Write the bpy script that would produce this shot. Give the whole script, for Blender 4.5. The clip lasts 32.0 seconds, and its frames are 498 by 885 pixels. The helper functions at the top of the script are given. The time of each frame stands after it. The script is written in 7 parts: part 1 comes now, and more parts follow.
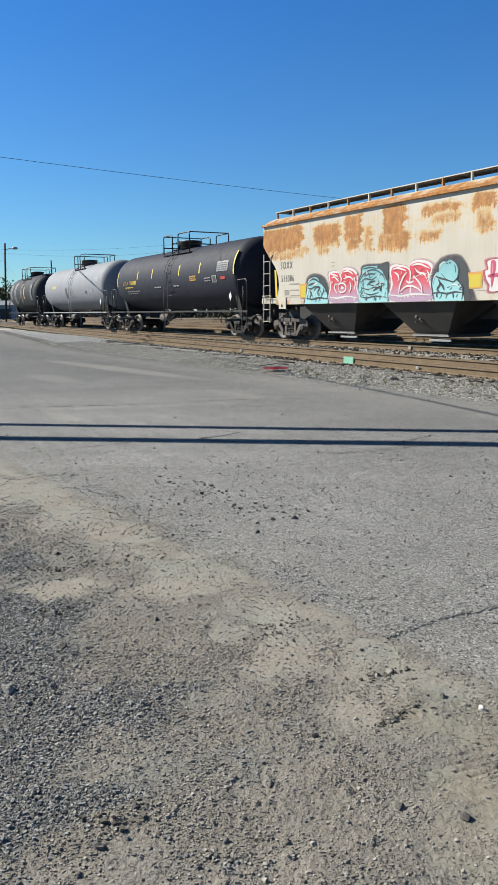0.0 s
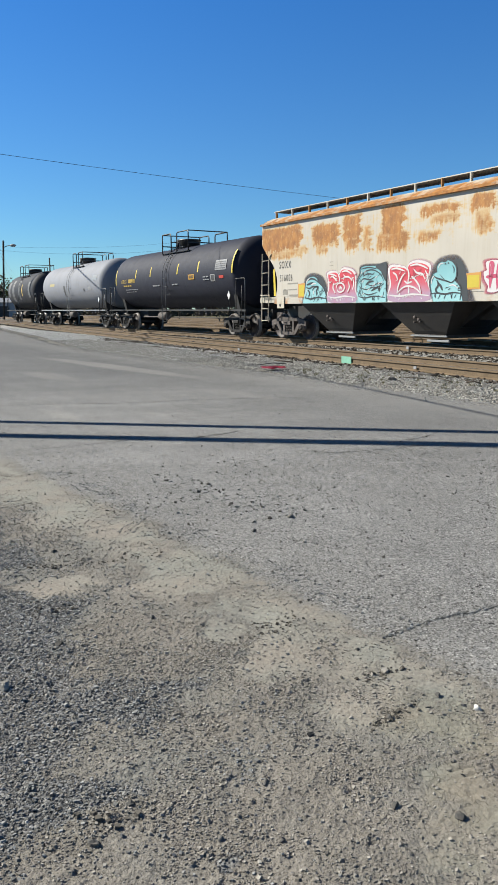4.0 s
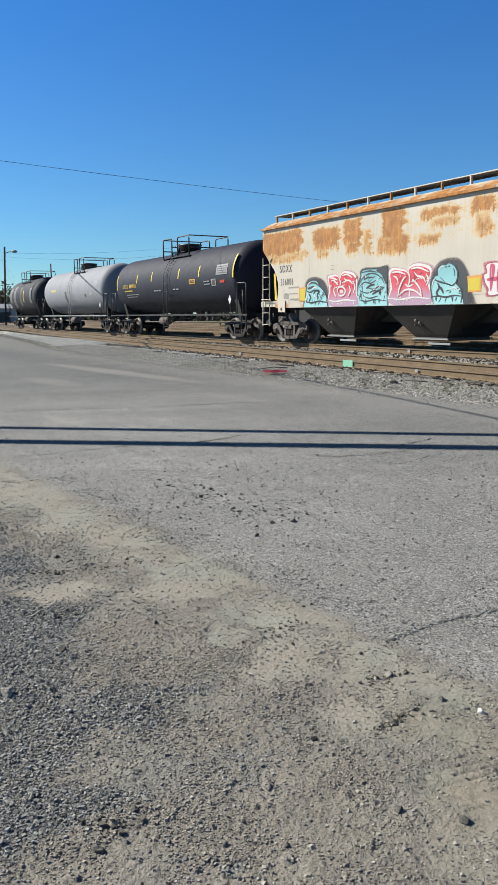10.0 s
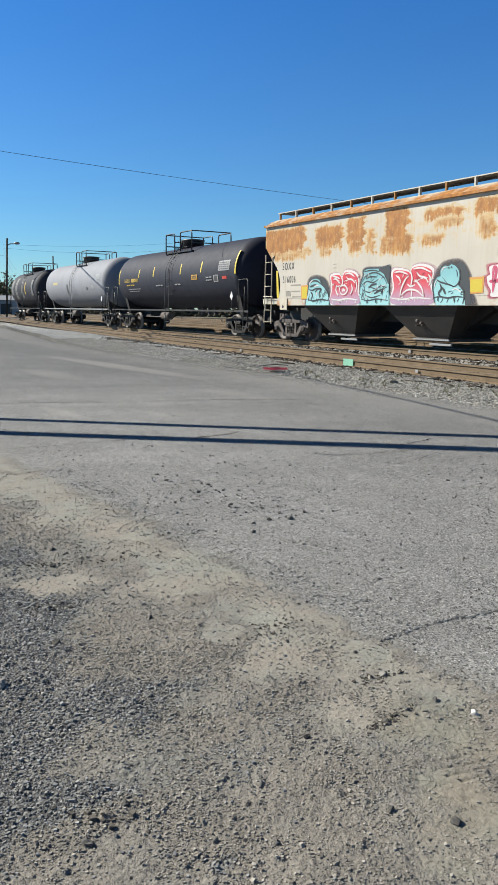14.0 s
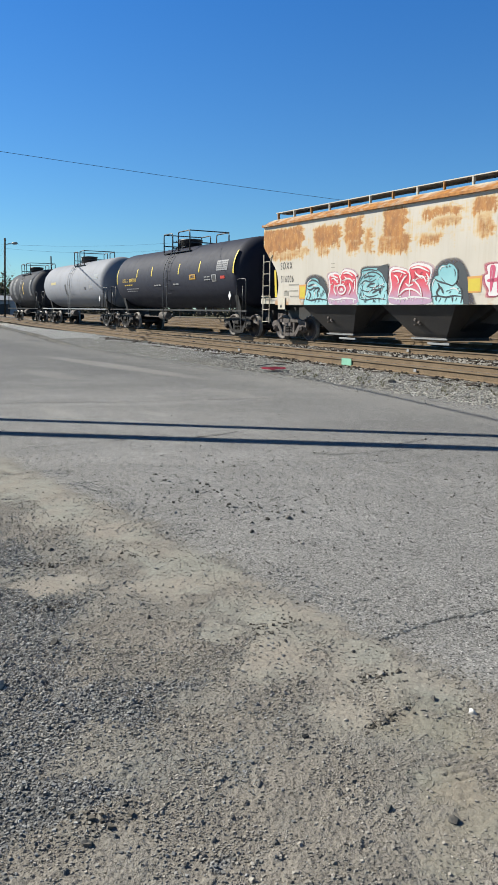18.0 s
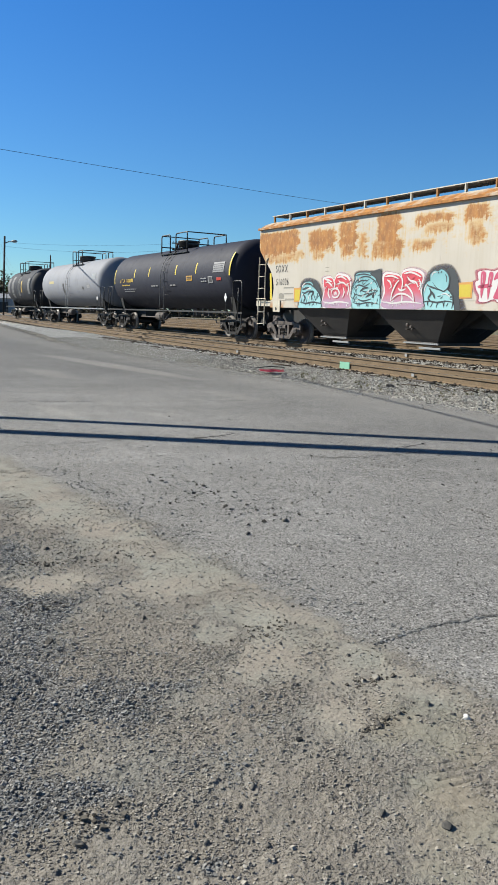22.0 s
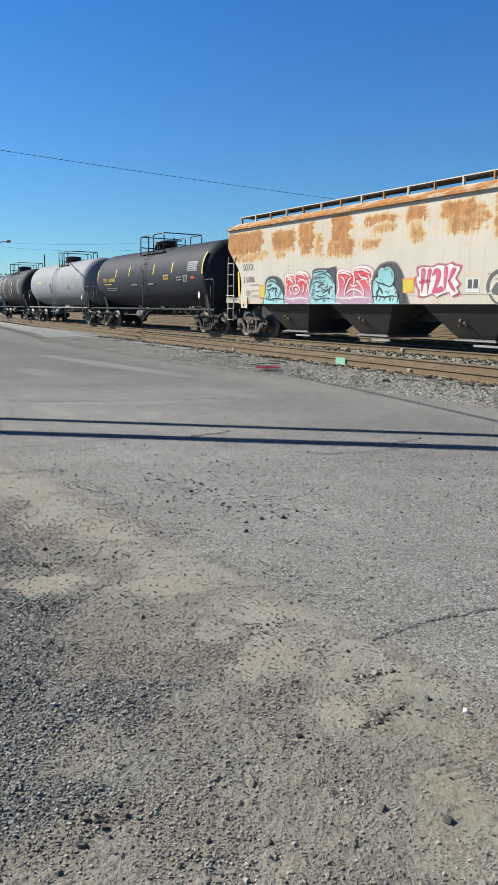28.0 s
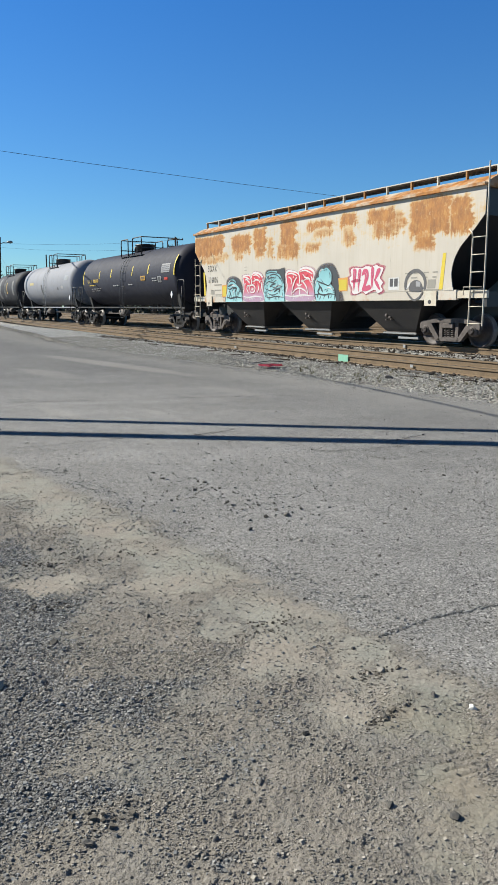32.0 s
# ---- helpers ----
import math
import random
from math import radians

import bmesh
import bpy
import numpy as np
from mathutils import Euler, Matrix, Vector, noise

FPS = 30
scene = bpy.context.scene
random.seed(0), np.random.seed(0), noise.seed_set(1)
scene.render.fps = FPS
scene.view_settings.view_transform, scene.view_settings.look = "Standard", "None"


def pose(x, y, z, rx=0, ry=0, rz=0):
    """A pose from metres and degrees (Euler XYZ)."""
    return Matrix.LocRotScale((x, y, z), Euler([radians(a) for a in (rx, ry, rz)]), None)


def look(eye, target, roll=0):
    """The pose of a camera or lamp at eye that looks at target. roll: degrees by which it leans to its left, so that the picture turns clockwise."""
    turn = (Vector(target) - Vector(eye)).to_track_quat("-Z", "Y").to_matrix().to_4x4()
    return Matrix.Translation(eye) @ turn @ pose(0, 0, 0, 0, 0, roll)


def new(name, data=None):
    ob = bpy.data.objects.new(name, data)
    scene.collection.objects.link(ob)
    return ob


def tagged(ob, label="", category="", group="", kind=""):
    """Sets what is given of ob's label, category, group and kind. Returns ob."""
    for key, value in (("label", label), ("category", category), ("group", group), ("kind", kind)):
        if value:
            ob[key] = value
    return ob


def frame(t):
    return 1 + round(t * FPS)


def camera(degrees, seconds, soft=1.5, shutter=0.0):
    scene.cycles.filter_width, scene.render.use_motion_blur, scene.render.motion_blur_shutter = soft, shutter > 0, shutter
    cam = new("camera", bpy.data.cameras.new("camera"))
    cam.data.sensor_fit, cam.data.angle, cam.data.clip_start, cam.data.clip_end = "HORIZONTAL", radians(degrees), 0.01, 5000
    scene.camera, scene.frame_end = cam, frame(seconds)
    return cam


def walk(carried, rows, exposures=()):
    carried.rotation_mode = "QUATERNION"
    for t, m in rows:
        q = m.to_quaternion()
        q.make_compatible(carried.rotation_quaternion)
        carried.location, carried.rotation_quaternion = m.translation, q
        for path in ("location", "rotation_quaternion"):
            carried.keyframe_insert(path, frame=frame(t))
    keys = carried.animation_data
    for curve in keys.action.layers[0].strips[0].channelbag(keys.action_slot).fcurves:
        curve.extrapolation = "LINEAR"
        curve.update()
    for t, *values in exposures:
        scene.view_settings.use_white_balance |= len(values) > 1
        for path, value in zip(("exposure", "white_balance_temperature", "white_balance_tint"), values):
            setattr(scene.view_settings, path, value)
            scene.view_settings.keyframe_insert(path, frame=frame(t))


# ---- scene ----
# A phone held still by hand at 1.5 m over a rail yard's gravel margin; only the train moves.
import itertools

cam = camera(36.95, 32.0, soft=1.1)


def held(x, y, z, rx, rz, roll):
    return pose(x, y, z, rx, 0, rz) @ pose(0, 0, 0, 0, 0, roll)


walk(cam, [
    (0, held(-0.001, 0.001, 1.500, 80.03, -0.01, -0.40)),
    (0.5, held(0.001, -0.000, 1.500, 80.04, 0.02, -0.35)),
    (1, held(-0.001, -0.001, 1.500, 80.04, -0.01, -0.14)),
    (1.5, held(-0.001, -0.001, 1.499, 80.01, -0.08, 0.07)),
    (2, held(-0.002, 0.000, 1.498, 79.99, -0.19, 0.23)),
    (2.5, held(-0.002, 0.001, 1.498, 80.01, -0.28, 0.23)),
    (3, held(-0.002, 0.001, 1.500, 79.94, -0.25, 0.12)),
    (3.5, held(-0.001, 0.001, 1.497, 79.95, -0.22, 0.03)),
    (5.5, held(-0.001, -0.003, 1.500, 80.06, -0.20, 0.04)),
    (6, held(-0.001, -0.004, 1.501, 80.09, -0.18, -0.07)),
    (6.5, held(0.001, -0.004, 1.502, 80.08, -0.08, -0.28)),
    (7, held(-0.001, -0.004, 1.501, 80.19, -0.07, -0.23)),
    (7.5, held(0.001, -0.002, 1.500, 80.14, -0.10, -0.23)),
    (8, held(0.000, -0.003, 1.500, 80.07, -0.12, -0.28)),
    (8.5, held(0.001, -0.003, 1.501, 80.14, -0.08, -0.46)),
    (9, held(0.003, -0.003, 1.499, 80.21, -0.05, -0.65)),
    (9.5, held(0.002, -0.006, 1.501, 80.26, -0.05, -0.62)),
    (10, held(0.000, -0.004, 1.501, 80.28, -0.06, -0.38)),
    (10.5, held(0.003, -0.004, 1.500, 80.21, -0.08, -0.41)),
    (11, held(0.000, -0.004, 1.500, 80.21, -0.11, -0.25)),
    (11.5, held(0.001, -0.005, 1.502, 80.16, -0.06, -0.37)),
    (12, held(0.000, -0.000, 1.500, 80.09, -0.13, -0.37)),
    (12.5, held(0.002, 0.006, 1.502, 80.11, -0.16, -0.33)),
    (13, held(0.003, 0.009, 1.498, 80.06, -0.11, -0.55)),
    (13.5, held(0.001, 0.008, 1.494, 79.92, -0.15, 0.03)),
    (14, held(0.000, 0.006, 1.495, 80.05, -0.16, 0.85)),
    (14.5, held(0.002, 0.006, 1.494, 80.05, -0.18, 0.92)),
    (16.5, held(0.001, 0.006, 1.495, 79.99, -0.17, 0.88)),
    (17, held(0.001, 0.007, 1.496, 79.98, -0.23, 0.80)),
    (17.5, held(0.000, 0.004, 1.498, 80.02, -0.26, 0.71)),
    (18, held(0.003, 0.004, 1.497, 80.02, -0.27, 0.73)),
    (18.5, held(0.001, 0.008, 1.496, 80.03, -0.27, 0.73)),
    (19, held(0.001, 0.004, 1.498, 80.08, -0.22, 0.80)),
    (19.5, held(0.001, 0.007, 1.496, 80.11, -0.21, 0.79)),
    (20, held(0.002, 0.007, 1.496, 80.05, -0.25, 0.71)),
    (20.5, held(0.001, 0.007, 1.497, 80.13, -0.35, 0.88)),
    (21, held(-0.006, 0.007, 1.495, 80.17, -0.50, 1.58)),
    (21.5, held(-0.004, 0.004, 1.496, 80.16, -0.45, 1.79)),
    (22, held(-0.004, 0.006, 1.496, 80.18, -0.53, 1.69)),
    (22.5, held(-0.004, 0.007, 1.495, 80.23, -0.67, 1.58)),
    (23, held(-0.004, 0.005, 1.498, 80.23, -0.61, 1.43)),
    (23.5, held(-0.003, 0.007, 1.498, 80.15, -0.61, 1.38)),
    (24, held(-0.003, 0.008, 1.497, 80.15, -0.55, 1.35)),
    (24.5, held(-0.002, 0.007, 1.498, 80.16, -0.50, 1.22)),
    (25, held(-0.003, 0.007, 1.497, 80.17, -0.52, 1.14)),
    (25.5, held(-0.002, 0.007, 1.498, 80.18, -0.56, 1.02)),
    (27.5, held(-0.004, 0.006, 1.500, 79.90, -0.78, 1.15)),
    (28, held(0.001, 0.007, 1.500, 79.94, -0.75, 0.86)),
    (28.5, held(0.002, 0.009, 1.497, 79.87, -0.65, 0.65)),
    (29, held(-0.001, 0.008, 1.498, 79.85, -0.68, 0.67)),
    (29.5, held(0.000, 0.009, 1.497, 79.88, -0.62, 0.49)),
    (30, held(0.000, 0.006, 1.500, 79.85, -0.57, 0.38)),
    (30.5, held(0.000, 0.008, 1.498, 79.88, -0.50, 0.27)),
    (31, held(0.001, 0.007, 1.501, 79.81, -0.47, 0.09)),
    (31.5, held(0.003, 0.013, 1.496, 79.75, -0.46, 0.17)),
    (32, held(0.001, 0.008, 1.500, 79.79, -0.48, 0.23)),
])

# ---- light ----
SUN_TO = Vector((-0.79, 0.24, 0.60)).normalized()
world = bpy.data.worlds.new("sky")
scene.world = world
world.use_nodes = True
wn = world.node_tree.nodes
sky = wn.new("ShaderNodeTexSky")
sky.sky_type, sky.sun_disc = "NISHITA", False
sky.sun_elevation = math.asin(SUN_TO.z)
sky.sun_rotation = math.atan2(SUN_TO.x, SUN_TO.y)
sky.air_density, sky.dust_density, sky.ozone_density, sky.altitude = 1.0, 0.0, 6.0, 0
tint = wn.new("ShaderNodeMix")
tint.data_type, tint.blend_type = "RGBA", "MULTIPLY"
tint.inputs[0].default_value = 1.0
# a clear spring sky: pale low down, deep blue higher up
rise = wn.new("ShaderNodeSeparateXYZ")
world.node_tree.links.new(wn.new("ShaderNodeTexCoord").outputs["Generated"], rise.inputs[0])
deep = wn.new("ShaderNodeValToRGB")
world.node_tree.links.new(rise.outputs[2], deep.inputs[0])
deep.color_ramp.elements[0].color, deep.color_ramp.elements[1].color = (0.69, 0.95, 1.0, 1), (0.375, 0.875, 1.28, 1)
deep.color_ramp.elements[1].position = 0.36
zenith = deep.color_ramp.elements.new(0.8)
zenith.color = (0.44, 0.48, 0.47, 1)
world.node_tree.links.new(deep.outputs[0], tint.inputs[7])
world.node_tree.links.new(sky.outputs[0], tint.inputs[6])
world.node_tree.links.new(tint.outputs[2], wn["Background"].inputs[0])
wn["Background"].inputs[1].default_value = 0.060
sun = new("sun", bpy.data.lights.new("sun", "SUN"))
sun.data.energy, sun.data.angle, sun.data.color = 5.35, radians(0.35), (0.972, 0.935, 0.82)
sun.matrix_world = look(SUN_TO * 50, (0, 0, 0))
scene.view_settings.exposure = 0.86


# ---- materials ----
class Nodes:
    """A short hand for one node material."""

    def __init__(self, name, rough=0.7, metal=0.0, spec=0.5):
        self.mat = bpy.data.materials.new(name)
        self.mat.use_nodes = True
        self.t = self.mat.node_tree
        self.b = self.t.nodes["Principled BSDF"]
        self.b.inputs["Roughness"].default_value = rough
        self.b.inputs["Metallic"].default_value = metal
        self.b.inputs["Specular IOR Level"].default_value = spec
        self.co = self.t.nodes.new("ShaderNodeTexCoord").outputs["Object"]

    def put(self, node_type, **inputs):
        n = self.t.nodes.new(node_type)
        for k, v in inputs.items():
            self.link(v, n.inputs[k.replace("_", " ")])
        return n

    def link(self, v, socket):
        if isinstance(v, bpy.types.NodeSocket):
            self.t.links.new(v, socket)
        else:
            socket.default_value = v

    def geo(self):
        return self.t.nodes.new("ShaderNodeNewGeometry").outputs["Position"]

    def mapped(self, co, scale=(1, 1, 1), rot=(0, 0, 0), loc=(0, 0, 0)):
        n = self.t.nodes.new("ShaderNodeMapping")
        self.link(co, n.inputs["Vector"])
        n.inputs["Scale"].default_value, n.inputs["Rotation"].default_value, n.inputs["Location"].default_value = scale, rot, loc
        return n.outputs[0]

    def noise(self, scale, detail=4, co=None, rough=0.55):
        n = self.t.nodes.new("ShaderNodeTexNoise")
        self.link(co or self.co, n.inputs["Vector"])
        n.inputs["Scale"].default_value, n.inputs["Detail"].default_value, n.inputs["Roughness"].default_value = scale, detail, rough
        return n.outputs["Fac"]

    def cells(self, scale, co=None, feature="F1", out="Distance", rand=1.0):
        n = self.t.nodes.new("ShaderNodeTexVoronoi")
        n.feature = feature
        self.link(co or self.co, n.inputs["Vector"])
        n.inputs["Scale"].default_value, n.inputs["Randomness"].default_value = scale, rand
        return n.outputs[out]

    def ramp(self, fac, *stops):
        n = self.t.nodes.new("ShaderNodeValToRGB")
        self.link(fac, n.inputs[0])
        e = n.color_ramp.elements
        while len(e) < len(stops):
            e.new(0.5)
        for el, (p, c) in zip(e, stops):
            el.position = p
            el.color = (c, c, c, 1) if isinstance(c, (int, float)) else (*c, 1)
        return n.outputs[0]

    def mix(self, fac, a, b, mode="MIX"):
        n = self.t.nodes.new("ShaderNodeMix")
        n.data_type, n.blend_type = "RGBA", mode
        self.link(fac, n.inputs[0])
        for v, s in ((a, n.inputs[6]), (b, n.inputs[7])):
            self.link(v if isinstance(v, bpy.types.NodeSocket) else (*v, 1), s)
        return n.outputs[2]

    def math(self, op, a, b=0.5, clamp=False):
        n = self.t.nodes.new("ShaderNodeMath")
        n.operation, n.use_clamp = op, clamp
        self.link(a, n.inputs[0])
        self.link(b, n.inputs[1])
        return n.outputs[0]

    def xyz(self, co=None):
        n = self.t.nodes.new("ShaderNodeSeparateXYZ")
        self.link(co or self.co, n.inputs[0])
        return n.outputs

    def step(self, v, lo, hi):
        n = self.t.nodes.new("ShaderNodeMapRange")
        n.interpolation_type = "SMOOTHSTEP"
        self.link(v, n.inputs[0])
        n.inputs[1].default_value, n.inputs[2].default_value = lo, hi
        return n.outputs[0]

    def done(self, colour, bump=None, strength=0.3, dist=0.01, rough=None):
        self.link(colour if isinstance(colour, bpy.types.NodeSocket) else (*colour, 1), self.b.inputs["Base Color"])
        if rough is not None:
            self.link(rough, self.b.inputs["Roughness"])
        if bump is not None:
            n = self.t.nodes.new("ShaderNodeBump")
            n.inputs["Strength"].default_value, n.inputs["Distance"].default_value = strength, dist
            self.link(bump, n.inputs["Height"])
            self.t.links.new(n.outputs[0], self.b.inputs["Normal"])
        return self.mat


def paint(name, colour, rough=0.55, dirt=(0.12, 0.09, 0.06), amount=0.35, scale=2.0, metal=0.0):
    """Weathered paint: broad grime, fine grain and a slight unevenness."""
    m = Nodes(name, rough, metal)
    grime = m.ramp(m.noise(scale, 6), (0.42, 0.0), (0.75, amount))
    fine = m.ramp(m.noise(scale * 22, 3), (0.3, 0.82), (0.7, 1.08))
    col = m.mix(grime, colour, dirt)
    col = m.mix(1.0, col, fine, "MULTIPLY")
    return m.done(col, m.noise(scale * 30, 3), 0.12, 0.004)


def rusty(name, a, b, rough=0.8, scale=6.0):
    m = Nodes(name, rough, 0.0, 0.3)
    col = m.mix(m.ramp(m.noise(scale, 6), (0.35, 0.0), (0.7, 1.0)), a, b)
    col = m.mix(m.ramp(m.noise(scale * 12, 3), (0.35, 0.45), (0.65, 0.0)), col, tuple(c * 0.45 for c in b))
    return m.done(col, m.noise(scale * 16, 4), 0.35, 0.006)


def ground_material():
    """Old asphalt, with a margin of churned brown soil, pale silt and loose dark gravel."""
    m = Nodes("yard_ground", 0.92, 0.0, 0.2)
    p = m.geo()
    x, y, z = m.xyz(p)

    def lies(name):
        n = m.t.nodes.new("ShaderNodeAttribute")
        n.attribute_name = name
        return n.outputs["Fac"]

    # distance from the train's near rail, towards the yard
    v = m.math("ADD", m.math("MULTIPLY", x, -0.860), m.math("MULTIPLY", y, -0.5105))
    v = m.math("ADD", v, 16.08)
    jog = m.math("MULTIPLY", m.math("SUBTRACT", m.noise(3.2, 5, m.mapped(p, loc=(1, 5, 0)), 0.65), 0.5), 1.1)
    fray = m.math("MULTIPLY", m.math("SUBTRACT", m.noise(38, 5, p, 0.7), 0.5), 1.5)
    # asphalt: pale aggregate and dark pits in a grey binder
    agg = m.xyz(m.cells(165, p, out="Color"))[0]
    stones = m.ramp(agg, (0.0, (0.050, 0.048, 0.046)), (0.16, (0.150, 0.146, 0.138)), (0.85, (0.226, 0.221, 0.211)), (0.96, (0.28, 0.272, 0.258)), (1.0, (0.44, 0.43, 0.405)))
    wear = m.ramp(m.noise(0.55, 6, p), (0.3, 0.86), (0.7, 1.10))
    asphalt = m.mix(1.0, stones, wear, "MULTIPLY")
    lane = m.ramp(m.noise(1.0, 5, m.mapped(p, (0.25, 2.0, 1), (0, 0, -0.51))), (0.35, 0.92), (0.65, 1.08))
    asphalt = m.mix(1.0, asphalt, lane, "MULTIPLY")
    tar = m.ramp(m.noise(9.0, 5, p), (0.62, 0.0), (0.76, 0.25))
    asphalt = m.mix(tar, asphalt, (0.083, 0.079, 0.074))
    spread = m.ramp(m.noise(2.4, 4, m.mapped(p, loc=(6, 2, 0))), (0.3, 0.0), (0.7, 0.05))
    pit_size = m.math("ADD", m.math("MULTIPLY", m.xyz(m.cells(78, p, out="Color"))[2], 0.24), spread)
    pit = m.math("MULTIPLY", m.step(m.math("SUBTRACT", m.cells(78, p), pit_size), 0.19, 0.08), m.step(m.xyz(m.cells(78, p, out="Color"))[1], 0.28, 0.34))
    pits = m.ramp(m.noise(85, 3, p, 0.8), (0.412, 0.9), (0.455, 0.0))
    asphalt = m.mix(pits, asphalt, (0.045, 0.044, 0.043))
    mottle = m.ramp(m.noise(26, 4, p, 0.7), (0.32, 0.84), (0.68, 1.24))
    asphalt = m.mix(1.0, asphalt, mottle, "MULTIPLY")
    asphalt = m.mix(m.math("MULTIPLY", pit, 0.85), asphalt, (0.028, 0.028, 0.029))
    asphalt = m.mix(1.0, asphalt, (1.13, 1.14, 1.165), "MULTIPLY")
    # darker asphalt towards the ballast, then darker and bluer far off to the left
    rail_side = m.math("MULTIPLY", m.step(v, 12.4, 9.2), 0.26)
    asphalt = m.mix(rail_side, asphalt, (0.05, 0.05, 0.052))
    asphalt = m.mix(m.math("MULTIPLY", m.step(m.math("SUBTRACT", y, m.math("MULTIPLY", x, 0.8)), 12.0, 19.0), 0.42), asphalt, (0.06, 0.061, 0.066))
    # faint dusty wheel streaks
    for cx, cy, a, b, k in ((-3.2, 17.6, 4.5, 0.32, 0.65), (-4.1, 15.6, 1.5, 0.35, 0.4), (-2.55, 10.1, 0.7, 0.16, 0.5), (-1.2, 9.9, 0.4, 0.10, 0.4), (-0.2, 11.9, 1.0, 0.2, 0.3)):
        dx, dy = m.math("ADD", x, -cx), m.math("ADD", y, -cy)
        lu = m.math("ADD", m.math("MULTIPLY", dx, 0.588 / a), m.math("MULTIPLY", dy, -0.809 / a))
        lv = m.math("ADD", m.math("MULTIPLY", dx, 0.809 / b), m.math("MULTIPLY", dy, 0.588 / b))
        d2 = m.math("ADD", m.math("ADD", m.math("MULTIPLY", lu, lu), m.math("MULTIPLY", lv, lv)), jog)
        asphalt = m.mix(m.math("MULTIPLY", m.step(d2, 1.3, 0.1), k * 0.4), asphalt, (0.36, 0.345, 0.315))
    # churned brown soil
    grit = m.ramp(m.noise(110, 5, p, 0.75), (0.36, (0.060, 0.054, 0.045)), (0.44, (0.182, 0.166, 0.145)), (0.66, (0.244, 0.225, 0.198)), (0.80, (0.34, 0.32, 0.285)))
    patch = m.ramp(m.noise(2.2, 6, p), (0.3, 0.82), (0.62, 1.08))
    soil = m.mix(1.0, grit, patch, "MULTIPLY")
    grey = m.ramp(m.noise(1.6, 5, m.mapped(p, loc=(7, 3, 0))), (0.46, 0.0), (0.62, 0.6))
    soil = m.mix(grey, soil, m.mix(1.0, grit, (0.90, 0.99, 1.05), "MULTIPLY"))
    # smooth silt, in places dried and cracked
    silt = m.ramp(m.noise(70, 5, p, 0.7), (0.30, (0.172, 0.163, 0.144)), (0.6, (0.240, 0.231, 0.206)), (0.8, (0.31, 0.30, 0.27)))
    tone = m.ramp(m.noise(2.6, 4, m.mapped(p, loc=(3, 8, 0))), (0.38, (1.03, 0.97, 0.93)), (0.62, (0.97, 1.0, 0.985)))
    silt = m.mix(1.0, silt, tone, "MULTIPLY")
    crazed = m.mapped(m.mix(0.10, p, m.put("ShaderNodeTexNoise", Vector=p, Scale=14.0).outputs["Color"]), (1.0, 0.8, 1.0))
    split = m.cells(25, crazed, feature="DISTANCE_TO_EDGE")
    seams = m.math("MULTIPLY", m.ramp(split, (0.008, 0.6), (0.035, 0.0)), m.ramp(m.noise(9, 3, m.mapped(p, loc=(3, 3, 0))), (0.42, 0.0), (0.56, 1.0)))
    seams = m.math("MULTIPLY", seams, lies("mud"))
    silt = m.mix(1.0, silt, m.mix(lies("mud"), (1.0, 1.0, 1.0), (0.89, 0.88, 0.835)), "MULTIPLY")
    silt = m.mix(seams, silt, (0.07, 0.063, 0.052))
    # loose gravel
    gr = m.xyz(m.cells(85, p, out="Color"))[0]
    gravel = m.ramp(gr, (0.0, (0.045, 0.046, 0.048)), (0.6, (0.125, 0.126, 0.128)), (1.0, (0.25, 0.25, 0.248)))
    f_dirt = m.step(m.math("ADD", lies("dirt"), m.math("MULTIPLY", fray, 0.55)), 0.25, 0.62)
    f_silt = m.step(m.math("ADD", lies("silt"), m.math("MULTIPLY", fray, 0.5)), 0.10, 0.75)
    f_grav = m.step(m.math("ADD", lies("gravel"), fray), 0.20, 0.75)
    dirt = m.mix(f_silt, soil, silt)
    dirt = m.mix(m.math("MULTIPLY", f_grav, 0.9), dirt, gravel)
    e = m.math("ADD", m.math("ADD", m.math("MULTIPLY", x, -0.8125), m.math("MULTIPLY", y, -0.5905)), 16.40)
    col = m.mix(m.math("MULTIPLY", m.step(m.math("ADD", e, m.math("MULTIPLY", jog, 0.35)), 13.1, 14.0), 0.16), asphalt, (0.150, 0.142, 0.126))
    film = m.math("MULTIPLY", m.step(lies("dirt"), 0.0, 0.25), m.ramp(m.noise(30, 5, p, 0.7), (0.40, 0.0), (0.60, 0.55)))
    col = m.mix(m.math("MULTIPLY", film, 0.8), col, silt)
    col = m.mix(f_dirt, col, dirt)
    # shade in the tyre prints' grooves, put into the colour besides their depth
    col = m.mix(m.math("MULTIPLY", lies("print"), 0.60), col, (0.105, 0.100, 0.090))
    # dust along the ballast's edge and across the far yard
    dust = m.math("MULTIPLY", m.step(m.math("ADD", v, jog), 9.5, 8.5), 0.35)
    col = m.mix(dust, col, (0.225, 0.218, 0.205))
    # dry grass and earth far off beyond the rails
    far = m.step(v, -30.0, -36.0)
    earth = m.mix(m.ramp(m.noise(0.6, 6, p), (0.4, 0.0), (0.6, 1.0)), (0.144, 0.119, 0.083), (0.079, 0.086, 0.036))
    col = m.mix(far, col, earth)
    hgt = m.math("ADD", m.math("MULTIPLY", agg, 0.13), m.math("MULTIPLY", m.noise(75, 4, p, 0.7), m.math("ADD", m.math("MULTIPLY", m.math("SUBTRACT", f_dirt, m.math("MULTIPLY", f_silt, 0.75)), 1.1), 0.22)))
    hgt = m.math("ADD", hgt, m.math("MULTIPLY", m.cells(85, p), m.math("MULTIPLY", f_grav, -1.2)))
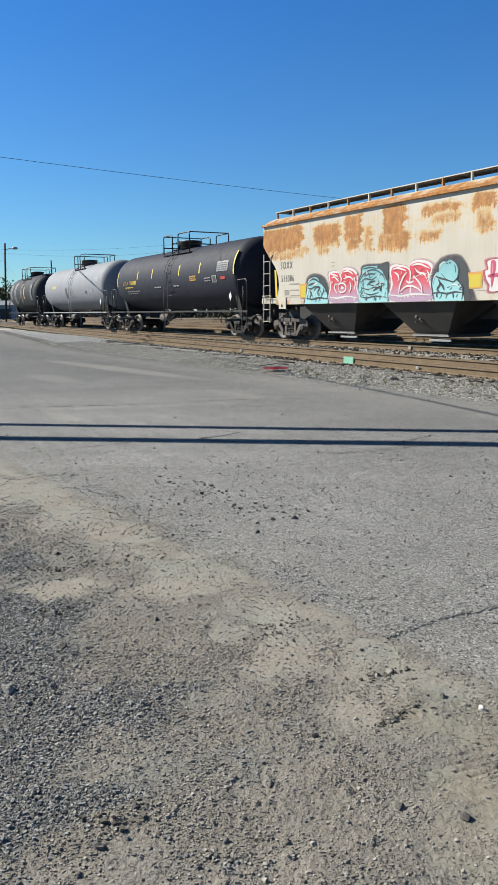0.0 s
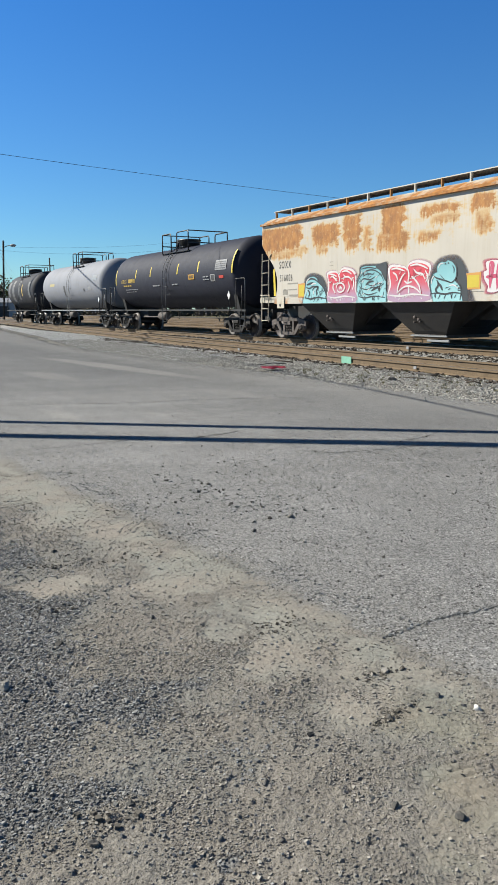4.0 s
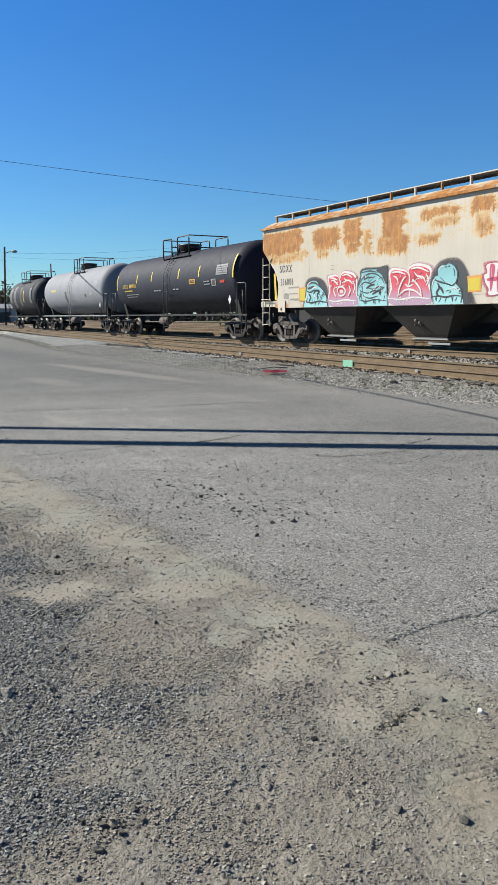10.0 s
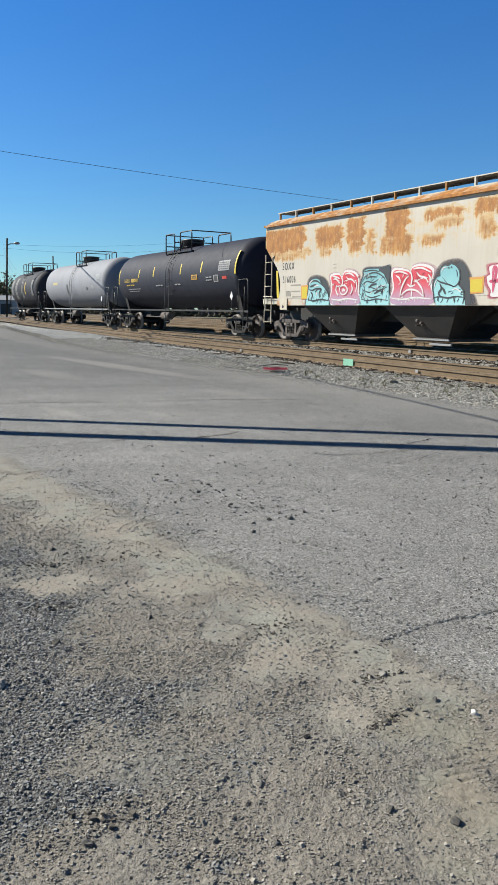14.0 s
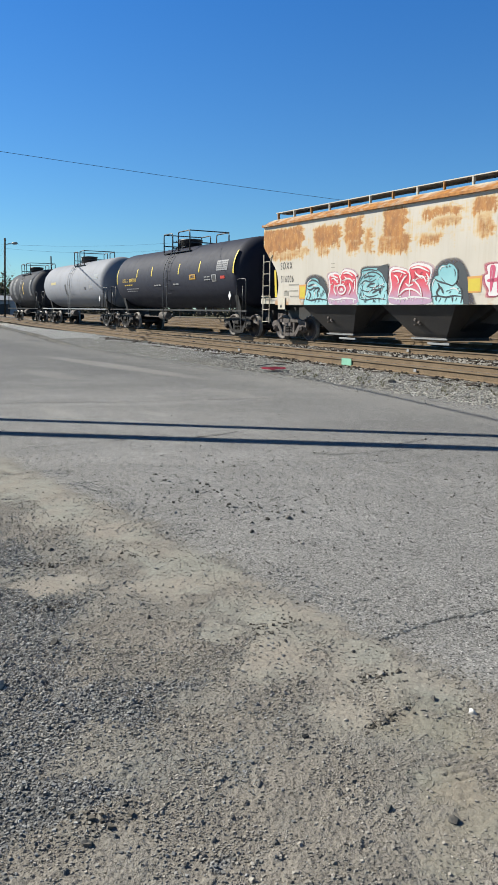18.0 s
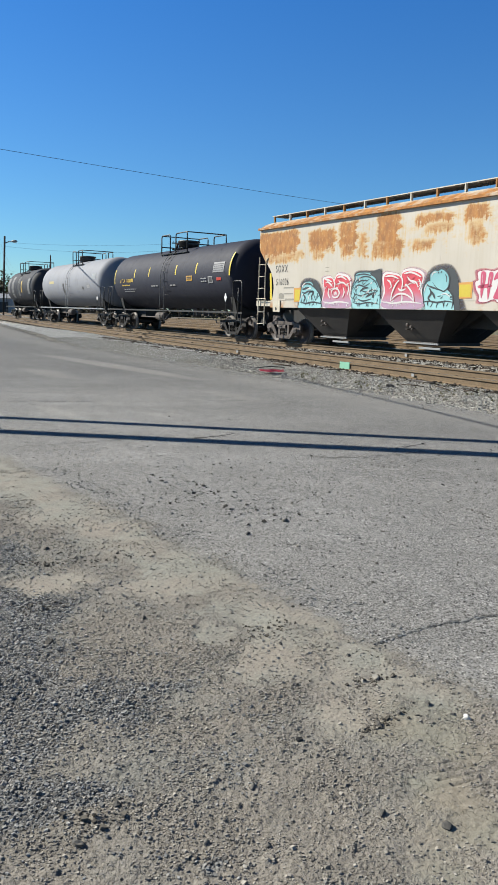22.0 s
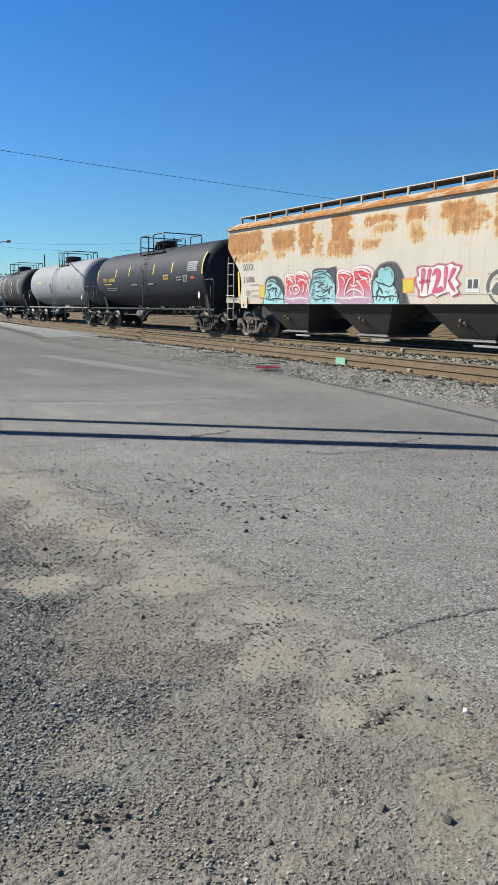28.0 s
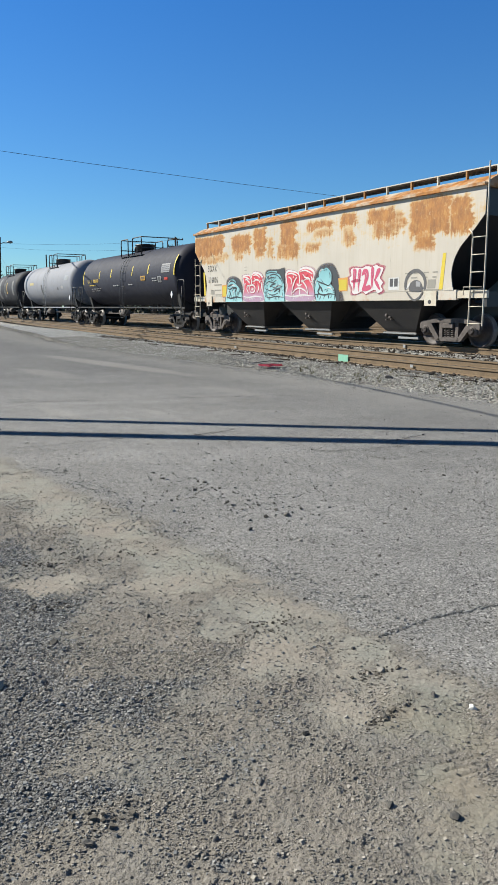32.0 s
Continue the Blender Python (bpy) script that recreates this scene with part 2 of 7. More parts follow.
    hgt = m.math("ADD", hgt, m.math("MULTIPLY", pit, m.math("MULTIPLY", m.math("SUBTRACT", 1.0, f_dirt), -0.45)))
    hgt = m.math("SUBTRACT", hgt, m.math("MULTIPLY", seams, 0.5))
    return m.done(col, hgt, 0.9, 0.010)


def ballast_material(name, lo, hi, scale):
    m = Nodes(name, 0.9, 0.0, 0.25)
    p = m.geo()
    c = m.xyz(m.cells(scale, p, out="Color"))
    col = m.ramp(c[0], (0.0, lo), (1.0, hi))
    tint = m.mix(m.ramp(m.noise(0.7, 5, p), (0.4, 0.0), (0.65, 0.6)), col, (0.144, 0.112, 0.079))
    return m.done(tint, m.cells(scale, p), 0.8, -0.03)


def stone_material(name, lo, hi, warm=(0.144, 0.115, 0.086)):
    """Crushed stone: every piece has its own tone."""
    m = Nodes(name, 0.88, 0.0, 0.3)
    r = m.t.nodes.new("ShaderNodeNewGeometry").outputs["Random Per Island"]
    o = m.t.nodes.new("ShaderNodeObjectInfo").outputs["Random"]
    f = m.math("FRACT", m.math("ADD", r, o))
    col = m.ramp(f, (0.0, lo), (0.8, hi), (1.0, tuple(min(0.7, c * 1.3) for c in hi)))
    col = m.mix(m.ramp(m.noise(40, 4), (0.45, 0.0), (0.7, 0.4)), col, warm)
    return m.done(col, m.noise(120, 3), 0.4, 0.003)


# rust on the hopper's side: middle and half width along the car, lower and upper height, strength
RUST_PATCHES = ((6.57, 1.21, 3.24, 3.93, 1.0), (6.33, 1.31, 2.96, 3.22, 0.6), (3.88, 0.65, 3.27, 3.81, 1.0), (4.10, 0.27, 2.95, 3.32, 0.65), (2.49, 0.40, 3.31, 3.94, 1.0), (2.47, 0.31, 2.96, 3.25, 0.8), (1.72, 0.14, 2.91, 3.55, 0.8),
                (0.60, 0.42, 3.31, 4.01, 1.0), (0.59, 0.62, 2.85, 3.26, 0.85), (-1.25, 0.62, 3.72, 3.87, 0.9), (-1.5, 0.48, 3.42, 3.58, 0.6), (-0.94, 0.42, 3.02, 3.17, 0.75), (-2.82, 0.34, 3.69, 3.94, 1.0), (-2.84, 0.24, 3.05, 3.57, 0.65),
                (-4.39, 0.58, 3.62, 3.91, 1.0), (-4.55, 0.46, 3.18, 3.58, 0.75), (-5.12, 0.22, 3.28, 3.80, 0.7), (-6.38, 0.69, 3.13, 3.99, 1.0), (-6.26, 0.31, 2.70, 3.07, 0.85), (-7.54, 0.32, 3.10, 3.90, 1.0))


def hopper_paint():
    """Cream paint with rust eating through under the eaves in blocks, and streaks below them."""
    m = Nodes("cream_rusty_paint", 0.6, 0.0, 0.35)
    x, y, z = m.xyz()
    base = m.ramp(m.noise(0.8, 5), (0.3, (0.398, 0.361, 0.310)), (0.7, (0.452, 0.415, 0.361)))
    streak = m.noise(1.0, 5, m.mapped(m.co, (9.0, 1.0, 0.35)), 0.65)
    base = m.mix(m.ramp(streak, (0.5, 0.0), (0.75, 0.30)), base, (0.317, 0.259, 0.180))
    # rust: ragged patches, fraying into short vertical runs and level bands
    run = m.math("SUBTRACT", m.noise(1.0, 5, m.mapped(m.co, (13.0, 1.0, 1.3)), 0.6), 0.5)
    band = m.math("SUBTRACT", m.noise(1.0, 5, m.mapped(m.co, (1.3, 1.0, 6.5)), 0.6), 0.5)
    blot = m.math("SUBTRACT", m.noise(2.6, 7, m.mapped(m.co, (1.0, 1.0, 1.4)), 0.66), 0.5)
    dx = m.math("ADD", x, m.math("ADD", m.math("MULTIPLY", band, 0.55), m.math("MULTIPLY", blot, 0.5)))
    dz = m.math("ADD", z, m.math("ADD", m.math("MULTIPLY", run, 0.36), m.math("MULTIPLY", blot, 0.40)))
    amount = m.math("MULTIPLY", m.math("MULTIPLY", m.step(dz, 2.85, 3.25), m.step(z, 4.08, 3.85)), 0.22)
    for xc, hw, z0, z1, k in RUST_PATCHES:
        side = m.step(m.math("ABSOLUTE", m.math("SUBTRACT", dx, xc)), hw + 0.24, max(0.0, hw - 0.08))
        one = m.math("MULTIPLY", side, m.math("MULTIPLY", m.step(dz, z0 - 0.22, z0 + 0.06), m.step(dz, z1 + 0.20, z1 - 0.04)))
        amount = m.math("MAXIMUM", amount, m.math("MULTIPLY", one, k))
    grain = m.math("ADD", m.math("MULTIPLY", run, 0.75), m.math("ADD", m.math("MULTIPLY", band, 0.7), m.math("MULTIPLY", blot, 0.9)))
    amount = m.math("ADD", amount, m.math("MULTIPLY", grain, 1.0))
    low = m.step(z, 2.5, 2.8)
    rust_f = m.math("MULTIPLY", m.step(amount, 0.36, 0.86), low)
    deep = m.ramp(m.noise(3.0, 7, m.mapped(m.co, (1.6, 1.0, 1.0)), 0.62), (0.30, (0.150, 0.050, 0.009)), (0.5, (0.245, 0.088, 0.012)), (0.68, (0.35, 0.145, 0.024)))
    halo = m.math("MULTIPLY", m.step(amount, 0.12, 0.52), low)
    col = m.mix(m.math("MULTIPLY", halo, 0.62), base, (0.46, 0.290, 0.080))
    fleck = m.ramp(m.noise(1.0, 6, m.mapped(m.co, (16.0, 1.0, 5.0), loc=(3, 0, 1)), 0.7), (0.52, 0.0), (0.68, 0.55))
    deep = m.mix(fleck, deep, (0.46, 0.275, 0.080))
    chip = m.ramp(m.noise(1.0, 6, m.mapped(m.co, (7.0, 1.0, 9.0), loc=(8, 0, 5)), 0.7), (0.60, 0.92), (0.72, 0.25))
    col = m.mix(m.math("MULTIPLY", rust_f, chip), col, deep)
    # rust along the bottom edge in spots
    foot = m.math("MULTIPLY", m.step(z, 1.62, 1.35), m.ramp(m.noise(1.6, 5), (0.52, 0.0), (0.62, 0.8)))
    col = m.mix(foot, col, (0.324, 0.151, 0.050))
    return m.done(col, m.noise(30, 4), 0.15, 0.004, m.mix(rust_f, (0.360, 0.360, 0.360), (0.612, 0.612, 0.612)))


def roof_paint():
    m = Nodes("rust_roof_paint", 0.75, 0.0, 0.3)
    # rust noise, lowered with height so that the crown comes out paler
    worn = m.math("ADD", m.noise(1.4, 6, m.mapped(m.co, (1.0, 0.5, 1.0)), 0.62), m.math("MULTIPLY", m.step(m.xyz()[2], 4.30, 4.50), -0.10))
    f = m.ramp(worn, (0.34, 0.0), (0.52, 1.0))
    rust = m.ramp(m.noise(6, 5), (0.3, (0.17, 0.062, 0.014)), (0.7, (0.38, 0.165, 0.035)))
    return m.done(m.mix(f, (0.403, 0.360, 0.288), rust), m.noise(24, 4), 0.2, 0.004)


def tank_paint(name, colour, dust, amount, rough=0.45, streaks=0.25):
    m = Nodes(name, rough, 0.0, 0.22)
    x, y, z = m.xyz()
    d = m.ramp(m.noise(0.9, 6), (0.35, 0.0), (0.75, amount))
    col = m.mix(d, colour, dust)
    run = m.ramp(m.noise(1.0, 5, m.mapped(m.co, (5.0, 0.6, 0.4)), 0.65), (0.52, 0.0), (0.72, streaks))
    col = m.mix(run, col, tuple(c * 0.5 for c in colour))
    ring = m.math("ABSOLUTE", m.math("SUBTRACT", m.math("FRACT", m.math("MULTIPLY", x, 0.40)), 0.5))
    col = m.mix(m.math("MULTIPLY", m.step(ring, 0.488, 0.497), 0.5), col, tuple(c * 0.55 for c in colour))
    return m.done(col, m.noise(2.0, 3), 0.02, 0.02, m.ramp(m.noise(3, 4), (0.3, rough * 0.96), (0.7, min(1, rough * 1.08))))


def flat(name, colour, rough=0.6, noise_amount=0.25, scale=14):
    m = Nodes(name, rough)
    f = m.ramp(m.noise(scale, 4), (0.35, 0.0), (0.7, noise_amount))
    return m.done(m.mix(f, colour, tuple(c * 0.6 for c in colour)), m.noise(60, 3), 0.05, 0.002)


def spray(name, a, b, z0, z1):
    """Sprayed paint that fades from one colour to another up the wall, with soft uneven cover."""
    m = Nodes(name, 0.6)
    x, y, z = m.xyz()
    f = m.math("ADD", m.step(z, z0, z1), m.math("MULTIPLY", m.math("SUBTRACT", m.noise(5, 4), 0.5), 0.7), True)
    return m.done(m.mix(f, a, b), m.noise(40, 3), 0.05, 0.002)


def thin_coat(name, colour, cover):
    """A light pass of the spray can, that lets the paint below show."""
    m = Nodes(name, 0.65)
    f = m.math("MULTIPLY", m.ramp(m.noise(9, 5, rough=0.7), (0.3, 0.7), (0.7, 1.2)), cover, True)
    m.link(f, m.b.inputs["Alpha"])
    return m.done(colour)


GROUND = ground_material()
BALLAST = ballast_material("grey_ballast", (0.19, 0.184, 0.17), (0.44, 0.43, 0.40), 30)
FAR_STONE = stone_material("pale_stone", (0.30, 0.295, 0.28), (0.60, 0.59, 0.565), (0.30, 0.28, 0.25))
STONE = stone_material("crushed_stone", (0.135, 0.129, 0.117), (0.33, 0.318, 0.29), (0.19, 0.165, 0.13))
GRIT = stone_material("dark_grit", (0.076, 0.077, 0.076), (0.235, 0.234, 0.229), (0.135, 0.132, 0.124))
PEBBLE = stone_material("yard_stone", (0.125, 0.117, 0.103), (0.29, 0.274, 0.244))
SCRUB = stone_material("dry_scrub", (0.05, 0.042, 0.028), (0.10, 0.085, 0.055))
RAIL = rusty("rail_rust", (0.175, 0.124, 0.076), (0.115, 0.080, 0.048), 0.75, 3)
RAIL_TOP = rusty("rail_head", (0.072, 0.061, 0.050), (0.036, 0.032, 0.029), 0.4, 5)
TIE = rusty("tie_wood", (0.072, 0.054, 0.040), (0.036, 0.029, 0.023), 0.9, 5)
CREAM = hopper_paint()
CREAM_PLAIN = paint("cream_paint", (0.45, 0.417, 0.346), 0.55, (0.302, 0.173, 0.065), 0.4, 2.5)
ROOF = roof_paint()
RUST_POST = rusty("rusty_post", (0.360, 0.194, 0.072), (0.274, 0.130, 0.043), 0.8, 4)
WHITE_POST = paint("white_post", (0.418, 0.403, 0.360), 0.5, (0.324, 0.194, 0.072), 0.3, 5)
BLACK = paint("black_paint", (0.016, 0.016, 0.018), 0.5, (0.050, 0.043, 0.036), 0.4, 1.6)
BAY = paint("hopper_bay_paint", (0.018, 0.0165, 0.018), 0.75, (0.047, 0.040, 0.033), 0.5, 1.4)
UNDER = paint("under_frame_black", (0.010, 0.010, 0.011), 0.7, (0.028, 0.025, 0.022), 0.5, 2.0)
DARK_IRON = rusty("dark_truck_iron", (0.022, 0.019, 0.018), (0.011, 0.010, 0.010), 0.75, 6)
CRUMB = stone_material("soil_crumb", (0.122, 0.111, 0.096), (0.262, 0.242, 0.214), (0.165, 0.148, 0.126))
DARK_STONE = stone_material("dark_stone", (0.035, 0.034, 0.032), (0.085, 0.082, 0.077))
SOIL = stone_material("dark_soil", (0.035, 0.031, 0.026), (0.10, 0.09, 0.075), (0.07, 0.06, 0.05))
IRON = rusty("truck_iron", (0.120, 0.102, 0.095), (0.060, 0.051, 0.047), 0.75, 6)
WHEEL = rusty("wheel_steel", (0.050, 0.038, 0.034), (0.026, 0.021, 0.020), 0.6, 5)
# lighter copy of the wheel steel: the hopper's sunlit discs put into the colour
SUNLIT_WHEEL = rusty("sunlit_wheel_steel", (0.095, 0.077, 0.073), (0.052, 0.042, 0.040), 0.6, 5)
TREAD = rusty("wheel_tread", (0.216, 0.202, 0.187), (0.144, 0.122, 0.108), 0.35, 8)
MESHWORK = paint("grating_steel", (0.15, 0.145, 0.14), 0.6, (0.144, 0.085, 0.045), 0.4, 4)
TANK_BLACK = tank_paint("black_tank_paint", (0.0165, 0.018, 0.030), (0.025, 0.027, 0.039), 0.35, 0.66, 0.10)
TANK_GREY = tank_paint("grey_tank_paint", (0.205, 0.213, 0.240), (0.168, 0.170, 0.182), 0.45, 0.7)
TANK_OLD = tank_paint("worn_tank_paint", (0.018, 0.019, 0.026), (0.055, 0.056, 0.066), 0.4, 0.7, 0.5)
YELLOW = flat("yellow_reflector", (0.518, 0.396, 0.036), 0.4)
LETTER_YELLOW = flat("yellow_lettering", (0.446, 0.302, 0.036), 0.5)
ORANGE = flat("orange_plate", (0.42, 0.225, 0.022), 0.5)
PANEL = flat("grey_data_panel", (0.17, 0.17, 0.18), 0.6)
FADED_YELLOW = flat("faded_yellow_lettering", (0.36, 0.30, 0.14), 0.6)
WORN_BAND = flat("worn_pale_band", (0.105, 0.105, 0.108), 0.7, 0.9, 2.5)
PALE = flat("pale_decal", (0.245, 0.245, 0.252), 0.5)
WHITE = flat("white_decal", (0.562, 0.562, 0.562), 0.5)
PLATE_WHITE = flat("worn_white_plate", (0.46, 0.46, 0.455), 0.5)
RED = flat("red_decal", (0.396, 0.036, 0.022), 0.5)
INK = flat("black_lettering", (0.022, 0.022, 0.023), 0.6)
GREYINK = flat("faded_lettering", (0.216, 0.202, 0.173), 0.6)
DARKINK = flat("dark_decal", (0.043, 0.043, 0.047), 0.6)
G_TEAL = spray("teal_spray", (0.225, 0.43, 0.455), (0.135, 0.325, 0.36), 1.35, 2.4)
G_LINE = flat("black_spray", (0.018, 0.025, 0.032), 0.6)
G_HALO = thin_coat("smoky_spray", (0.07, 0.062, 0.075), 0.34)
G_MIST = thin_coat("pink_mist_spray", (0.47, 0.32, 0.36), 0.36)
G_CRIM = thin_coat("crimson_mist_spray", (0.42, 0.07, 0.13), 0.34)
G_RED = spray("red_fade_spray", (0.30, 0.205, 0.29), (0.446, 0.029, 0.050), 1.40, 2.02)
G_WHITE = flat("white_spray", (0.490, 0.475, 0.475), 0.6, 0.15)
G_HRED = flat("crimson_spray", (0.38, 0.045, 0.105), 0.6, 0.15)
G_DRED = flat("dark_red_spray", (0.28, 0.018, 0.035), 0.6, 0.2)
G_GREY = flat("dark_grey_spray", (0.065, 0.064, 0.068), 0.65, 0.3)
G_MISTY = flat("pink_white_spray", (0.48, 0.30, 0.34), 0.6, 0.2)
G_YEL = flat("yellow_spray", (0.432, 0.338, 0.022), 0.55, 0.15)
G_ORA = flat("orange_spray", (0.446, 0.216, 0.043), 0.6, 0.15)
WOOD = rusty("pole_wood", (0.054, 0.042, 0.032), (0.032, 0.027, 0.022), 0.9, 4)
CABLE = flat("cable_black", (0.014, 0.014, 0.016), 0.6)
LAMP_GREY = paint("lamp_grey", (0.216, 0.223, 0.230), 0.5, (0.144, 0.130, 0.108), 0.3)
CONCRETE = paint("pale_wall", (0.302, 0.302, 0.310), 0.8, (0.180, 0.173, 0.158), 0.5, 0.5)
GREEN_MARK = flat("green_marker", (0.180, 0.396, 0.288), 0.5, 0.3)
RED_CLOTH = flat("faded_red_plastic", (0.360, 0.032, 0.058), 0.5, 0.3)


def leaf_material(name, a, b):
    m = Nodes(name, 0.8, 0.0, 0.2)
    r = m.t.nodes.new("ShaderNodeNewGeometry").outputs["Random Per Island"]
    return m.done(m.mix(m.ramp(r, (0.0, 0.0), (1.0, 1.0)), a, b))


DRY_GRASS = leaf_material("dry_grass", (0.085, 0.082, 0.040), (0.145, 0.128, 0.070))
LEAF = leaf_material("spring_leaves", (0.040, 0.054, 0.016), (0.086, 0.090, 0.032))


# ---- mesh helpers ----
def part(name, bm, material, parent=None, label=""):
    me = bpy.data.meshes.new(name)
    bm.normal_update()
    bm.to_mesh(me)
    bm.free()
    me.materials.append(material)
    ob = new(name, me)
    ob.parent = parent
    return tagged(ob, label)


def again(ob, m):
    """Another part like ob, on the same mesh and under the same parent, at the pose m."""
    o = ob.copy()
    scene.collection.objects.link(o)
    o.matrix_basis = m
    return o


def box(bm, lo, hi, m=None):
    vs = [bm.verts.new((x, y, z)) for x in (lo[0], hi[0]) for y in (lo[1], hi[1]) for z in (lo[2], hi[2])]
    for f in ((0, 1, 3, 2), (4, 6, 7, 5), (0, 4, 5, 1), (2, 3, 7, 6), (0, 2, 6, 4), (1, 5, 7, 3)):
        bm.faces.new([vs[i] for i in f])
    if m is not None:
        for v in vs:
            v.co = m @ v.co
    return vs


def bevelled(lo, hi, r=0.01):
    bm = bmesh.new()
    box(bm, lo, hi)
    bmesh.ops.bevel(bm, geom=bm.edges[:], offset=r, segments=2, affect="EDGES")
    return bm


def sweep(bm, pts, r, n=6, flat_to=None):
    """A tube (or, with flat_to=(w, h), a bar) through the points."""
    pts = [Vector(p) for p in pts]
    rings = []
    for i, p in enumerate(pts):
        d = (pts[min(i + 1, len(pts) - 1)] - pts[max(i - 1, 0)]).normalized()
        up = Vector((0, 0, 1)) if abs(d.z) < 0.9 else Vector((0, 1, 0))
        a = d.cross(up).normalized()
        b = a.cross(d).normalized()
        if flat_to:
            w, h = flat_to[0] / 2, flat_to[1] / 2
            ring = [p + a * u + b * v for u, v in ((-w, -h), (w, -h), (w, h), (-w, h))]
        else:
            ring = [p + (a * math.cos(t) + b * math.sin(t)) * r for t in (2 * math.pi * k / n for k in range(n))]
        rings.append([bm.verts.new(c) for c in ring])
    for r0, r1 in zip(rings, rings[1:]):
        k = len(r0)
        for i in range(k):
            f = bm.faces.new((r0[i], r0[(i + 1) % k], r1[(i + 1) % k], r1[i]))
            f.smooth = not flat_to
    bm.faces.new(rings[0][::-1])
    bm.faces.new(rings[-1])


def bar(bm, a, b, w, h):
    sweep(bm, (a, b), 0, flat_to=(w, h))


def plate(bm, pts, push):
    """A flat outline given a thickness."""
    push = Vector(push)
    a = [bm.verts.new(p) for p in pts]
    b = [bm.verts.new(Vector(p) + push) for p in pts]
    bm.faces.new(a[::-1])
    bm.faces.new(b)
    for i in range(len(a)):
        j = (i + 1) % len(a)
        bm.faces.new((a[i], a[j], b[j], b[i]))


def spun(bm, profile, n=32, centre=(0, 0, 0), axis="x"):
    """A shape turned about a line along axis: profile of (along, radius)."""
    c = Vector(centre)
    rings = []
    for u, r in profile:
        ring = []
        for k in range(n):
            t = 2 * math.pi * k / n
            p, q = r * math.cos(t), r * math.sin(t)
            co = {"x": (u, p, q), "y": (p, u, q), "z": (p, q, u)}[axis]
            ring.append(bm.verts.new(c + Vector(co)))
        rings.append(ring)
    for r0, r1 in zip(rings, rings[1:]):
        for k in range(n):
            f = bm.faces.new((r0[k], r0[(k + 1) % n], r1[(k + 1) % n], r1[k]))
            f.smooth = True
    bm.faces.new(rings[0][::-1])
    bm.faces.new(rings[-1])
    bmesh.ops.recalc_face_normals(bm, faces=bm.faces[:])


def smooth_loop(pts, k=6, closed=True):
    """A Catmull-Rom curve through (x, z) points."""
    n = len(pts)
    out = []
    for i in range(n if closed else n - 1):
        p = [pts[(i + j) % n] if closed else pts[min(max(i + j, 0), n - 1)] for j in (-1, 0, 1, 2)]
        for s in range(k):
            t = s / k
            out.append(tuple(0.5 * ((2 * p[1][a]) + (-p[0][a] + p[2][a]) * t + (2 * p[0][a] - 5 * p[1][a] + 4 * p[2][a] - p[3][a]) * t * t
                                    + (-p[0][a] + 3 * p[1][a] - 3 * p[2][a] + p[3][a]) * t ** 3) for a in (0, 1)))
    if not closed:
        out.append(pts[-1])
    return out


def shards(name, places, sizes, material, parent=None, seed=1, flatten=0.7, sunk=0.25):
    """Many small angular stones in one mesh."""
    rng = np.random.default_rng(seed)
    n = len(places)
    corner = np.array([(x, y, z) for x in (-1, 1) for y in (-1, 1) for z in (-1, 1)], float)
    faces = np.array(((0, 1, 3, 2), (4, 6, 7, 5), (0, 4, 5, 1), (2, 3, 7, 6), (0, 2, 6, 4), (1, 5, 7, 3)))
    v = corner[None] * rng.uniform(0.42, 1.0, (n, 8, 1)) * rng.uniform(0.75, 1.0, (n, 8, 3)) * 0.60
    v[:, :, 2] *= flatten
    a = rng.uniform(0, 2 * np.pi, n)
    b = rng.normal(0, 0.35, n)
    ca, sa, cb, sb = np.cos(a)[:, None], np.sin(a)[:, None], np.cos(b)[:, None], np.sin(b)[:, None]
    x, y, z = v[..., 0].copy(), v[..., 1].copy(), v[..., 2].copy()
    x, z = x * cb - z * sb, x * sb + z * cb
    v = np.stack([x * ca - y * sa, x * sa + y * ca, z], -1) * np.asarray(sizes)[:, None, None]
    v[..., 2] += (np.asarray(sizes) * flatten * (0.5 - sunk))[:, None]
    v += np.asarray(places)[:, None, :]
    f = (faces[None] + 8 * np.arange(n)[:, None, None]).reshape(-1, 4)
    me = bpy.data.meshes.new(name)
    me.from_pydata(v.reshape(-1, 3).tolist(), [], f.tolist())
    me.materials.append(material)
    ob = new(name, me)
    ob.parent = parent
    return ob


# ---- plan: the line of the train's near rail, by its length s from the hopper's far truck; v is counted from it towards the yard ----
ZR = 0.447
KNOT_S = (-220, 0, 10, 20, 40, 65, 120, 420)
KNOT_H = (0.536, 0.535, 0.512, 0.516, 0.484, 0.424, 0.38, 0.36)
_S = np.arange(-200, 400, 0.1)
_H = np.interp(_S, KNOT_S, KNOT_H)
_X = np.cumsum(-np.sin(_H) * 0.1)
_Y = np.cumsum(np.cos(_H) * 0.1)
_X += 1.841 - np.interp(0, _S, _X)
_Y += 28.41 - np.interp(0, _S, _Y)


def at(s, v=0.0, z=0.0):
    h = np.interp(s, _S, _H)
    return Vector((np.interp(s, _S, _X) - math.cos(h) * v, np.interp(s, _S, _Y) - math.sin(h) * v, z))


def heading(s):
    return float(np.interp(s, _S, _H))


def level(x, y):
    """Height of the yard: flat, then a gentle rise to the ballast."""
    v = 16.71 - 0.8525 * x - 0.5227 * y
    return 0.24 * np.clip((17.0 - v) / 8.0, 0, 1)


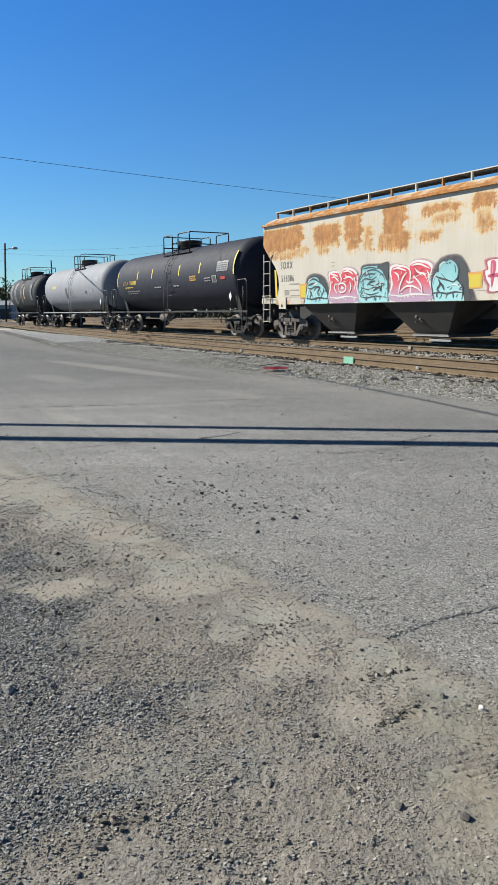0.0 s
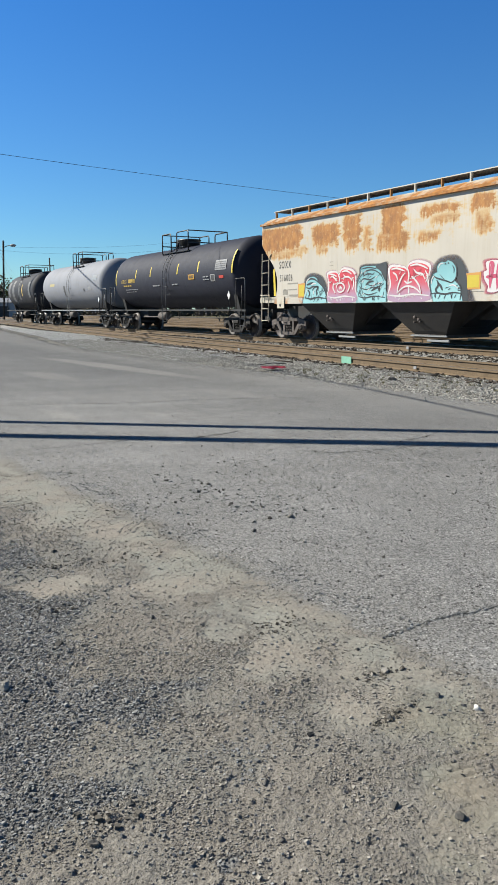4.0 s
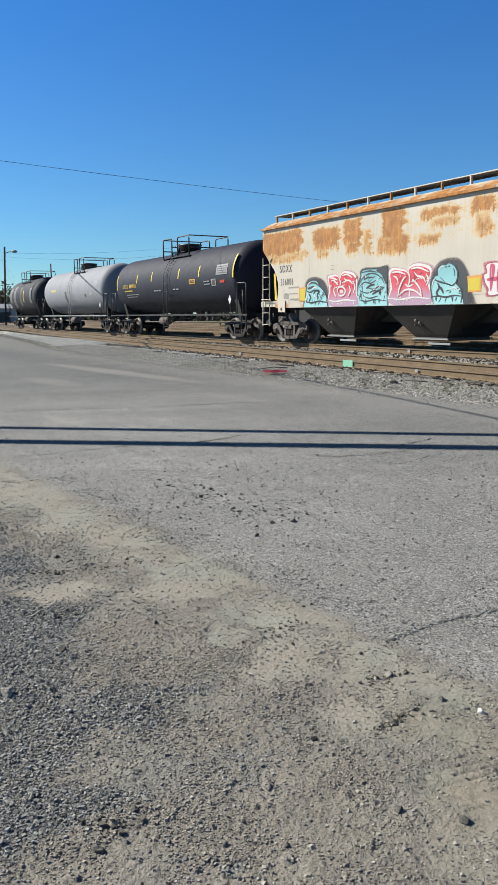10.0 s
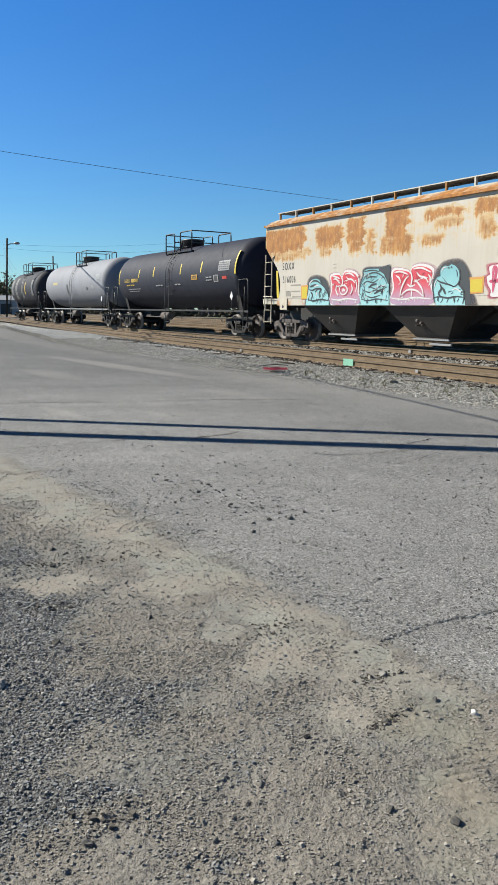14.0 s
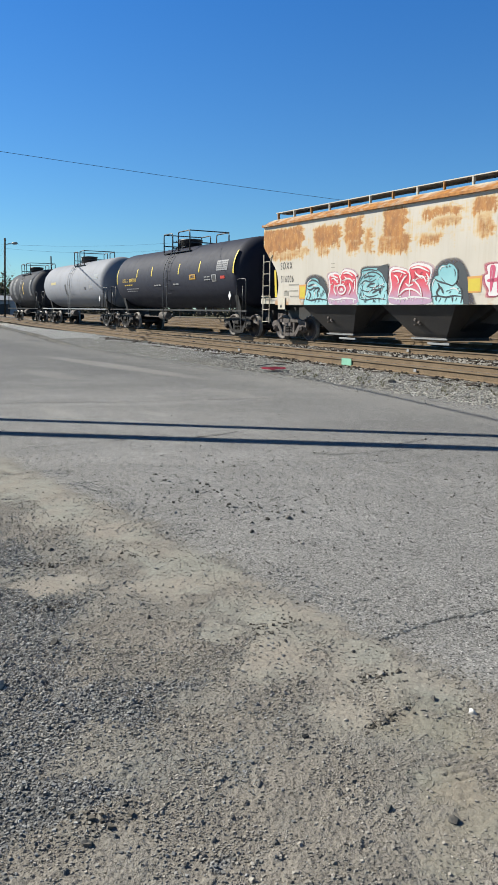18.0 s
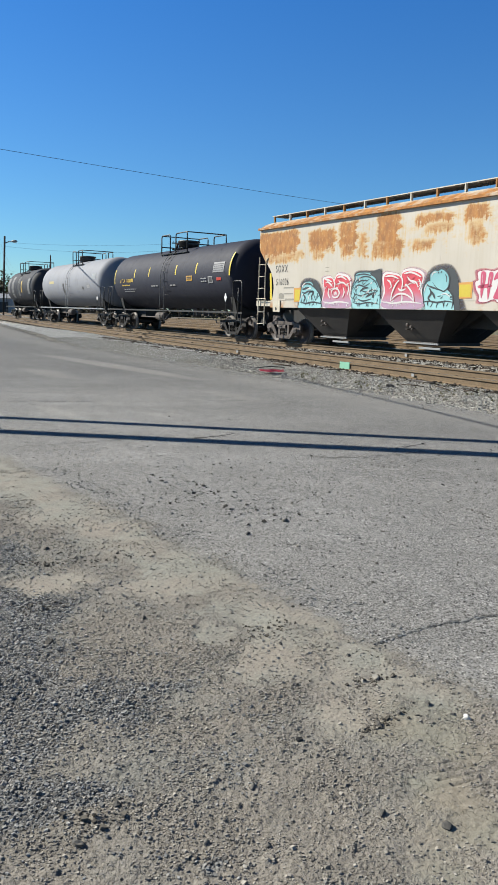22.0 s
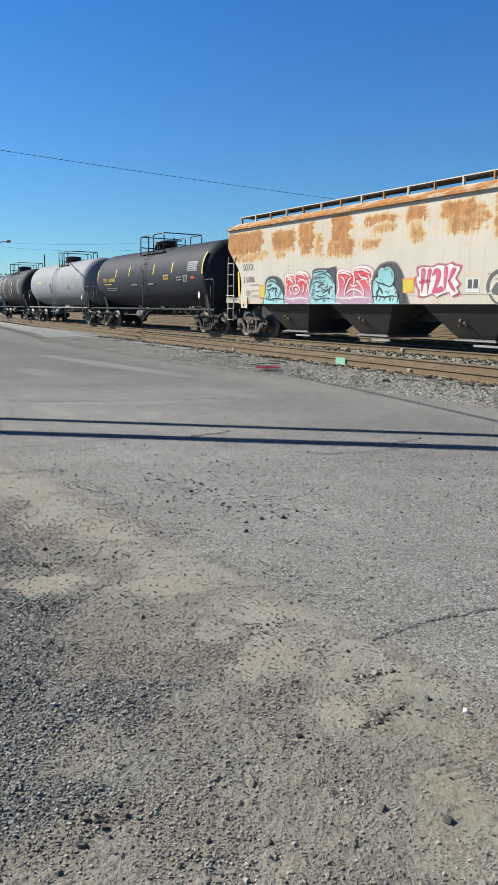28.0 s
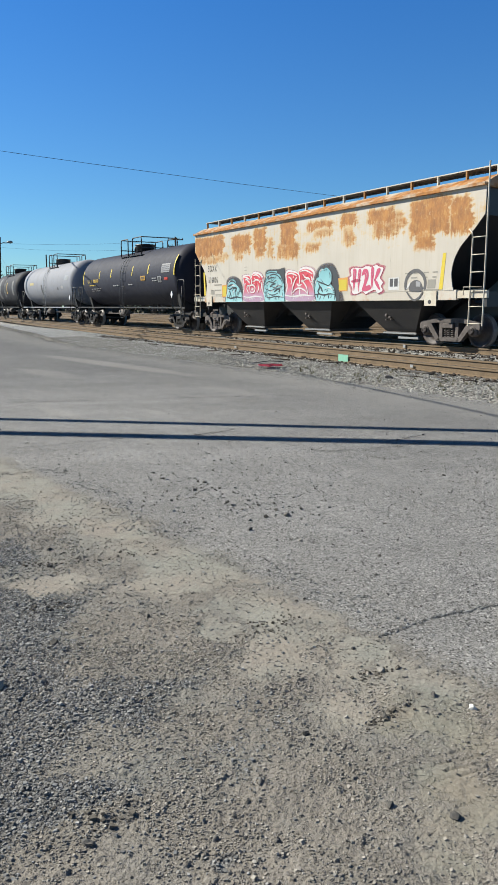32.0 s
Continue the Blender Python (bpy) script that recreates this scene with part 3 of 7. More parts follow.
# ---- the yard's surface: where silt, loose gravel and churned soil lie, and how high it stands ----
def chance(i, j, k):
    """A repeatable number from 0 to 1 for each lattice cell."""
    n = (i.astype(np.int64) * 374761393 + j.astype(np.int64) * 668265263 + k * 974634721) & 0xFFFFFFFF
    n = ((n ^ (n >> 13)) * 1274126177) & 0xFFFFFFFF
    return ((n ^ (n >> 16)) & 0xFFFFFF) / 16777216.0


def wavy(x, y, k):
    """Smooth noise from -1 to 1 with cells of one unit."""
    i, j = np.floor(x), np.floor(y)
    u, v = x - i, y - j
    u, v = u * u * (3 - 2 * u), v * v * (3 - 2 * v)
    a = chance(i, j, k) * (1 - u) + chance(i + 1, j, k) * u
    b = chance(i, j + 1, k) * (1 - u) + chance(i + 1, j + 1, k) * u
    return (a * (1 - v) + b * v) * 2 - 1


def layered(x, y, f, k, octaves=4):
    return sum(wavy(x * f * 2.03 ** o + 7.1 * o, y * f * 2.03 ** o - 3.7 * o, k + o) * 0.55 ** o for o in range(octaves))


def lumps(x, y, cell, k, keep, flat_top=0.6):
    """Heights of a layer of angular lumps, each with its own size, stretch and turn."""
    out = np.zeros_like(x)
    gi, gj = np.floor(x / cell), np.floor(y / cell)
    for di in (-1, 0, 1):
        for dj in (-1, 0, 1):
            i, j = gi + di, gj + dj
            px = (i + 0.15 + 0.7 * chance(i, j, k)) * cell - x
            py = (j + 0.15 + 0.7 * chance(i, j, k + 1)) * cell - y
            t = chance(i, j, k + 2) * 3.1416
            r = cell * (0.26 + 0.40 * chance(i, j, k + 3) ** 2)
            u, v = (px * np.cos(t) + py * np.sin(t)) / r, (py * np.cos(t) - px * np.sin(t)) / (r * (0.6 + 0.4 * chance(i, j, k + 4)))
            d = np.maximum(0.75 * np.sqrt(u * u + v * v), np.maximum(abs(u), abs(v)) * 0.9)
            h = np.minimum(np.clip((1.0 - d) * 2.2, 0, 1), flat_top + 0.4 * u) * r
            out = np.maximum(out, np.where(chance(i, j, k + 5) < keep, np.clip(h, 0, None), 0))
    return out


# smooth pale silt, loose dark gravel, dried mud: middle and half widths
SILT_SPOTS = ((-1.77, 6.02, .42, .54), (-1.2, 5.32, .37, .42), (-.8, 4.75, .22, .27), (-1.0, 3.86, .22, .09), (-.45, 3.72, .18, .17), (-.31, 4.35, .19, .19), (-.09, 3.24, .12, .1), (.16, 3.43, .16, .17),
              (.32, 3.47, .14, .24), (.12, 3.0, .17, .21), (.5, 2.94, .2, .21), (.84, 2.72, .2, .17), (.68, 2.38, .2, .14), (.6, 2.0, .16, .19), (.33, 2.52, .12, .11), (-.03, 3.87, .18, .12))
GRAVEL_SPOTS = ((-1.17, 3.35, .35, .41), (-.97, 2.85, .3, .28), (-.82, 2.44, .22, .25), (-.73, 2.12, .19, .19), (-.72, 1.91, .1, .09), (-.52, 2.63, .24, .13), (-.55, 2.11, .19, .11), (-.3, 2.78, .14, .06),
                (-1.03, 3.58, .21, .13), (-1.43, 4.26, .14, .18), (-.02, 1.78, .05, .04), (-2.3, 4.6, .7, .5), (-1.9, 3.5, .6, .8))
MUD_SPOTS = ((.70, 2.37, .24, .22), (.62, 1.98, .16, .2))
# tyre prints: middle, half length and breadth, the ribs' direction and spacing
PRINTS = ((-1.02, 5.30, .24, .13, 1.376, .042), (-0.72, 4.86, .18, .10, 1.25, .040), (-.27, 4.18, .16, .12, .356, .030), (-.12, 3.98, .12, .08, .50, .034), (.68, 2.17, .15, .075, .283, .036), (-1.80, 5.92, .22, .05, .126, .060))


def spots(x, y, places):
    out = np.zeros_like(x)
    for cx, cy, a, b in places:
        d = ((x - cx) / a) ** 2 + ((y - cy) / b) ** 2
        out = np.maximum(out, np.clip(1.15 - 0.62 * d, 0, 1))
    return out


def dirt_line(x, y):
    return 16.40 - 0.8125 * x - 0.5905 * y


def covers(x, y):
    """How much of the dirt margin, silt, gravel and dried mud covers a spot, each 0 to 1."""
    wx, wy = x + 0.07 * layered(x, y, 3.1, 40), y + 0.10 * layered(x, y, 3.1, 60)
    e = dirt_line(x, y) + 0.05 * layered(x, y, 1.4, 80, 3) + 0.045 * layered(x, y, 9, 90, 4)
    dirt = np.clip((e - 13.97) / 0.22, 0, 1)
    ragged = 0.34 * layered(x, y, 8, 50, 5)
    verge = 0.7 * np.clip(1.2 - abs(e - 14.30) / 0.26, 0, 1)
    silt = np.clip(np.maximum(spots(wx, wy, SILT_SPOTS), verge) + ragged, 0, 0.95) * dirt
    gravel = np.clip(spots(wx, wy, GRAVEL_SPOTS) * 1.1 + 1.1 * ragged, 0, 1) * dirt * (1 - 0.7 * silt)
    mud = np.clip(spots(wx, wy, MUD_SPOTS) * 1.2, 0, 1)
    return dirt, silt, gravel, mud


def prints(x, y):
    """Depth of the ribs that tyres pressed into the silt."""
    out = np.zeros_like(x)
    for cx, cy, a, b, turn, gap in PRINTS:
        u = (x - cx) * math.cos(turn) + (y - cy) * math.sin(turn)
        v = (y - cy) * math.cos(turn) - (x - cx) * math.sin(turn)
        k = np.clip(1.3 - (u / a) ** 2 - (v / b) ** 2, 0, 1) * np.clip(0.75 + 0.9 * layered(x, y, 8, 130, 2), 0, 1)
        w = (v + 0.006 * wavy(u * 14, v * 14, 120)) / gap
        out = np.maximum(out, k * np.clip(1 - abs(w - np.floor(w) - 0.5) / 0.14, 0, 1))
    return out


def height(x, y):
    """The yard's height, with its small relief near the margin."""
    z = level(x, y)
    near = (abs(x) < 0.42 * y + 0.6) & (y > 0.6) & (y < 9)
    z = np.array(z, float)
    a, b = x[near], y[near]
    dirt, silt, gravel, mud = covers(a, b)
    soil = dirt * np.clip(1 - silt, 0.10, 1)
    h = 0.005 * layered(a, b, 1.7, 10, 3) * np.clip(dirt, 0.2, 1) + 0.006 * dirt * layered(a, b, 5, 20, 3) * (1 - 0.5 * silt)
    h += soil * (0.0022 * layered(a, b, 38, 30, 4) + 0.55 * lumps(a, b, 0.030, 200, 0.10) + 0.45 * lumps(a, b, 0.0135, 210, 0.45))
    h += gravel * (0.85 * lumps(a, b, 0.0135, 220, 0.9) + 0.4 * lumps(a, b, 0.030, 230, 0.2))
    h += silt * 0.0016 * layered(a, b, 50, 35, 3) - 0.009 * prints(a, b)
    h += (1 - dirt) * 0.0022 * layered(a, b, 45, 70, 2)
    z[near] += h
    return z


# ---- ground, ballast, tracks ----
def build_ground():
    """One sheet to the horizon, its grid finest in the margin by the gravel."""
    ys = np.concatenate([np.linspace(-200, -4, 8)[:-1], np.linspace(-4, 0, 50)[:-1], np.linspace(0, 1.35, 70)[:-1], 1.35 * 1.0031 ** np.arange(int(math.log(9 / 1.35) / math.log(1.0031))), np.linspace(9.02, 40, 90), np.linspace(41, 150, 30), np.linspace(160, 2600, 14)])
    u = np.linspace(-0.43, 0.43, 540)
    far_out = np.concatenate([np.arange(0.03, 3.5, 0.06), np.geomspace(3.6, 860, 14)]) / 860
    wide = np.clip(ys, 1.35, 40) + 0.12
    inner = u[None] * wide[:, None]
    rim = inner[:, -1:]
    outer = rim + (900 - rim) * far_out[None]
    X = np.concatenate([-outer[:, ::-1], inner, outer], 1)
    Y = np.repeat(ys[:, None], X.shape[1], 1)
    V = 16.08 - 0.860 * X - 0.5105 * Y
    Z = height(X, Y)
    # under the ballast the sheet lies lower; beyond the rails it is level
    Z = np.where((V < 7.8) & (V > -35), 0.16, Z)
    w, n = X.shape[1], len(ys)
    i, j = np.meshgrid(np.arange(w - 1), np.arange(n - 1))
    k = (j * w + i).ravel()
    faces = np.stack([k, k + 1, k + w + 1, k + w], -1)
    me = bpy.data.meshes.new("ground")
    me.vertices.add(w * n)
    me.vertices.foreach_set("co", np.stack([X, Y, Z], -1).astype(np.float32).ravel())
    me.loops.add(faces.size)
    me.loops.foreach_set("vertex_index", faces.ravel().astype(np.int32))
    me.polygons.add(len(faces))
    me.polygons.foreach_set("loop_start", np.arange(0, faces.size, 4, dtype=np.int32))
    me.polygons.foreach_set("use_smooth", np.ones(len(faces), bool))
    me.update(calc_edges=True)
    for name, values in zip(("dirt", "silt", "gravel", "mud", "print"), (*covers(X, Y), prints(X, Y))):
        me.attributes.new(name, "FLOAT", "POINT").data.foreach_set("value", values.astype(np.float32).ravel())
    me.materials.append(GROUND)
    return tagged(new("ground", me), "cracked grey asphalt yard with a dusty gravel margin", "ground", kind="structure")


ground = build_ground()


def ribbon(name, ss, profile, material, label, kind="structure"):
    """A long strip along the tracks; profile of (v, z), v may be a function of s."""
    verts, faces = [], []
    k = len(profile)
    for n, s in enumerate(ss):
        for v, z in profile:
            vv = v(s) if callable(v) else v
            jit = 0.22 * noise.noise((s * 0.5, vv, 1)) + 0.18 * noise.noise((s * 1.9, vv, 7))
            verts.append(at(s, vv + (jit if (v, z) == profile[0] else 0), z))
        if n:
            faces += [((n - 1) * k + i, (n - 1) * k + i + 1, n * k + i + 1, n * k + i) for i in range(k - 1)]
    me = bpy.data.meshes.new(name)
    me.from_pydata(verts, [], faces)
    me.materials.append(material)
    for p in me.polygons:
        p.use_smooth = True
    return tagged(new(name, me), label, "ballast", kind=kind)


def edge(s):
    """Where the asphalt stops."""
    return float(np.interp(s, (-60, 0, 12, 45, 140), (8.35, 8.3, 6.6, 3.0, 2.6)))


ballast = ribbon("ballast", np.arange(-90, 190, 0.5), [(edge, 0.205), (lambda s: edge(s) - 0.9, 0.258), (lambda s: edge(s) - 1.6, 0.272), (2.2, 0.272), (-34.0, 0.272), (-36.0, 0.1)], BALLAST,
                 "grey crushed stone ballast beside the asphalt")


def rail_section(side):
    """Half outline of a tee rail, (across, up) from the middle of the head's top."""
    return [(-0.036, 0), (0.036, 0), (0.037, -0.035), (0.010, -0.048), (0.008, -0.135), (0.066, -0.158), (0.066, -0.168),
            (-0.066, -0.168), (-0.066, -0.158), (-0.008, -0.135), (-0.010, -0.048), (-0.037, -0.035)]


def build_rail(parent, offset, s0, s1, step=1.0):
    sec = rail_section(0)
    bm = bmesh.new()
    rings = []
    for s in np.arange(s0, s1 + 0.01, step):
        o = offset(s) if callable(offset) else offset
        rings.append([bm.verts.new(at(s, o + a, ZR + b)) for a, b in sec])
    k = len(sec)
    for r0, r1 in zip(rings, rings[1:]):
        for i in range(k):
            f = bm.faces.new((r0[i], r1[i], r1[(i + 1) % k], r0[(i + 1) % k]))
            if i == 0:
                f.material_index = 1
    bm.faces.new(rings[0])
    bm.faces.new(rings[-1][::-1])
    bmesh.ops.recalc_face_normals(bm, faces=bm.faces[:])
    ob = part("rail", bm, RAIL, parent)
    ob.data.materials.append(RAIL_TOP)
    return ob


def build_track(label, mid, s0, s1, ties, seed):
    """A track: two rails, its ties and its spikes; mid is the middle line's v."""
    rng = random.Random(seed)
    track = tagged(new("track"), label, "railway track", "yard tracks", "structure")
    for sgn in (1, -1):
        build_rail(track, (lambda s: mid(s) + sgn * 0.7525) if callable(mid) else mid + sgn * 0.7525, s0, s1)
    if ties:
        tie_bm = bevelled((-0.115, -1.3, -0.17), (0.115, 1.3, 0.0), 0.012)
        tie = None
        spike_v = []
        for n, s in enumerate(np.arange(ties[0], ties[1], 0.55)):
            o = mid(s) if callable(mid) else mid
            m = Matrix.Translation(at(s, o, 0.284 + rng.uniform(-0.012, 0.006))) @ pose(0, 0, 0, rng.uniform(-.6, .6), 0, 90 + math.degrees(heading(s)) + rng.uniform(-1.5, 1.5))
            if tie is None:
                tie = part("tie", tie_bm, TIE, track)
                tie.matrix_basis = m
            else:
                again(tie, m)
        spikes = bmesh.new()
        for s in np.arange(ties[0], ties[1], 0.55):
            o = mid(s) if callable(mid) else mid
            for sgn in (1, -1):
                for d in (0.095, -0.095):
                    for e in (-0.06, 0.06):
                        c = at(s + e + rng.uniform(-.02, .02), o + sgn * 0.7525 + d, 0.284)
                        box(spikes, (c.x - 0.016, c.y - 0.016, c.z), (c.x + 0.016, c.y + 0.016, c.z + 0.016 + rng.uniform(0, 0.016)))
        tagged(part("spikes", spikes, TIE, track, "dark rail spikes on the ties"), kind="stuff")
    return track


def siding(s):
    """The near track bears off from the train's track at a turnout far down the line."""
    return 3.75 - 0.068 * s if s < 52 else 3.75 - 0.068 * 52 - 0.03 * (s - 52)


build_track("rusty rails of the track under the train", -0.7525, -60, 170, (-24, 44), 1)
build_track("rusty rails of the empty siding nearest the asphalt", siding, -60, 88, (-24, 44), 2)
for off in (-5.4, -9.9, -14.4, -18.9, -23.4, -27.9):
    build_track("rusty rails of an empty track behind the train", off, -90, 190, (-24, 44) if off > -8 else None, 3)


# ---- rail cars: each stands with x along the track (away from the yard's near end), y towards the yard, z = 0 on the rails ----
def wheelset(parent, x, steel):
    bm = bmesh.new()
    for y in (-0.7, 0.7):
        sg = 1 if y > 0 else -1
        prof = [(-0.075 * sg, 0.0), (-0.075 * sg, 0.483), (-0.045 * sg, 0.483), (-0.035 * sg, 0.460), (0.062 * sg, 0.455), (0.062 * sg, 0.390),
                (0.02 * sg, 0.365), (0.005 * sg, 0.20), (0.085 * sg, 0.15), (0.085 * sg, 0.0)]
        spun(bm, [(u, max(r, 0.001)) for u, r in prof], 36, (0, y, 0), "y")
    spun(bm, [(-1.02, 0.075), (1.02, 0.075)], 12, (0, 0, 0), "y")
    ob = part("wheelset", bm, steel, parent, "brown steel wheels on one axle")
    ob.data.materials.append(TREAD)
    for f in ob.data.polygons:
        r = math.hypot(f.center.x, f.center.z)
        if r > 0.45:
            f.material_index = 1
    ob.matrix_basis = Matrix.Translation((x, 0, 0.457))
    return ob


def build_truck(car, x0, iron=None):
    """A cast three-piece truck: bolster, side frames with bearing boxes and springs, brake beam, two wheelsets."""
    iron = iron or IRON
    bevel = bevelled((-0.20, -0.95, 0.42), (0.20, 0.95, 0.72), 0.03)
    truck = part("truck", bevel, iron, car, "cast steel truck")
    truck.matrix_basis = Matrix.Translation((x0, 0, 0))
    for sg in (1, -1):
        bm = bmesh.new()
        y, t = 0.94 * sg, 0.13 * sg
        # top member over the axle boxes, sloping down to a bottom chord
        top = smooth_loop([(-1.13, 0.50), (-1.10, 0.68), (-0.86, 0.74), (-0.45, 0.80), (0, 0.80), (0.45, 0.80), (0.86, 0.74), (1.10, 0.68), (1.13, 0.50)], 4, False)
        low = smooth_loop([(1.0, 0.52), (0.84, 0.60), (0.55, 0.67), (0, 0.67), (-0.55, 0.67), (-0.84, 0.60), (-1.0, 0.52)], 4, False)
        plate(bm, [(x, y, z) for x, z in top + low], (0, t, 0))
        for e in (1, -1):
            plate(bm, [(x * e, y, z) for x, z in ((0.86, 0.60), (0.70, 0.68), (0.36, 0.26), (0.28, 0.16), (0.46, 0.17))], (0, t, 0))
            plate(bm, [(x * e, y, z) for x, z in ((0.24, 0.68), (0.36, 0.68), (0.36, 0.2), (0.24, 0.2))], (0, t * 0.9, 0))
            spun(bm, [(0.90 * sg, 0.15), (1.06 * sg, 0.15), (1.10 * sg, 0.12), (1.13 * sg, 0.05)], 14, (0.889 * e, 0, 0.457), "y")
            plate(bm, [(0.889 * e + a, y, b) for a, b in ((-0.20, 0.40), (-0.17, 0.66), (0.17, 0.66), (0.20, 0.40), (0.14, 0.36), (-0.14, 0.36))], (0, t * 0.6, 0))
        plate(bm, [(x, y, z) for x, z in ((-0.48, 0.16), (0.48, 0.16), (0.36, 0.27), (-0.36, 0.27))], (0, t, 0))
        bmesh.ops.recalc_face_normals(bm, faces=bm.faces[:])
        part("side_frame", bm, iron, truck, "cast side frame")
        for e in (1, -1):
            bm = bmesh.new()
            spun(bm, [(1.10 * sg, 0.105), (1.145 * sg, 0.10), (1.15 * sg, 0.06)], 14, (0.889 * e, 0, 0.457), "y")
            for k in range(3):
                a = k * 2.094
                spun(bm, [(1.145 * sg, 0.018), (1.165 * sg, 0.018)], 6, (0.889 * e + 0.06 * math.cos(a), 0, 0.457 + 0.06 * math.sin(a)), "y")
            part("bearing_cap", bm, WHEEL, truck, "rusty bearing end cap with bolts")
        bm = bmesh.new()
        box(bm, (-0.21, min(0.95 * sg, 1.12 * sg), 0.52), (0.21, max(0.95 * sg, 1.12 * sg), 0.66))
        bmesh.ops.bevel(bm, geom=bm.edges[:], offset=0.02, segments=1, affect="EDGES")
        part("bolster_end", bm, iron, truck, "blocky bolster end")
        bm = bmesh.new()
        sweep(bm, [(-0.62, 0.86 * sg, 0.70), (-0.50, 0.90 * sg, 0.42), (-0.44, 0.90 * sg, 0.22)], 0.022, 6)
        sweep(bm, [(0.62, 0.86 * sg, 0.70), (0.50, 0.90 * sg, 0.42), (0.44, 0.90 * sg, 0.22)], 0.022, 6)
        part("brake_hanger", bm, iron, truck, "bent brake hanger rods")
        for k in (-0.13, 0.0, 0.13):
            bm = bmesh.new()
            pts = [(k + 0.055 * math.cos(a), (0.94 + 0.065) * sg + 0.055 * math.sin(a), 0.27 + 0.24 * a / (8 * math.pi)) for a in np.linspace(0, 8 * math.pi, 40)]
            sweep(bm, pts, 0.016, 5)
            part("spring", bm, iron, truck, "coil spring")
    bm = bmesh.new()
    for e in (1, -1):
        sweep(bm, [(0.32 * e, -0.75, 0.36), (0.32 * e, 0.75, 0.36)], 0.04, 6)
        for y in (-0.68, 0.68):
            box(bm, (0.36 * e - 0.05, y - 0.08, 0.25), (0.36 * e + 0.05, y + 0.08, 0.6))
    part("brake_beam", bm, iron, truck, "brake beam with shoes")
    # the hopper's wheels take the paler steel that carries sunlight in its colour
    return truck, [wheelset(truck, x, WHEEL if iron is DARK_IRON else SUNLIT_WHEEL) for x in (-0.889, 0.889)]


def coupler(car, x, sg):
    bm = bmesh.new()
    box(bm, (min(x, x + 0.45 * sg), -0.09, 0.74), (max(x, x + 0.45 * sg), 0.09, 0.96))
    box(bm, (min(x + 0.40 * sg, x + 0.72 * sg), -0.17, 0.70), (max(x + 0.40 * sg, x + 0.72 * sg), 0.17, 1.0))
    part("coupler", bm, IRON, car, "rusty knuckle coupler")
    bm = bmesh.new()
    sweep(bm, [(x + 0.1 * sg, 0.35, 0.85), (x + 0.3 * sg, 0.36, 0.5), (x + 0.6 * sg, 0.30, 0.35), (x + 0.85 * sg, 0.2, 0.45)], 0.03, 6)
    part("brake_hose", bm, INK, car, "black rubber brake hose")


def ladder(name, car, x0, x1, y, z0, z1, rungs, material, r=0.016, label="", stile=(0.055, 0.02)):
    bm = bmesh.new()
    for x in (x0, x1):
        bar(bm, (x, y, z0), (x, y, z1), *stile)
    for z in rungs:
        sweep(bm, [(x0, y + 0.01, z), (x1, y + 0.01, z)], r, 6)
    return part(name, bm, material, car, label)


def lettering(text, size, x, y, z, material, car, squash=0.8, label="black stencilled letters"):
    """Stencil letters on a side wall that faces +y; x is where the first letter starts, read towards -x."""
    cu = bpy.data.curves.new("lettering", "FONT")
    cu.body, cu.size, cu.extrude, cu.space_character = text, size, 0.001, 1.35
    tmp = new("lettering", cu)
    me = bpy.data.meshes.new_from_object(tmp.evaluated_get(bpy.context.evaluated_depsgraph_get()))
    bpy.data.objects.remove(tmp)
    ob = new("lettering", me)
    me.materials.clear()
    me.materials.append(material)
    ob.parent = car
    ob.matrix_basis = Matrix(((-squash, 0, 0, x), (0, 0, 1, y), (0, 1, 0, z), (0, 0, 0, 1)))
    return tagged(ob, label)


SIDE_Y = 1.572


def decal(name, outline, layer, material, car, label=""):
    """A painted patch on the hopper's side: its outline in (x, z), lying layer millimetres proud."""
    bm = bmesh.new()
    y = SIDE_Y + 0.0035 * layer
    vs = [bm.verts.new((x, y, z)) for x, z in outline]
    f = bm.faces.new(vs)
    f.normal_update()
    if f.normal.y < 0:
        f.normal_flip()
    bmesh.ops.triangulate(bm, faces=bm.faces[:])
    return part(name, bm, material, car, label)


def stroke(bm, pts, w, layer, taper=0.4):
    """One sprayed line, widest in the middle."""
    line = smooth_loop(pts, 6, False)
    y = SIDE_Y + 0.0035 * layer
    n = len(line)
    prev = None
    for i, (x, z) in enumerate(line):
        a, b = line[max(i - 1, 0)], line[min(i + 1, n - 1)]
        d = Vector((b[0] - a[0], b[1] - a[1]))
        d = d.normalized() if d.length else Vector((1, 0))
        t = i / (n - 1)
        h = w / 2 * (taper + (1 - taper) * math.sin(math.pi * t))
        cur = (bm.verts.new((x - d.y * h, y, z + d.x * h)), bm.verts.new((x + d.y * h, y, z - d.x * h)))
        if prev:
            f = bm.faces.new((prev[0], prev[1], cur[1], cur[0]))
            f.normal_update()
            if f.normal.y < 0:
                f.normal_flip()
        prev = cur


def strokes(name, lines, w, layer, material, car, label="", taper=0.4):
    for l in lines:
        bm = bmesh.new()
        stroke(bm, l, w, layer, taper)
        part(name, bm, material, car, label)


# ---- covered hopper ----
def in_box(pts, x0, z0, x1, z1):
    return [(x0 + (x1 - x0) * u, z0 + (z1 - z0) * w) for u, w in pts]


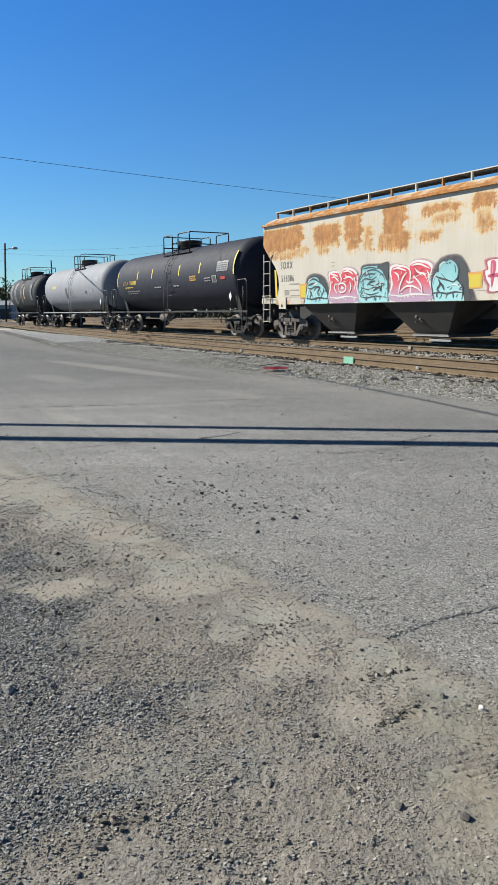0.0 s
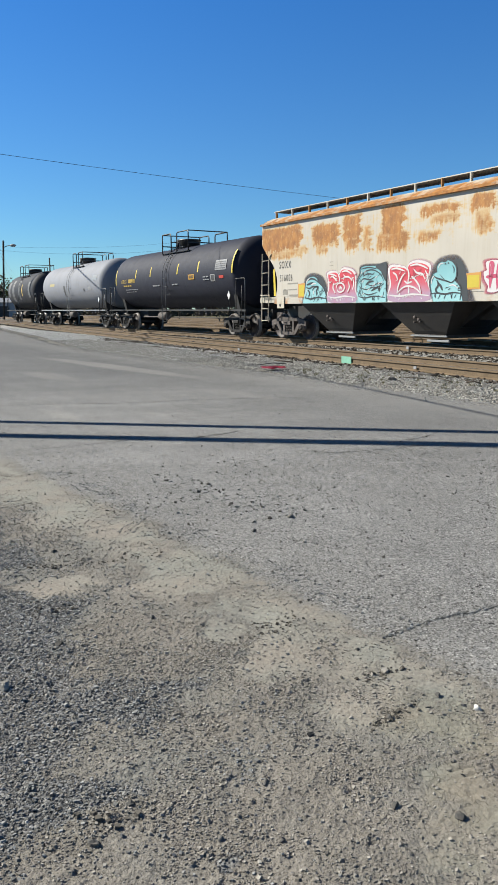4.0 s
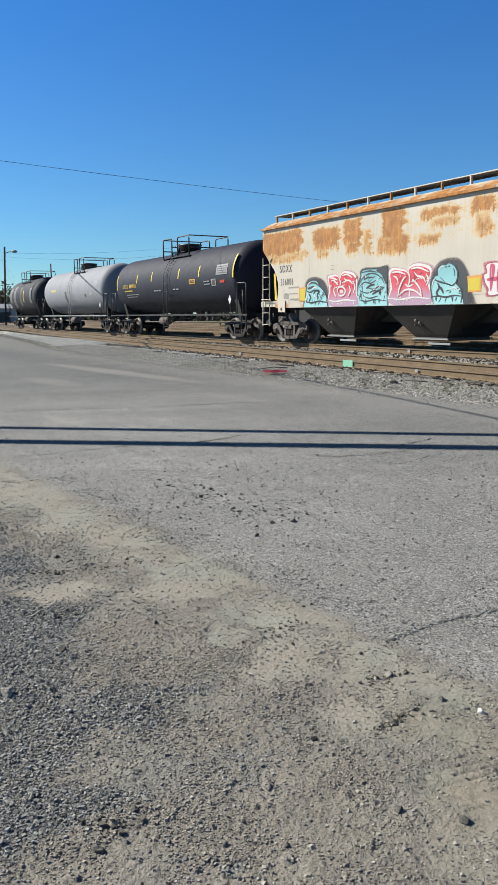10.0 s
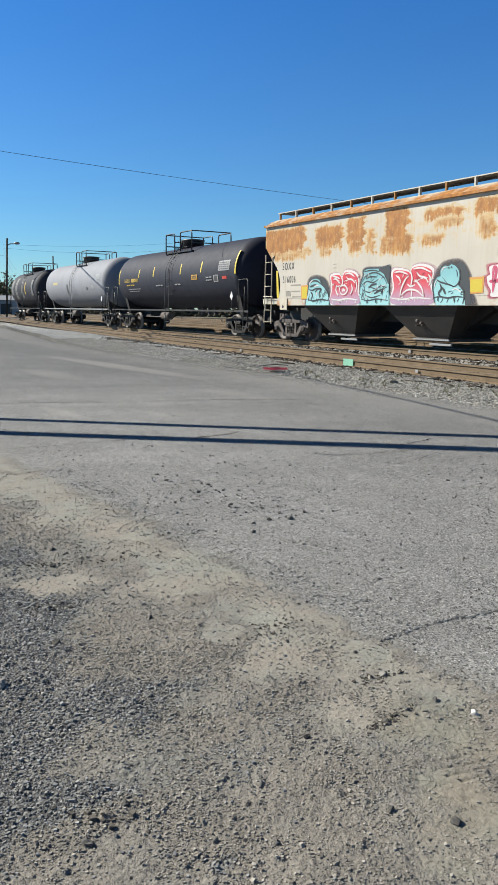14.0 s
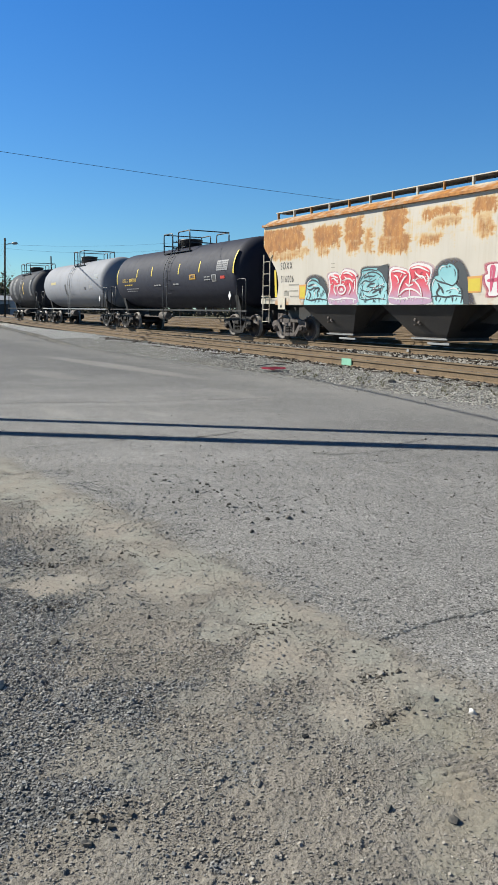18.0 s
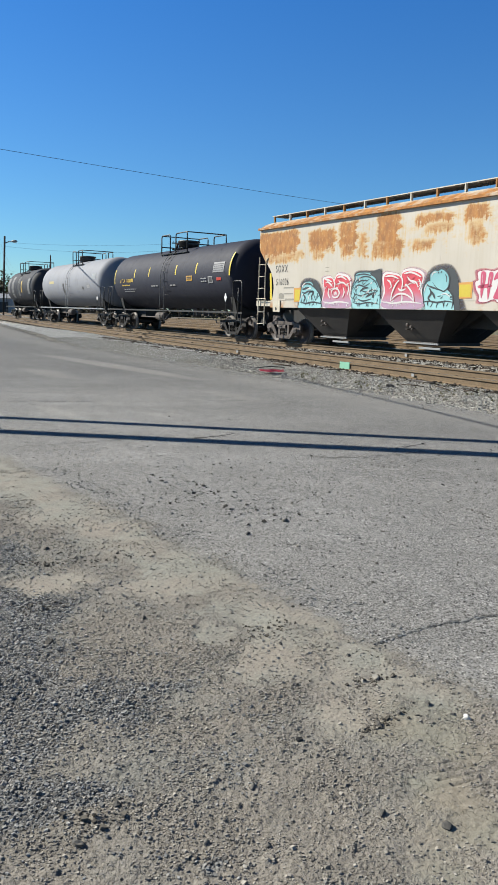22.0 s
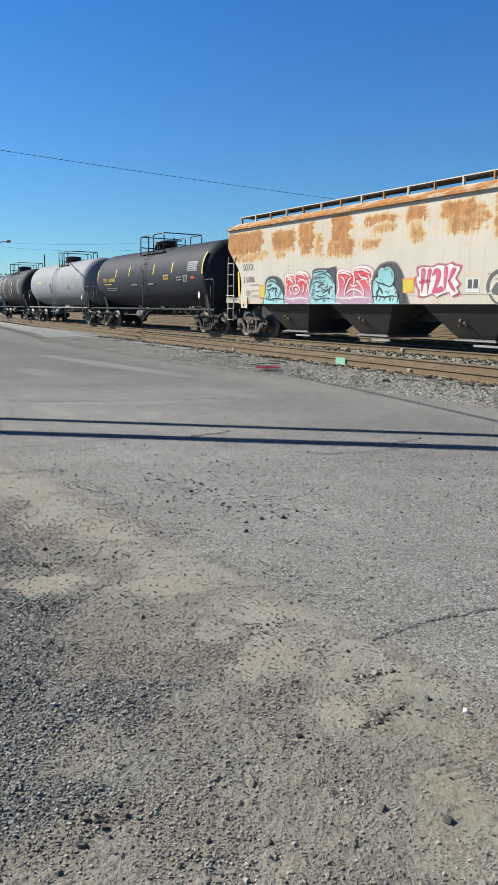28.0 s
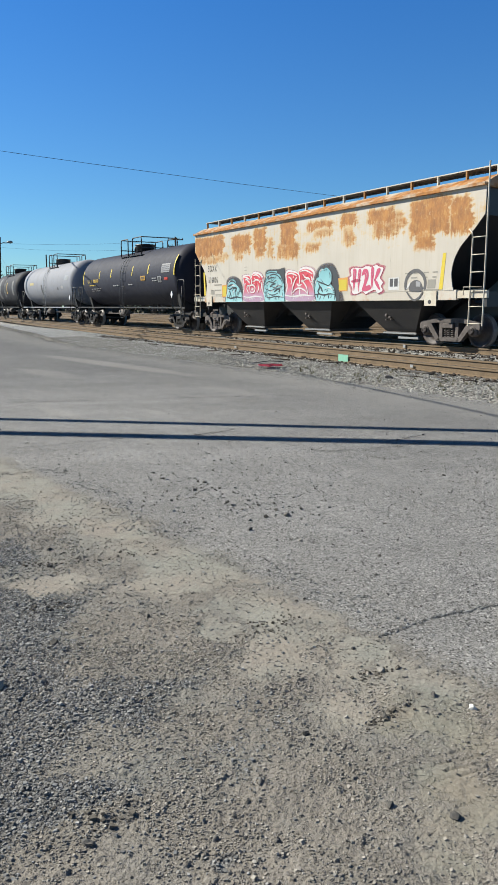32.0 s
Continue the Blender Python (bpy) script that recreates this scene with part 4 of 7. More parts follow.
def graffiti(car):
    """Sprayed letters along the foot of the side, drawn as plain rounded shapes."""
    def shape(name, pts, rect, layer, material, label="", k=6):
        pts = [(u, -0.2) if w < 0.025 and rect[1] < 1.4 else (u, w) for u, w in pts]
        return decal(name, [(x, max(1.302, z)) for x, z in smooth_loop(in_box(pts, *rect), k)], layer, material, car, label)

    def lines(name, ls, rect, w, layer, material, label="", taper=0.4):
        return strokes(name, [in_box(l, *rect) for l in ls], w, layer, material, car, label, taper)

    def mist(name, pts, rect, material, label, grow=(1.16, 1.11, 1.06, 1.02)):
        """A soft edge: thin coats, each smaller than the one below."""
        cu, cw = sum(p[0] for p in pts) / len(pts), sum(p[1] for p in pts) / len(pts)
        for n, g in enumerate(grow):
            shape(name, [(cu + (u - cu) * g, max(0.0, cw + (w - cw) * g)) for u, w in pts], rect, 0.5 + 0.16 * n, material, label)

    def hatch(name, rect, seed, count, u0, u1, w0, w1, length, width, layer, material, label, lean=1.3):
        """Short curved flicks of the can."""
        r_ = random.Random(seed)
        ls = []
        for _ in range(count):
            u, w, a, l = r_.uniform(u0, u1), r_.uniform(w0, w1), lean + r_.uniform(-0.5, 0.5), length * r_.uniform(0.6, 1.3)
            b = r_.uniform(-0.25, 0.25) * l
            ls.append([(u, w), (u + math.cos(a) * l / 2 + b, w + math.sin(a) * l / 2), (u + math.cos(a) * l, min(0.97, w + math.sin(a) * l))])
        lines(name, ls, rect, width, layer, material, label, 0.2)

    # first teal letter: a curled blob
    r = (5.03, 1.31, 3.74, 2.24)
    blob = [(0.0, 0.02), (0.0, 0.35), (0.03, 0.6), (0.06, 0.8), (0.2, 0.95), (0.42, 0.98), (0.58, 0.88), (0.62, 0.76), (0.74, 0.66), (0.87, 0.5), (0.96, 0.3), (1.0, 0.02)]
    mist("halo", [(0.0, 0.0), (-0.02, 0.5), (0.03, 0.88), (0.22, 1.03), (0.5, 1.04), (0.78, 0.92), (0.95, 0.66), (1.04, 0.3), (1.1, 0.0)], r, G_HALO, "smoky dark halo", (1.10, 1.05, 1.0, 0.95))
    shape("letter_shadow", [(0.5, 0.5), (0.6, 0.98), (0.8, 0.86), (0.95, 0.55), (1.02, 0.2), (0.95, 0.2), (0.8, 0.5)], r, 1.5, G_LINE, "black shade of the letter")
    shape("letter", blob, r, 2, G_TEAL, "pale teal graffiti letter")
    lines("letter_outline", [blob[1:], [(0.08, 0.58), (0.22, 0.53), (0.4, 0.6), (0.6, 0.58)], [(0.14, 0.82), (0.3, 0.88), (0.48, 0.84), (0.6, 0.74)], [(0.02, 0.2), (0.3, 0.15), (0.6, 0.2), (0.98, 0.15)]], r, 0.06, 4, G_LINE, "black outline")
    lines("letter_outline", [[(0.36, 0.46), (0.48, 0.58), (0.62, 0.56), (0.54, 0.42), (0.56, 0.26)], [(0.1, 0.66), (0.24, 0.7), (0.4, 0.74)], [(0.16, 0.48), (0.24, 0.36), (0.2, 0.24)]], r, 0.075, 4, G_LINE, "black outline")
    hatch("letter_line", r, 1, 13, 0.06, 0.92, 0.04, 0.2, 0.16, 0.022, 4, G_LINE, "thin black line")
    hatch("letter_line", r, 2, 7, 0.62, 0.86, 0.25, 0.4, 0.18, 0.022, 4, G_LINE, "thin black line", 1.9)
    lines("highlight", [[(0.08, 0.7), (0.12, 0.82), (0.24, 0.91)], [(0.3, 0.66), (0.42, 0.7), (0.52, 0.7)], [(0.06, 0.34), (0.1, 0.46), (0.14, 0.5)], [(0.4, 0.3), (0.42, 0.4), (0.46, 0.46)]], r, 0.045, 4.4, G_WHITE, "white highlight")
    # two red letters
    for r, lobes in (((3.74, 1.31, 2.16, 2.42), 0), ((0.72, 1.31, -1.10, 2.46), 1)):
        body = ([(0.03, 0.02), (0.05, 0.5), (0.0, 0.85), (0.1, 0.92), (0.3, 0.92), (0.4, 0.83), (0.48, 0.97), (0.62, 1.0), (0.86, 0.92), (0.97, 0.72), (0.96, 0.4), (1.0, 0.02)] if not lobes else
                [(0.02, 0.02), (0.05, 0.45), (0.0, 0.82), (0.1, 0.94), (0.38, 0.88), (0.45, 0.82), (0.5, 0.96), (0.72, 1.0), (0.97, 0.86), (0.94, 0.5), (1.0, 0.02)])
        mist("halo", body, r, G_MIST, "pink mist", (1.12, 1.08, 1.05, 1.02))
        shape("letter_edge", body, r, 2, G_WHITE, "white edge")
        shape("letter", [(0.5 + (u - 0.5) * 0.92, 0.01 + w * 0.93) for u, w in body], r, 3, G_RED, "red letter fading to mauve")
        sets = ([[(0.08, 0.84), (0.2, 0.82), (0.34, 0.76)], [(0.12, 0.74), (0.2, 0.76), (0.3, 0.68), (0.36, 0.62)], [(0.5, 0.88), (0.66, 0.9), (0.82, 0.8)], [(0.56, 0.8), (0.62, 0.74), (0.74, 0.72), (0.84, 0.62)],
                 [(0.38, 0.8), (0.44, 0.7), (0.42, 0.58)], [(0.36, 0.4), (0.34, 0.5), (0.42, 0.56), (0.54, 0.54), (0.6, 0.44), (0.56, 0.34), (0.46, 0.3), (0.38, 0.34), (0.36, 0.4)], [(0.24, 0.58), (0.22, 0.42), (0.3, 0.28)], [(0.72, 0.6), (0.76, 0.44), (0.7, 0.3)],
                 [(0.44, 0.38), (0.46, 0.46), (0.5, 0.4), (0.52, 0.46)], [(0.06, 0.18), (0.3, 0.14), (0.6, 0.18), (0.95, 0.14)], [(0.86, 0.7), (0.9, 0.52), (0.86, 0.36)]]
                if not lobes else
                [[(0.08, 0.82), (0.22, 0.84), (0.4, 0.76)], [(0.12, 0.74), (0.2, 0.68), (0.24, 0.56)], [(0.52, 0.88), (0.7, 0.9), (0.92, 0.78)], [(0.6, 0.8), (0.68, 0.7), (0.8, 0.66), (0.86, 0.54)],
                 [(0.24, 0.2), (0.26, 0.4), (0.34, 0.62), (0.42, 0.72)], [(0.78, 0.18), (0.74, 0.38), (0.64, 0.54), (0.56, 0.62)], [(0.26, 0.24), (0.38, 0.36), (0.52, 0.38), (0.66, 0.32), (0.78, 0.2)], [(0.46, 0.84), (0.5, 0.66), (0.48, 0.46)],
                 [(0.5, 0.36), (0.51, 0.26), (0.5, 0.2)], [(0.02, 0.18), (0.3, 0.14), (0.6, 0.18), (0.96, 0.14)], [(0.86, 0.74), (0.92, 0.6), (0.88, 0.46)], [(0.4, 0.52), (0.48, 0.46), (0.58, 0.5)]])
        lines("letter_line", sets, r, 0.055, 5, G_WHITE, "white strokes")
        lines("letter_line", [[(u + 0.025, w - 0.035) for u, w in l] for l in sets[:8]], r, 0.03, 4.6, G_DRED, "dark red strokes")
        hatch("letter_line", r, 5 + lobes, 12, 0.08, 0.9, 0.5, 0.76, 0.12, 0.035, 4.3, G_DRED, "dark red strokes", 1.0)
        hatch("letter_line", r, 7 + lobes, 12, 0.08, 0.9, 0.04, 0.14, 0.08, 0.026, 5, G_WHITE, "white strokes", 1.5)
        hatch("letter_line", r, 9 + lobes, 9, 0.06, 0.9, 0.46, 0.7, 0.13, 0.024, 5.2, G_WHITE, "white strokes", 0.8)
    # middle teal panel, plain shapes
    r = (2.16, 1.31, 0.76, 2.44)
    slab = [(0.06, 0.02), (0.0, 0.4), (0.02, 0.62), (0.1, 0.78), (0.1, 0.92), (0.25, 0.99), (0.7, 0.98), (0.94, 1.0), (0.97, 0.8), (0.98, 0.4), (1.0, 0.02)]
    mist("halo", slab, r, G_HALO, "smoky dark halo", (1.14, 1.09, 1.05, 1.02))
    shape("letter_shadow", [(0.62, 0.94), (0.96, 1.03), (1.0, 0.7), (0.95, 0.55), (0.8, 0.8)], r, 3.2, G_LINE, "black shade of the panel")
    shape("letter", slab, r, 2, G_TEAL, "pale teal graffiti panel")
    lines("letter_outline", [slab[1:], [(0.04, 0.6), (0.2, 0.78), (0.4, 0.86), (0.6, 0.84), (0.8, 0.72), (0.9, 0.56)], [(0.12, 0.9), (0.4, 0.93), (0.66, 0.88)], [(0.1, 0.56), (0.24, 0.64), (0.44, 0.6), (0.62, 0.68)], [(0.9, 0.46), (0.72, 0.5), (0.54, 0.44), (0.3, 0.5)],
                             [(0.2, 0.7), (0.36, 0.76), (0.56, 0.74)], [(0.12, 0.4), (0.34, 0.34), (0.56, 0.4), (0.8, 0.34)], [(0.22, 0.26), (0.42, 0.2), (0.7, 0.26)], [(0.06, 0.16), (0.3, 0.12), (0.6, 0.16), (0.96, 0.12)]],
          r, 0.042, 4, G_LINE, "black lines")
    lines("letter_outline", [[(0.3, 0.46), (0.42, 0.54), (0.58, 0.56)], [(0.5, 0.3), (0.62, 0.36), (0.76, 0.42)]], r, 0.07, 4, G_LINE, "black lines")
    hatch("letter_line", r, 11, 12, 0.06, 0.3, 0.15, 0.5, 0.16, 0.022, 4.2, G_LINE, "thin black line", 1.9)
    hatch("letter_line", r, 12, 12, 0.68, 0.92, 0.15, 0.5, 0.16, 0.022, 4.2, G_LINE, "thin black line", 1.2)
    hatch("letter_line", r, 13, 12, 0.1, 0.9, 0.03, 0.1, 0.1, 0.022, 4.2, G_LINE, "thin black line", 1.5)
    hatch("letter_line", r, 14, 9, 0.14, 0.8, 0.6, 0.78, 0.12, 0.022, 4.2, G_LINE, "thin black line", 0.9)
    hatch("highlight", r, 15, 14, 0.1, 0.86, 0.12, 0.85, 0.10, 0.028, 4.6, G_WHITE, "white highlight", 1.0)
    # last teal letter: a round curl over a swept foot, dark at its back
    r = (-1.04, 1.31, -2.22, 2.43)
    mist("halo", [(0.12, 0.0), (0.02, 0.6), (0.22, 0.95), (0.5, 1.05), (0.86, 1.02), (1.12, 0.72), (1.22, 0.35), (1.3, 0.0)], r, G_HALO, "smoky dark halo", (1.1, 1.06, 1.02, 0.97, 0.92))
    shape("letter_shadow", [(0.7, 0.9), (0.9, 0.98), (1.08, 0.74), (1.16, 0.4), (1.2, 0.02), (0.9, 0.02), (0.9, 0.4)], r, 1.6, G_LINE, "black shade of the letter")
    foot = [(0.02, 0.02), (0.03, 0.12), (0.05, 0.22), (0.0, 0.4), (0.02, 0.56), (0.1, 0.68), (0.22, 0.71), (0.33, 0.62), (0.45, 0.52), (0.62, 0.45), (0.8, 0.48), (0.95, 0.36), (1.0, 0.2), (0.97, 0.02)]
    head = [(0.22, 0.70), (0.21, 0.86), (0.34, 0.96), (0.46, 0.95), (0.56, 0.99), (0.72, 0.92), (0.83, 0.77), (0.82, 0.55), (0.68, 0.44), (0.5, 0.5), (0.4, 0.58), (0.3, 0.66)]
    shape("letter", foot, r, 2, G_TEAL, "pale teal curled graffiti letter")
    shape("letter", head, r, 2.5, G_TEAL, "pale teal curled graffiti letter")
    lines("letter_outline", [foot[1:7], foot[10:], head[:10], [(0.08, 0.64), (0.2, 0.57), (0.34, 0.53), (0.5, 0.49), (0.68, 0.44)], [(0.03, 0.18), (0.25, 0.20), (0.5, 0.17), (0.75, 0.20), (0.98, 0.18)]], r, 0.05, 4, G_LINE, "black outline")
    lines("letter_outline", [[(0.22, 0.52), (0.28, 0.40), (0.20, 0.28), (0.27, 0.21)], [(0.28, 0.44), (0.36, 0.36), (0.42, 0.26)]], r, 0.07, 4, G_LINE, "black outline")
    lines("letter_outline", [[(0.46, 0.87), (0.48, 0.90), (0.50, 0.87)], [(0.55, 0.88), (0.57, 0.91), (0.59, 0.88)], [(0.70, 0.84), (0.75, 0.76), (0.75, 0.66)]], r, 0.03, 4, G_LINE, "black marks")
    hatch("letter_line", r, 21, 10, 0.08, 0.9, 0.03, 0.1, 0.12, 0.024, 4, G_LINE, "thin black line", 1.5)
    hatch("letter_line", r, 22, 6, 0.44, 0.9, 0.24, 0.34, 0.1, 0.022, 4, G_LINE, "thin black line", 0.4)
    lines("highlight", [[(0.05, 0.42), (0.07, 0.54), (0.14, 0.63)], [(0.26, 0.80), (0.31, 0.89), (0.42, 0.91)], [(0.62, 0.36), (0.76, 0.38), (0.9, 0.3)]], r, 0.035, 4.6, G_WHITE, "white highlight")
    # yellow boxes with an orange rim
    for x0, x1, z0, z1 in ((5.42, 5.02, 1.50, 1.98), (-2.36, -2.86, 1.60, 2.02)):
        decal("spray_box", [(x0, z0), (x0 + 0.02, z1), (x1 - 0.01, z1 + 0.02), (x1, z0 + 0.01)], 1.4, G_ORA, car, "orange-edged yellow sprayed box")
        d = -0.05
        decal("spray_box", [(x0 + d, z0 - d), (x0 + d, z1 + d), (x1 - d, z1 + d), (x1 - d, z0 - d)], 2.0, G_YEL, car)
    # crimson letters on a pale pink cloud
    r = (-2.95, 1.48, -4.58, 2.36)
    cloud = [(0.03, 0.4), (0.0, 0.62), (0.06, 0.68), (0.04, 0.9), (0.2, 0.95), (0.36, 0.92), (0.5, 0.98), (0.66, 0.95), (0.78, 1.0), (0.86, 0.94), (0.98, 0.88), (0.94, 0.7), (0.9, 0.55), (0.98, 0.4), (0.93, 0.28), (0.98, 0.14), (0.84, 0.04), (0.78, 0.16), (0.62, 0.1), (0.5, 0.02), (0.4, 0.12), (0.24, 0.04), (0.1, 0.06), (0.1, 0.22)]
    mist("letter_cloud", cloud, r, G_CRIM, "crimson misty rim", (1.15, 1.11, 1.07, 1.04))
    shape("letter_cloud", cloud, r, 2, G_WHITE, "pale pink cloud")
    wedges = ([(0.10, 0.9), (0.22, 0.86), (0.20, 0.5), (0.14, 0.14), (0.10, 0.5)], [(0.27, 0.88), (0.37, 0.84), (0.33, 0.5), (0.28, 0.1), (0.24, 0.5)], [(0.04, 0.52), (0.3, 0.56), (0.38, 0.5), (0.3, 0.45), (0.05, 0.44)],
              [(0.36, 0.66), (0.42, 0.88), (0.54, 0.86), (0.58, 0.66), (0.54, 0.44), (0.5, 0.3), (0.62, 0.34), (0.66, 0.2), (0.5, 0.12), (0.38, 0.16), (0.44, 0.42), (0.46, 0.66), (0.44, 0.7)],
              [(0.64, 0.92), (0.74, 0.88), (0.72, 0.5), (0.68, 0.2), (0.63, 0.5)], [(0.94, 0.84), (0.82, 0.86), (0.74, 0.56), (0.72, 0.46), (0.82, 0.56)], [(0.72, 0.52), (0.84, 0.42), (0.94, 0.16), (0.86, 0.2), (0.76, 0.36)])
    for pts in wedges:
        mu = sum(q[0] for q in pts) / len(pts)
        pts = [(mu + (q[0] - mu) * (0.8 if len(pts) == 5 else 0.95), q[1]) for q in pts]
        shape("letter", pts, r, 3, G_HRED, "crimson graffiti letter", 4)
    lines("highlight", [[(0.14, 0.5), (0.15, 0.7), (0.13, 0.84)], [(0.48, 0.78), (0.51, 0.7), (0.5, 0.56)], [(0.67, 0.5), (0.68, 0.68), (0.67, 0.84)], [(0.29, 0.4), (0.29, 0.6), (0.31, 0.8)]], r, 0.016, 4, G_MISTY, "faint pale highlight")
    # grey arch over a dark dome, with a low point below
    cx, cz = -5.93, 1.70
    arch = [(cx - 0.40 * math.cos(a), cz + 0.04 + 0.38 * math.sin(a)) for a in np.linspace(-0.4, math.pi + 0.4, 18)]
    strokes("arch", [arch], 0.11, 1, G_GREY, car, "dark grey sprayed arch", 0.9)
    strokes("arch", [[(cx + 0.34, cz - 0.16), (cx + 0.18, cz - 0.32), (cx, cz - 0.40), (cx - 0.18, cz - 0.32), (cx - 0.32, cz - 0.16)]], 0.06, 1.2, G_GREY, car, "dark grey sprayed line", 0.7)
    decal("dome", smooth_loop([(cx + 0.24, cz - 0.12), (cx + 0.18, cz + 0.08), (cx, cz + 0.16), (cx - 0.2, cz + 0.12), (cx - 0.3, cz - 0.04), (cx - 0.28, cz - 0.14), (cx, cz - 0.16)], 5), 2, G_GREY, car, "dark grey sprayed dome")
    decal("dome", [(cx - 0.04, cz - 0.02), (cx - 0.04, cz + 0.13), (cx - 0.22, cz + 0.11), (cx - 0.22, cz - 0.03)], 3, PALE, car, "pale patch")
    strokes("highlight", [[(cx + 0.34, cz - 0.08), (cx + 0.26, cz + 0.02), (cx + 0.22, cz + 0.1)]], 0.06, 2.4, G_WHITE, car, "white highlight")


def build_hopper():
    car = tagged(new("hopper_car"), "cream covered hopper rail car with rust and graffiti", "rail car", "cars of the freight train")
    LF, LR, ZE, ZS = 7.85, 8.35, 4.14, 1.29  # half lengths towards the far end and the near end
    def foot_curve(h):
        return smooth_loop([(h, 3.45), (h - 0.16, 3.27), (h - 0.45, 2.98), (h - 0.78, 2.68), (h - 0.98, 2.36), (h - 1.06, 2.0), (h - 1.0, 1.66)], 4, False)

    outline = [(LF, ZE)] + foot_curve(LF) + [(LF - 0.95, 1.55), (-LR + 0.95, 1.55)] + [(-x, z) for x, z in foot_curve(LR)[::-1]] + [(-LR, ZE)]
    for sg in (1, -1):
        bm = bmesh.new()
        plate(bm, [(x, 1.552 * sg, z) for x, z in outline], (0, 0.018 * sg, 0))
        bmesh.ops.recalc_face_normals(bm, faces=bm.faces[:])
        part("side_sheet", bm, CREAM, car, "cream steel side with rust blocks under the eave")
        bm = bmesh.new()
        box(bm, (-LR + 0.85, 1.5 * sg - 0.06, ZS), (LF - 0.85, 1.5 * sg + 0.06, 1.56))
        bmesh.ops.bevel(bm, geom=bm.edges[:], offset=0.01, segments=1, affect="EDGES")
        part("side_sill", bm, CREAM, car, "cream side sill")
        bm = bmesh.new()
        sweep(bm, [(-LR - 0.01, 1.606 * sg, ZE + 0.035), (LF + 0.01, 1.606 * sg, ZE + 0.035)], 0, flat_to=(0.115, 0.075))
        part("eave_rail", bm, ROOF, car, "rusty eave angle")
        for x in np.arange(-6.45, 6.5, 1.61):
            bm = bmesh.new()
            bar(bm, (x, 1.570 * sg, 1.56), (x, 1.570 * sg, 4.08), 0.012, 0.003)
            part("panel_seam", bm, CREAM, car)
        # end sills, bolster plates and posts
        for e, L in ((1, LF), (-1, LR)):
            bm = bmesh.new()
            bar(bm, (e * (L - 0.9), 1.5 * sg, 1.44), (e * (L + 0.18), 1.5 * sg, 1.44), 0.07, 0.20)
            part("end_sill", bm, CREAM_PLAIN, car)
            bm = bmesh.new()
            x = e * 6.55
            plate(bm, [(x - 0.25, 1.575 * sg, 1.55), (x - 0.25, 1.575 * sg, 1.14), (x + 0.20, 1.575 * sg, 1.14), (x + 0.25, 1.575 * sg, 1.55)], (0, 0.02 * sg, 0))
            bmesh.ops.recalc_face_normals(bm, faces=bm.faces[:])
            pad = part("jacking_pad", bm, CREAM_PLAIN, car, "cream jacking pad with a hole")
            # a black disc on the pad's face, for the dark inside of its hole
            bm = bmesh.new()
            spun(bm, [(1.594 * sg, 0.06), (1.600 * sg, 0.058)], 14, (x, 0, 1.25), "y")
            part("hole", bm, INK, pad)
    # roof
    bm = bmesh.new()
    prof = [(1.572, 4.17), (1.48, 4.27), (1.30, 4.37), (1.05, 4.46), (0.6, 4.52), (0, 4.54), (-0.6, 4.52), (-1.05, 4.46), (-1.30, 4.37), (-1.48, 4.27), (-1.572, 4.17), (-1.50, 4.10), (1.50, 4.10)]
    plate(bm, [(-LR - 0.02, y, z) for y, z in prof], (LF + LR + 0.04, 0, 0))
    bmesh.ops.recalc_face_normals(bm, faces=bm.faces[:])
    part("roof", bm, ROOF, car, "arched roof streaked with orange rust")
    bm = bmesh.new()
    box(bm, (-LR + 0.5, -0.3, 4.50), (LF - 0.5, 0.3, 4.62))
    bmesh.ops.bevel(bm, geom=bm.edges[:], offset=0.03, segments=2, affect="EDGES")
    part("hatch", bm, ROOF, car, "long loading hatch")
    # running boards: a slatted walk on posts along each side of the hatch
    for sg in (1, -1):
        bm = bmesh.new()
        for y in np.linspace(0.42, 1.0, 13):
            bar(bm, (-LR + 0.1, y * sg, 4.69), (LF - 0.1, y * sg, 4.69), 0.022, 0.035)
        for x in np.arange(-LR + 0.2, LF, 0.10):
            bar(bm, (x, 0.42 * sg, 4.68), (x, 1.0 * sg, 4.68), 0.02, 0.03)
        part("running_board", bm, MESHWORK, car, "slatted steel running board")
        bm = bmesh.new()
        bar(bm, (-LR, 1.03 * sg, 4.70), (LF, 1.03 * sg, 4.70), 0.02, 0.028)
        part("board_edge", bm, WHITE_POST, car, "pale board edge")
        post = None
        for n, x in enumerate(np.arange(-LR + 0.12, LF, 1.062)):
            bm = bmesh.new()
            bar(bm, (x, 1.02 * sg, 4.42), (x, 1.03 * sg, 4.69), 0.05, 0.075)
            part("board_post", bm, RUST_POST if n % 2 else WHITE_POST, car, "rusty post" if n % 2 else "white post")
    # ends: bulkhead, slope sheet, posts
    for e, L in ((1, LF), (-1, LR)):
        bm = bmesh.new()
        plate(bm, [(e * (L - 0.06), y, z) for y, z in ((1.55, 3.42), (1.55, 4.12), (-1.55, 4.12), (-1.55, 3.42))], (-0.04 * e, 0, 0))
        plate(bm, [(e * (L - 0.07), 1.55, 3.44), (e * (L - 0.07), -1.55, 3.44), (e * 5.35, -1.55, 1.30), (e * 5.35, 1.55, 1.30)], (-0.05 * e, 0, 0.05))
        for y in (-0.7, 0.7):
            bar(bm, (e * (L - 0.1), y, 1.3), (e * (L - 0.1), y, 3.5), 0.10, 0.10)
        box(bm, (min(e * 5.6, e * (L + 0.1)), -0.32, 0.72), (max(e * 5.6, e * (L + 0.1)), 0.32, 1.22))
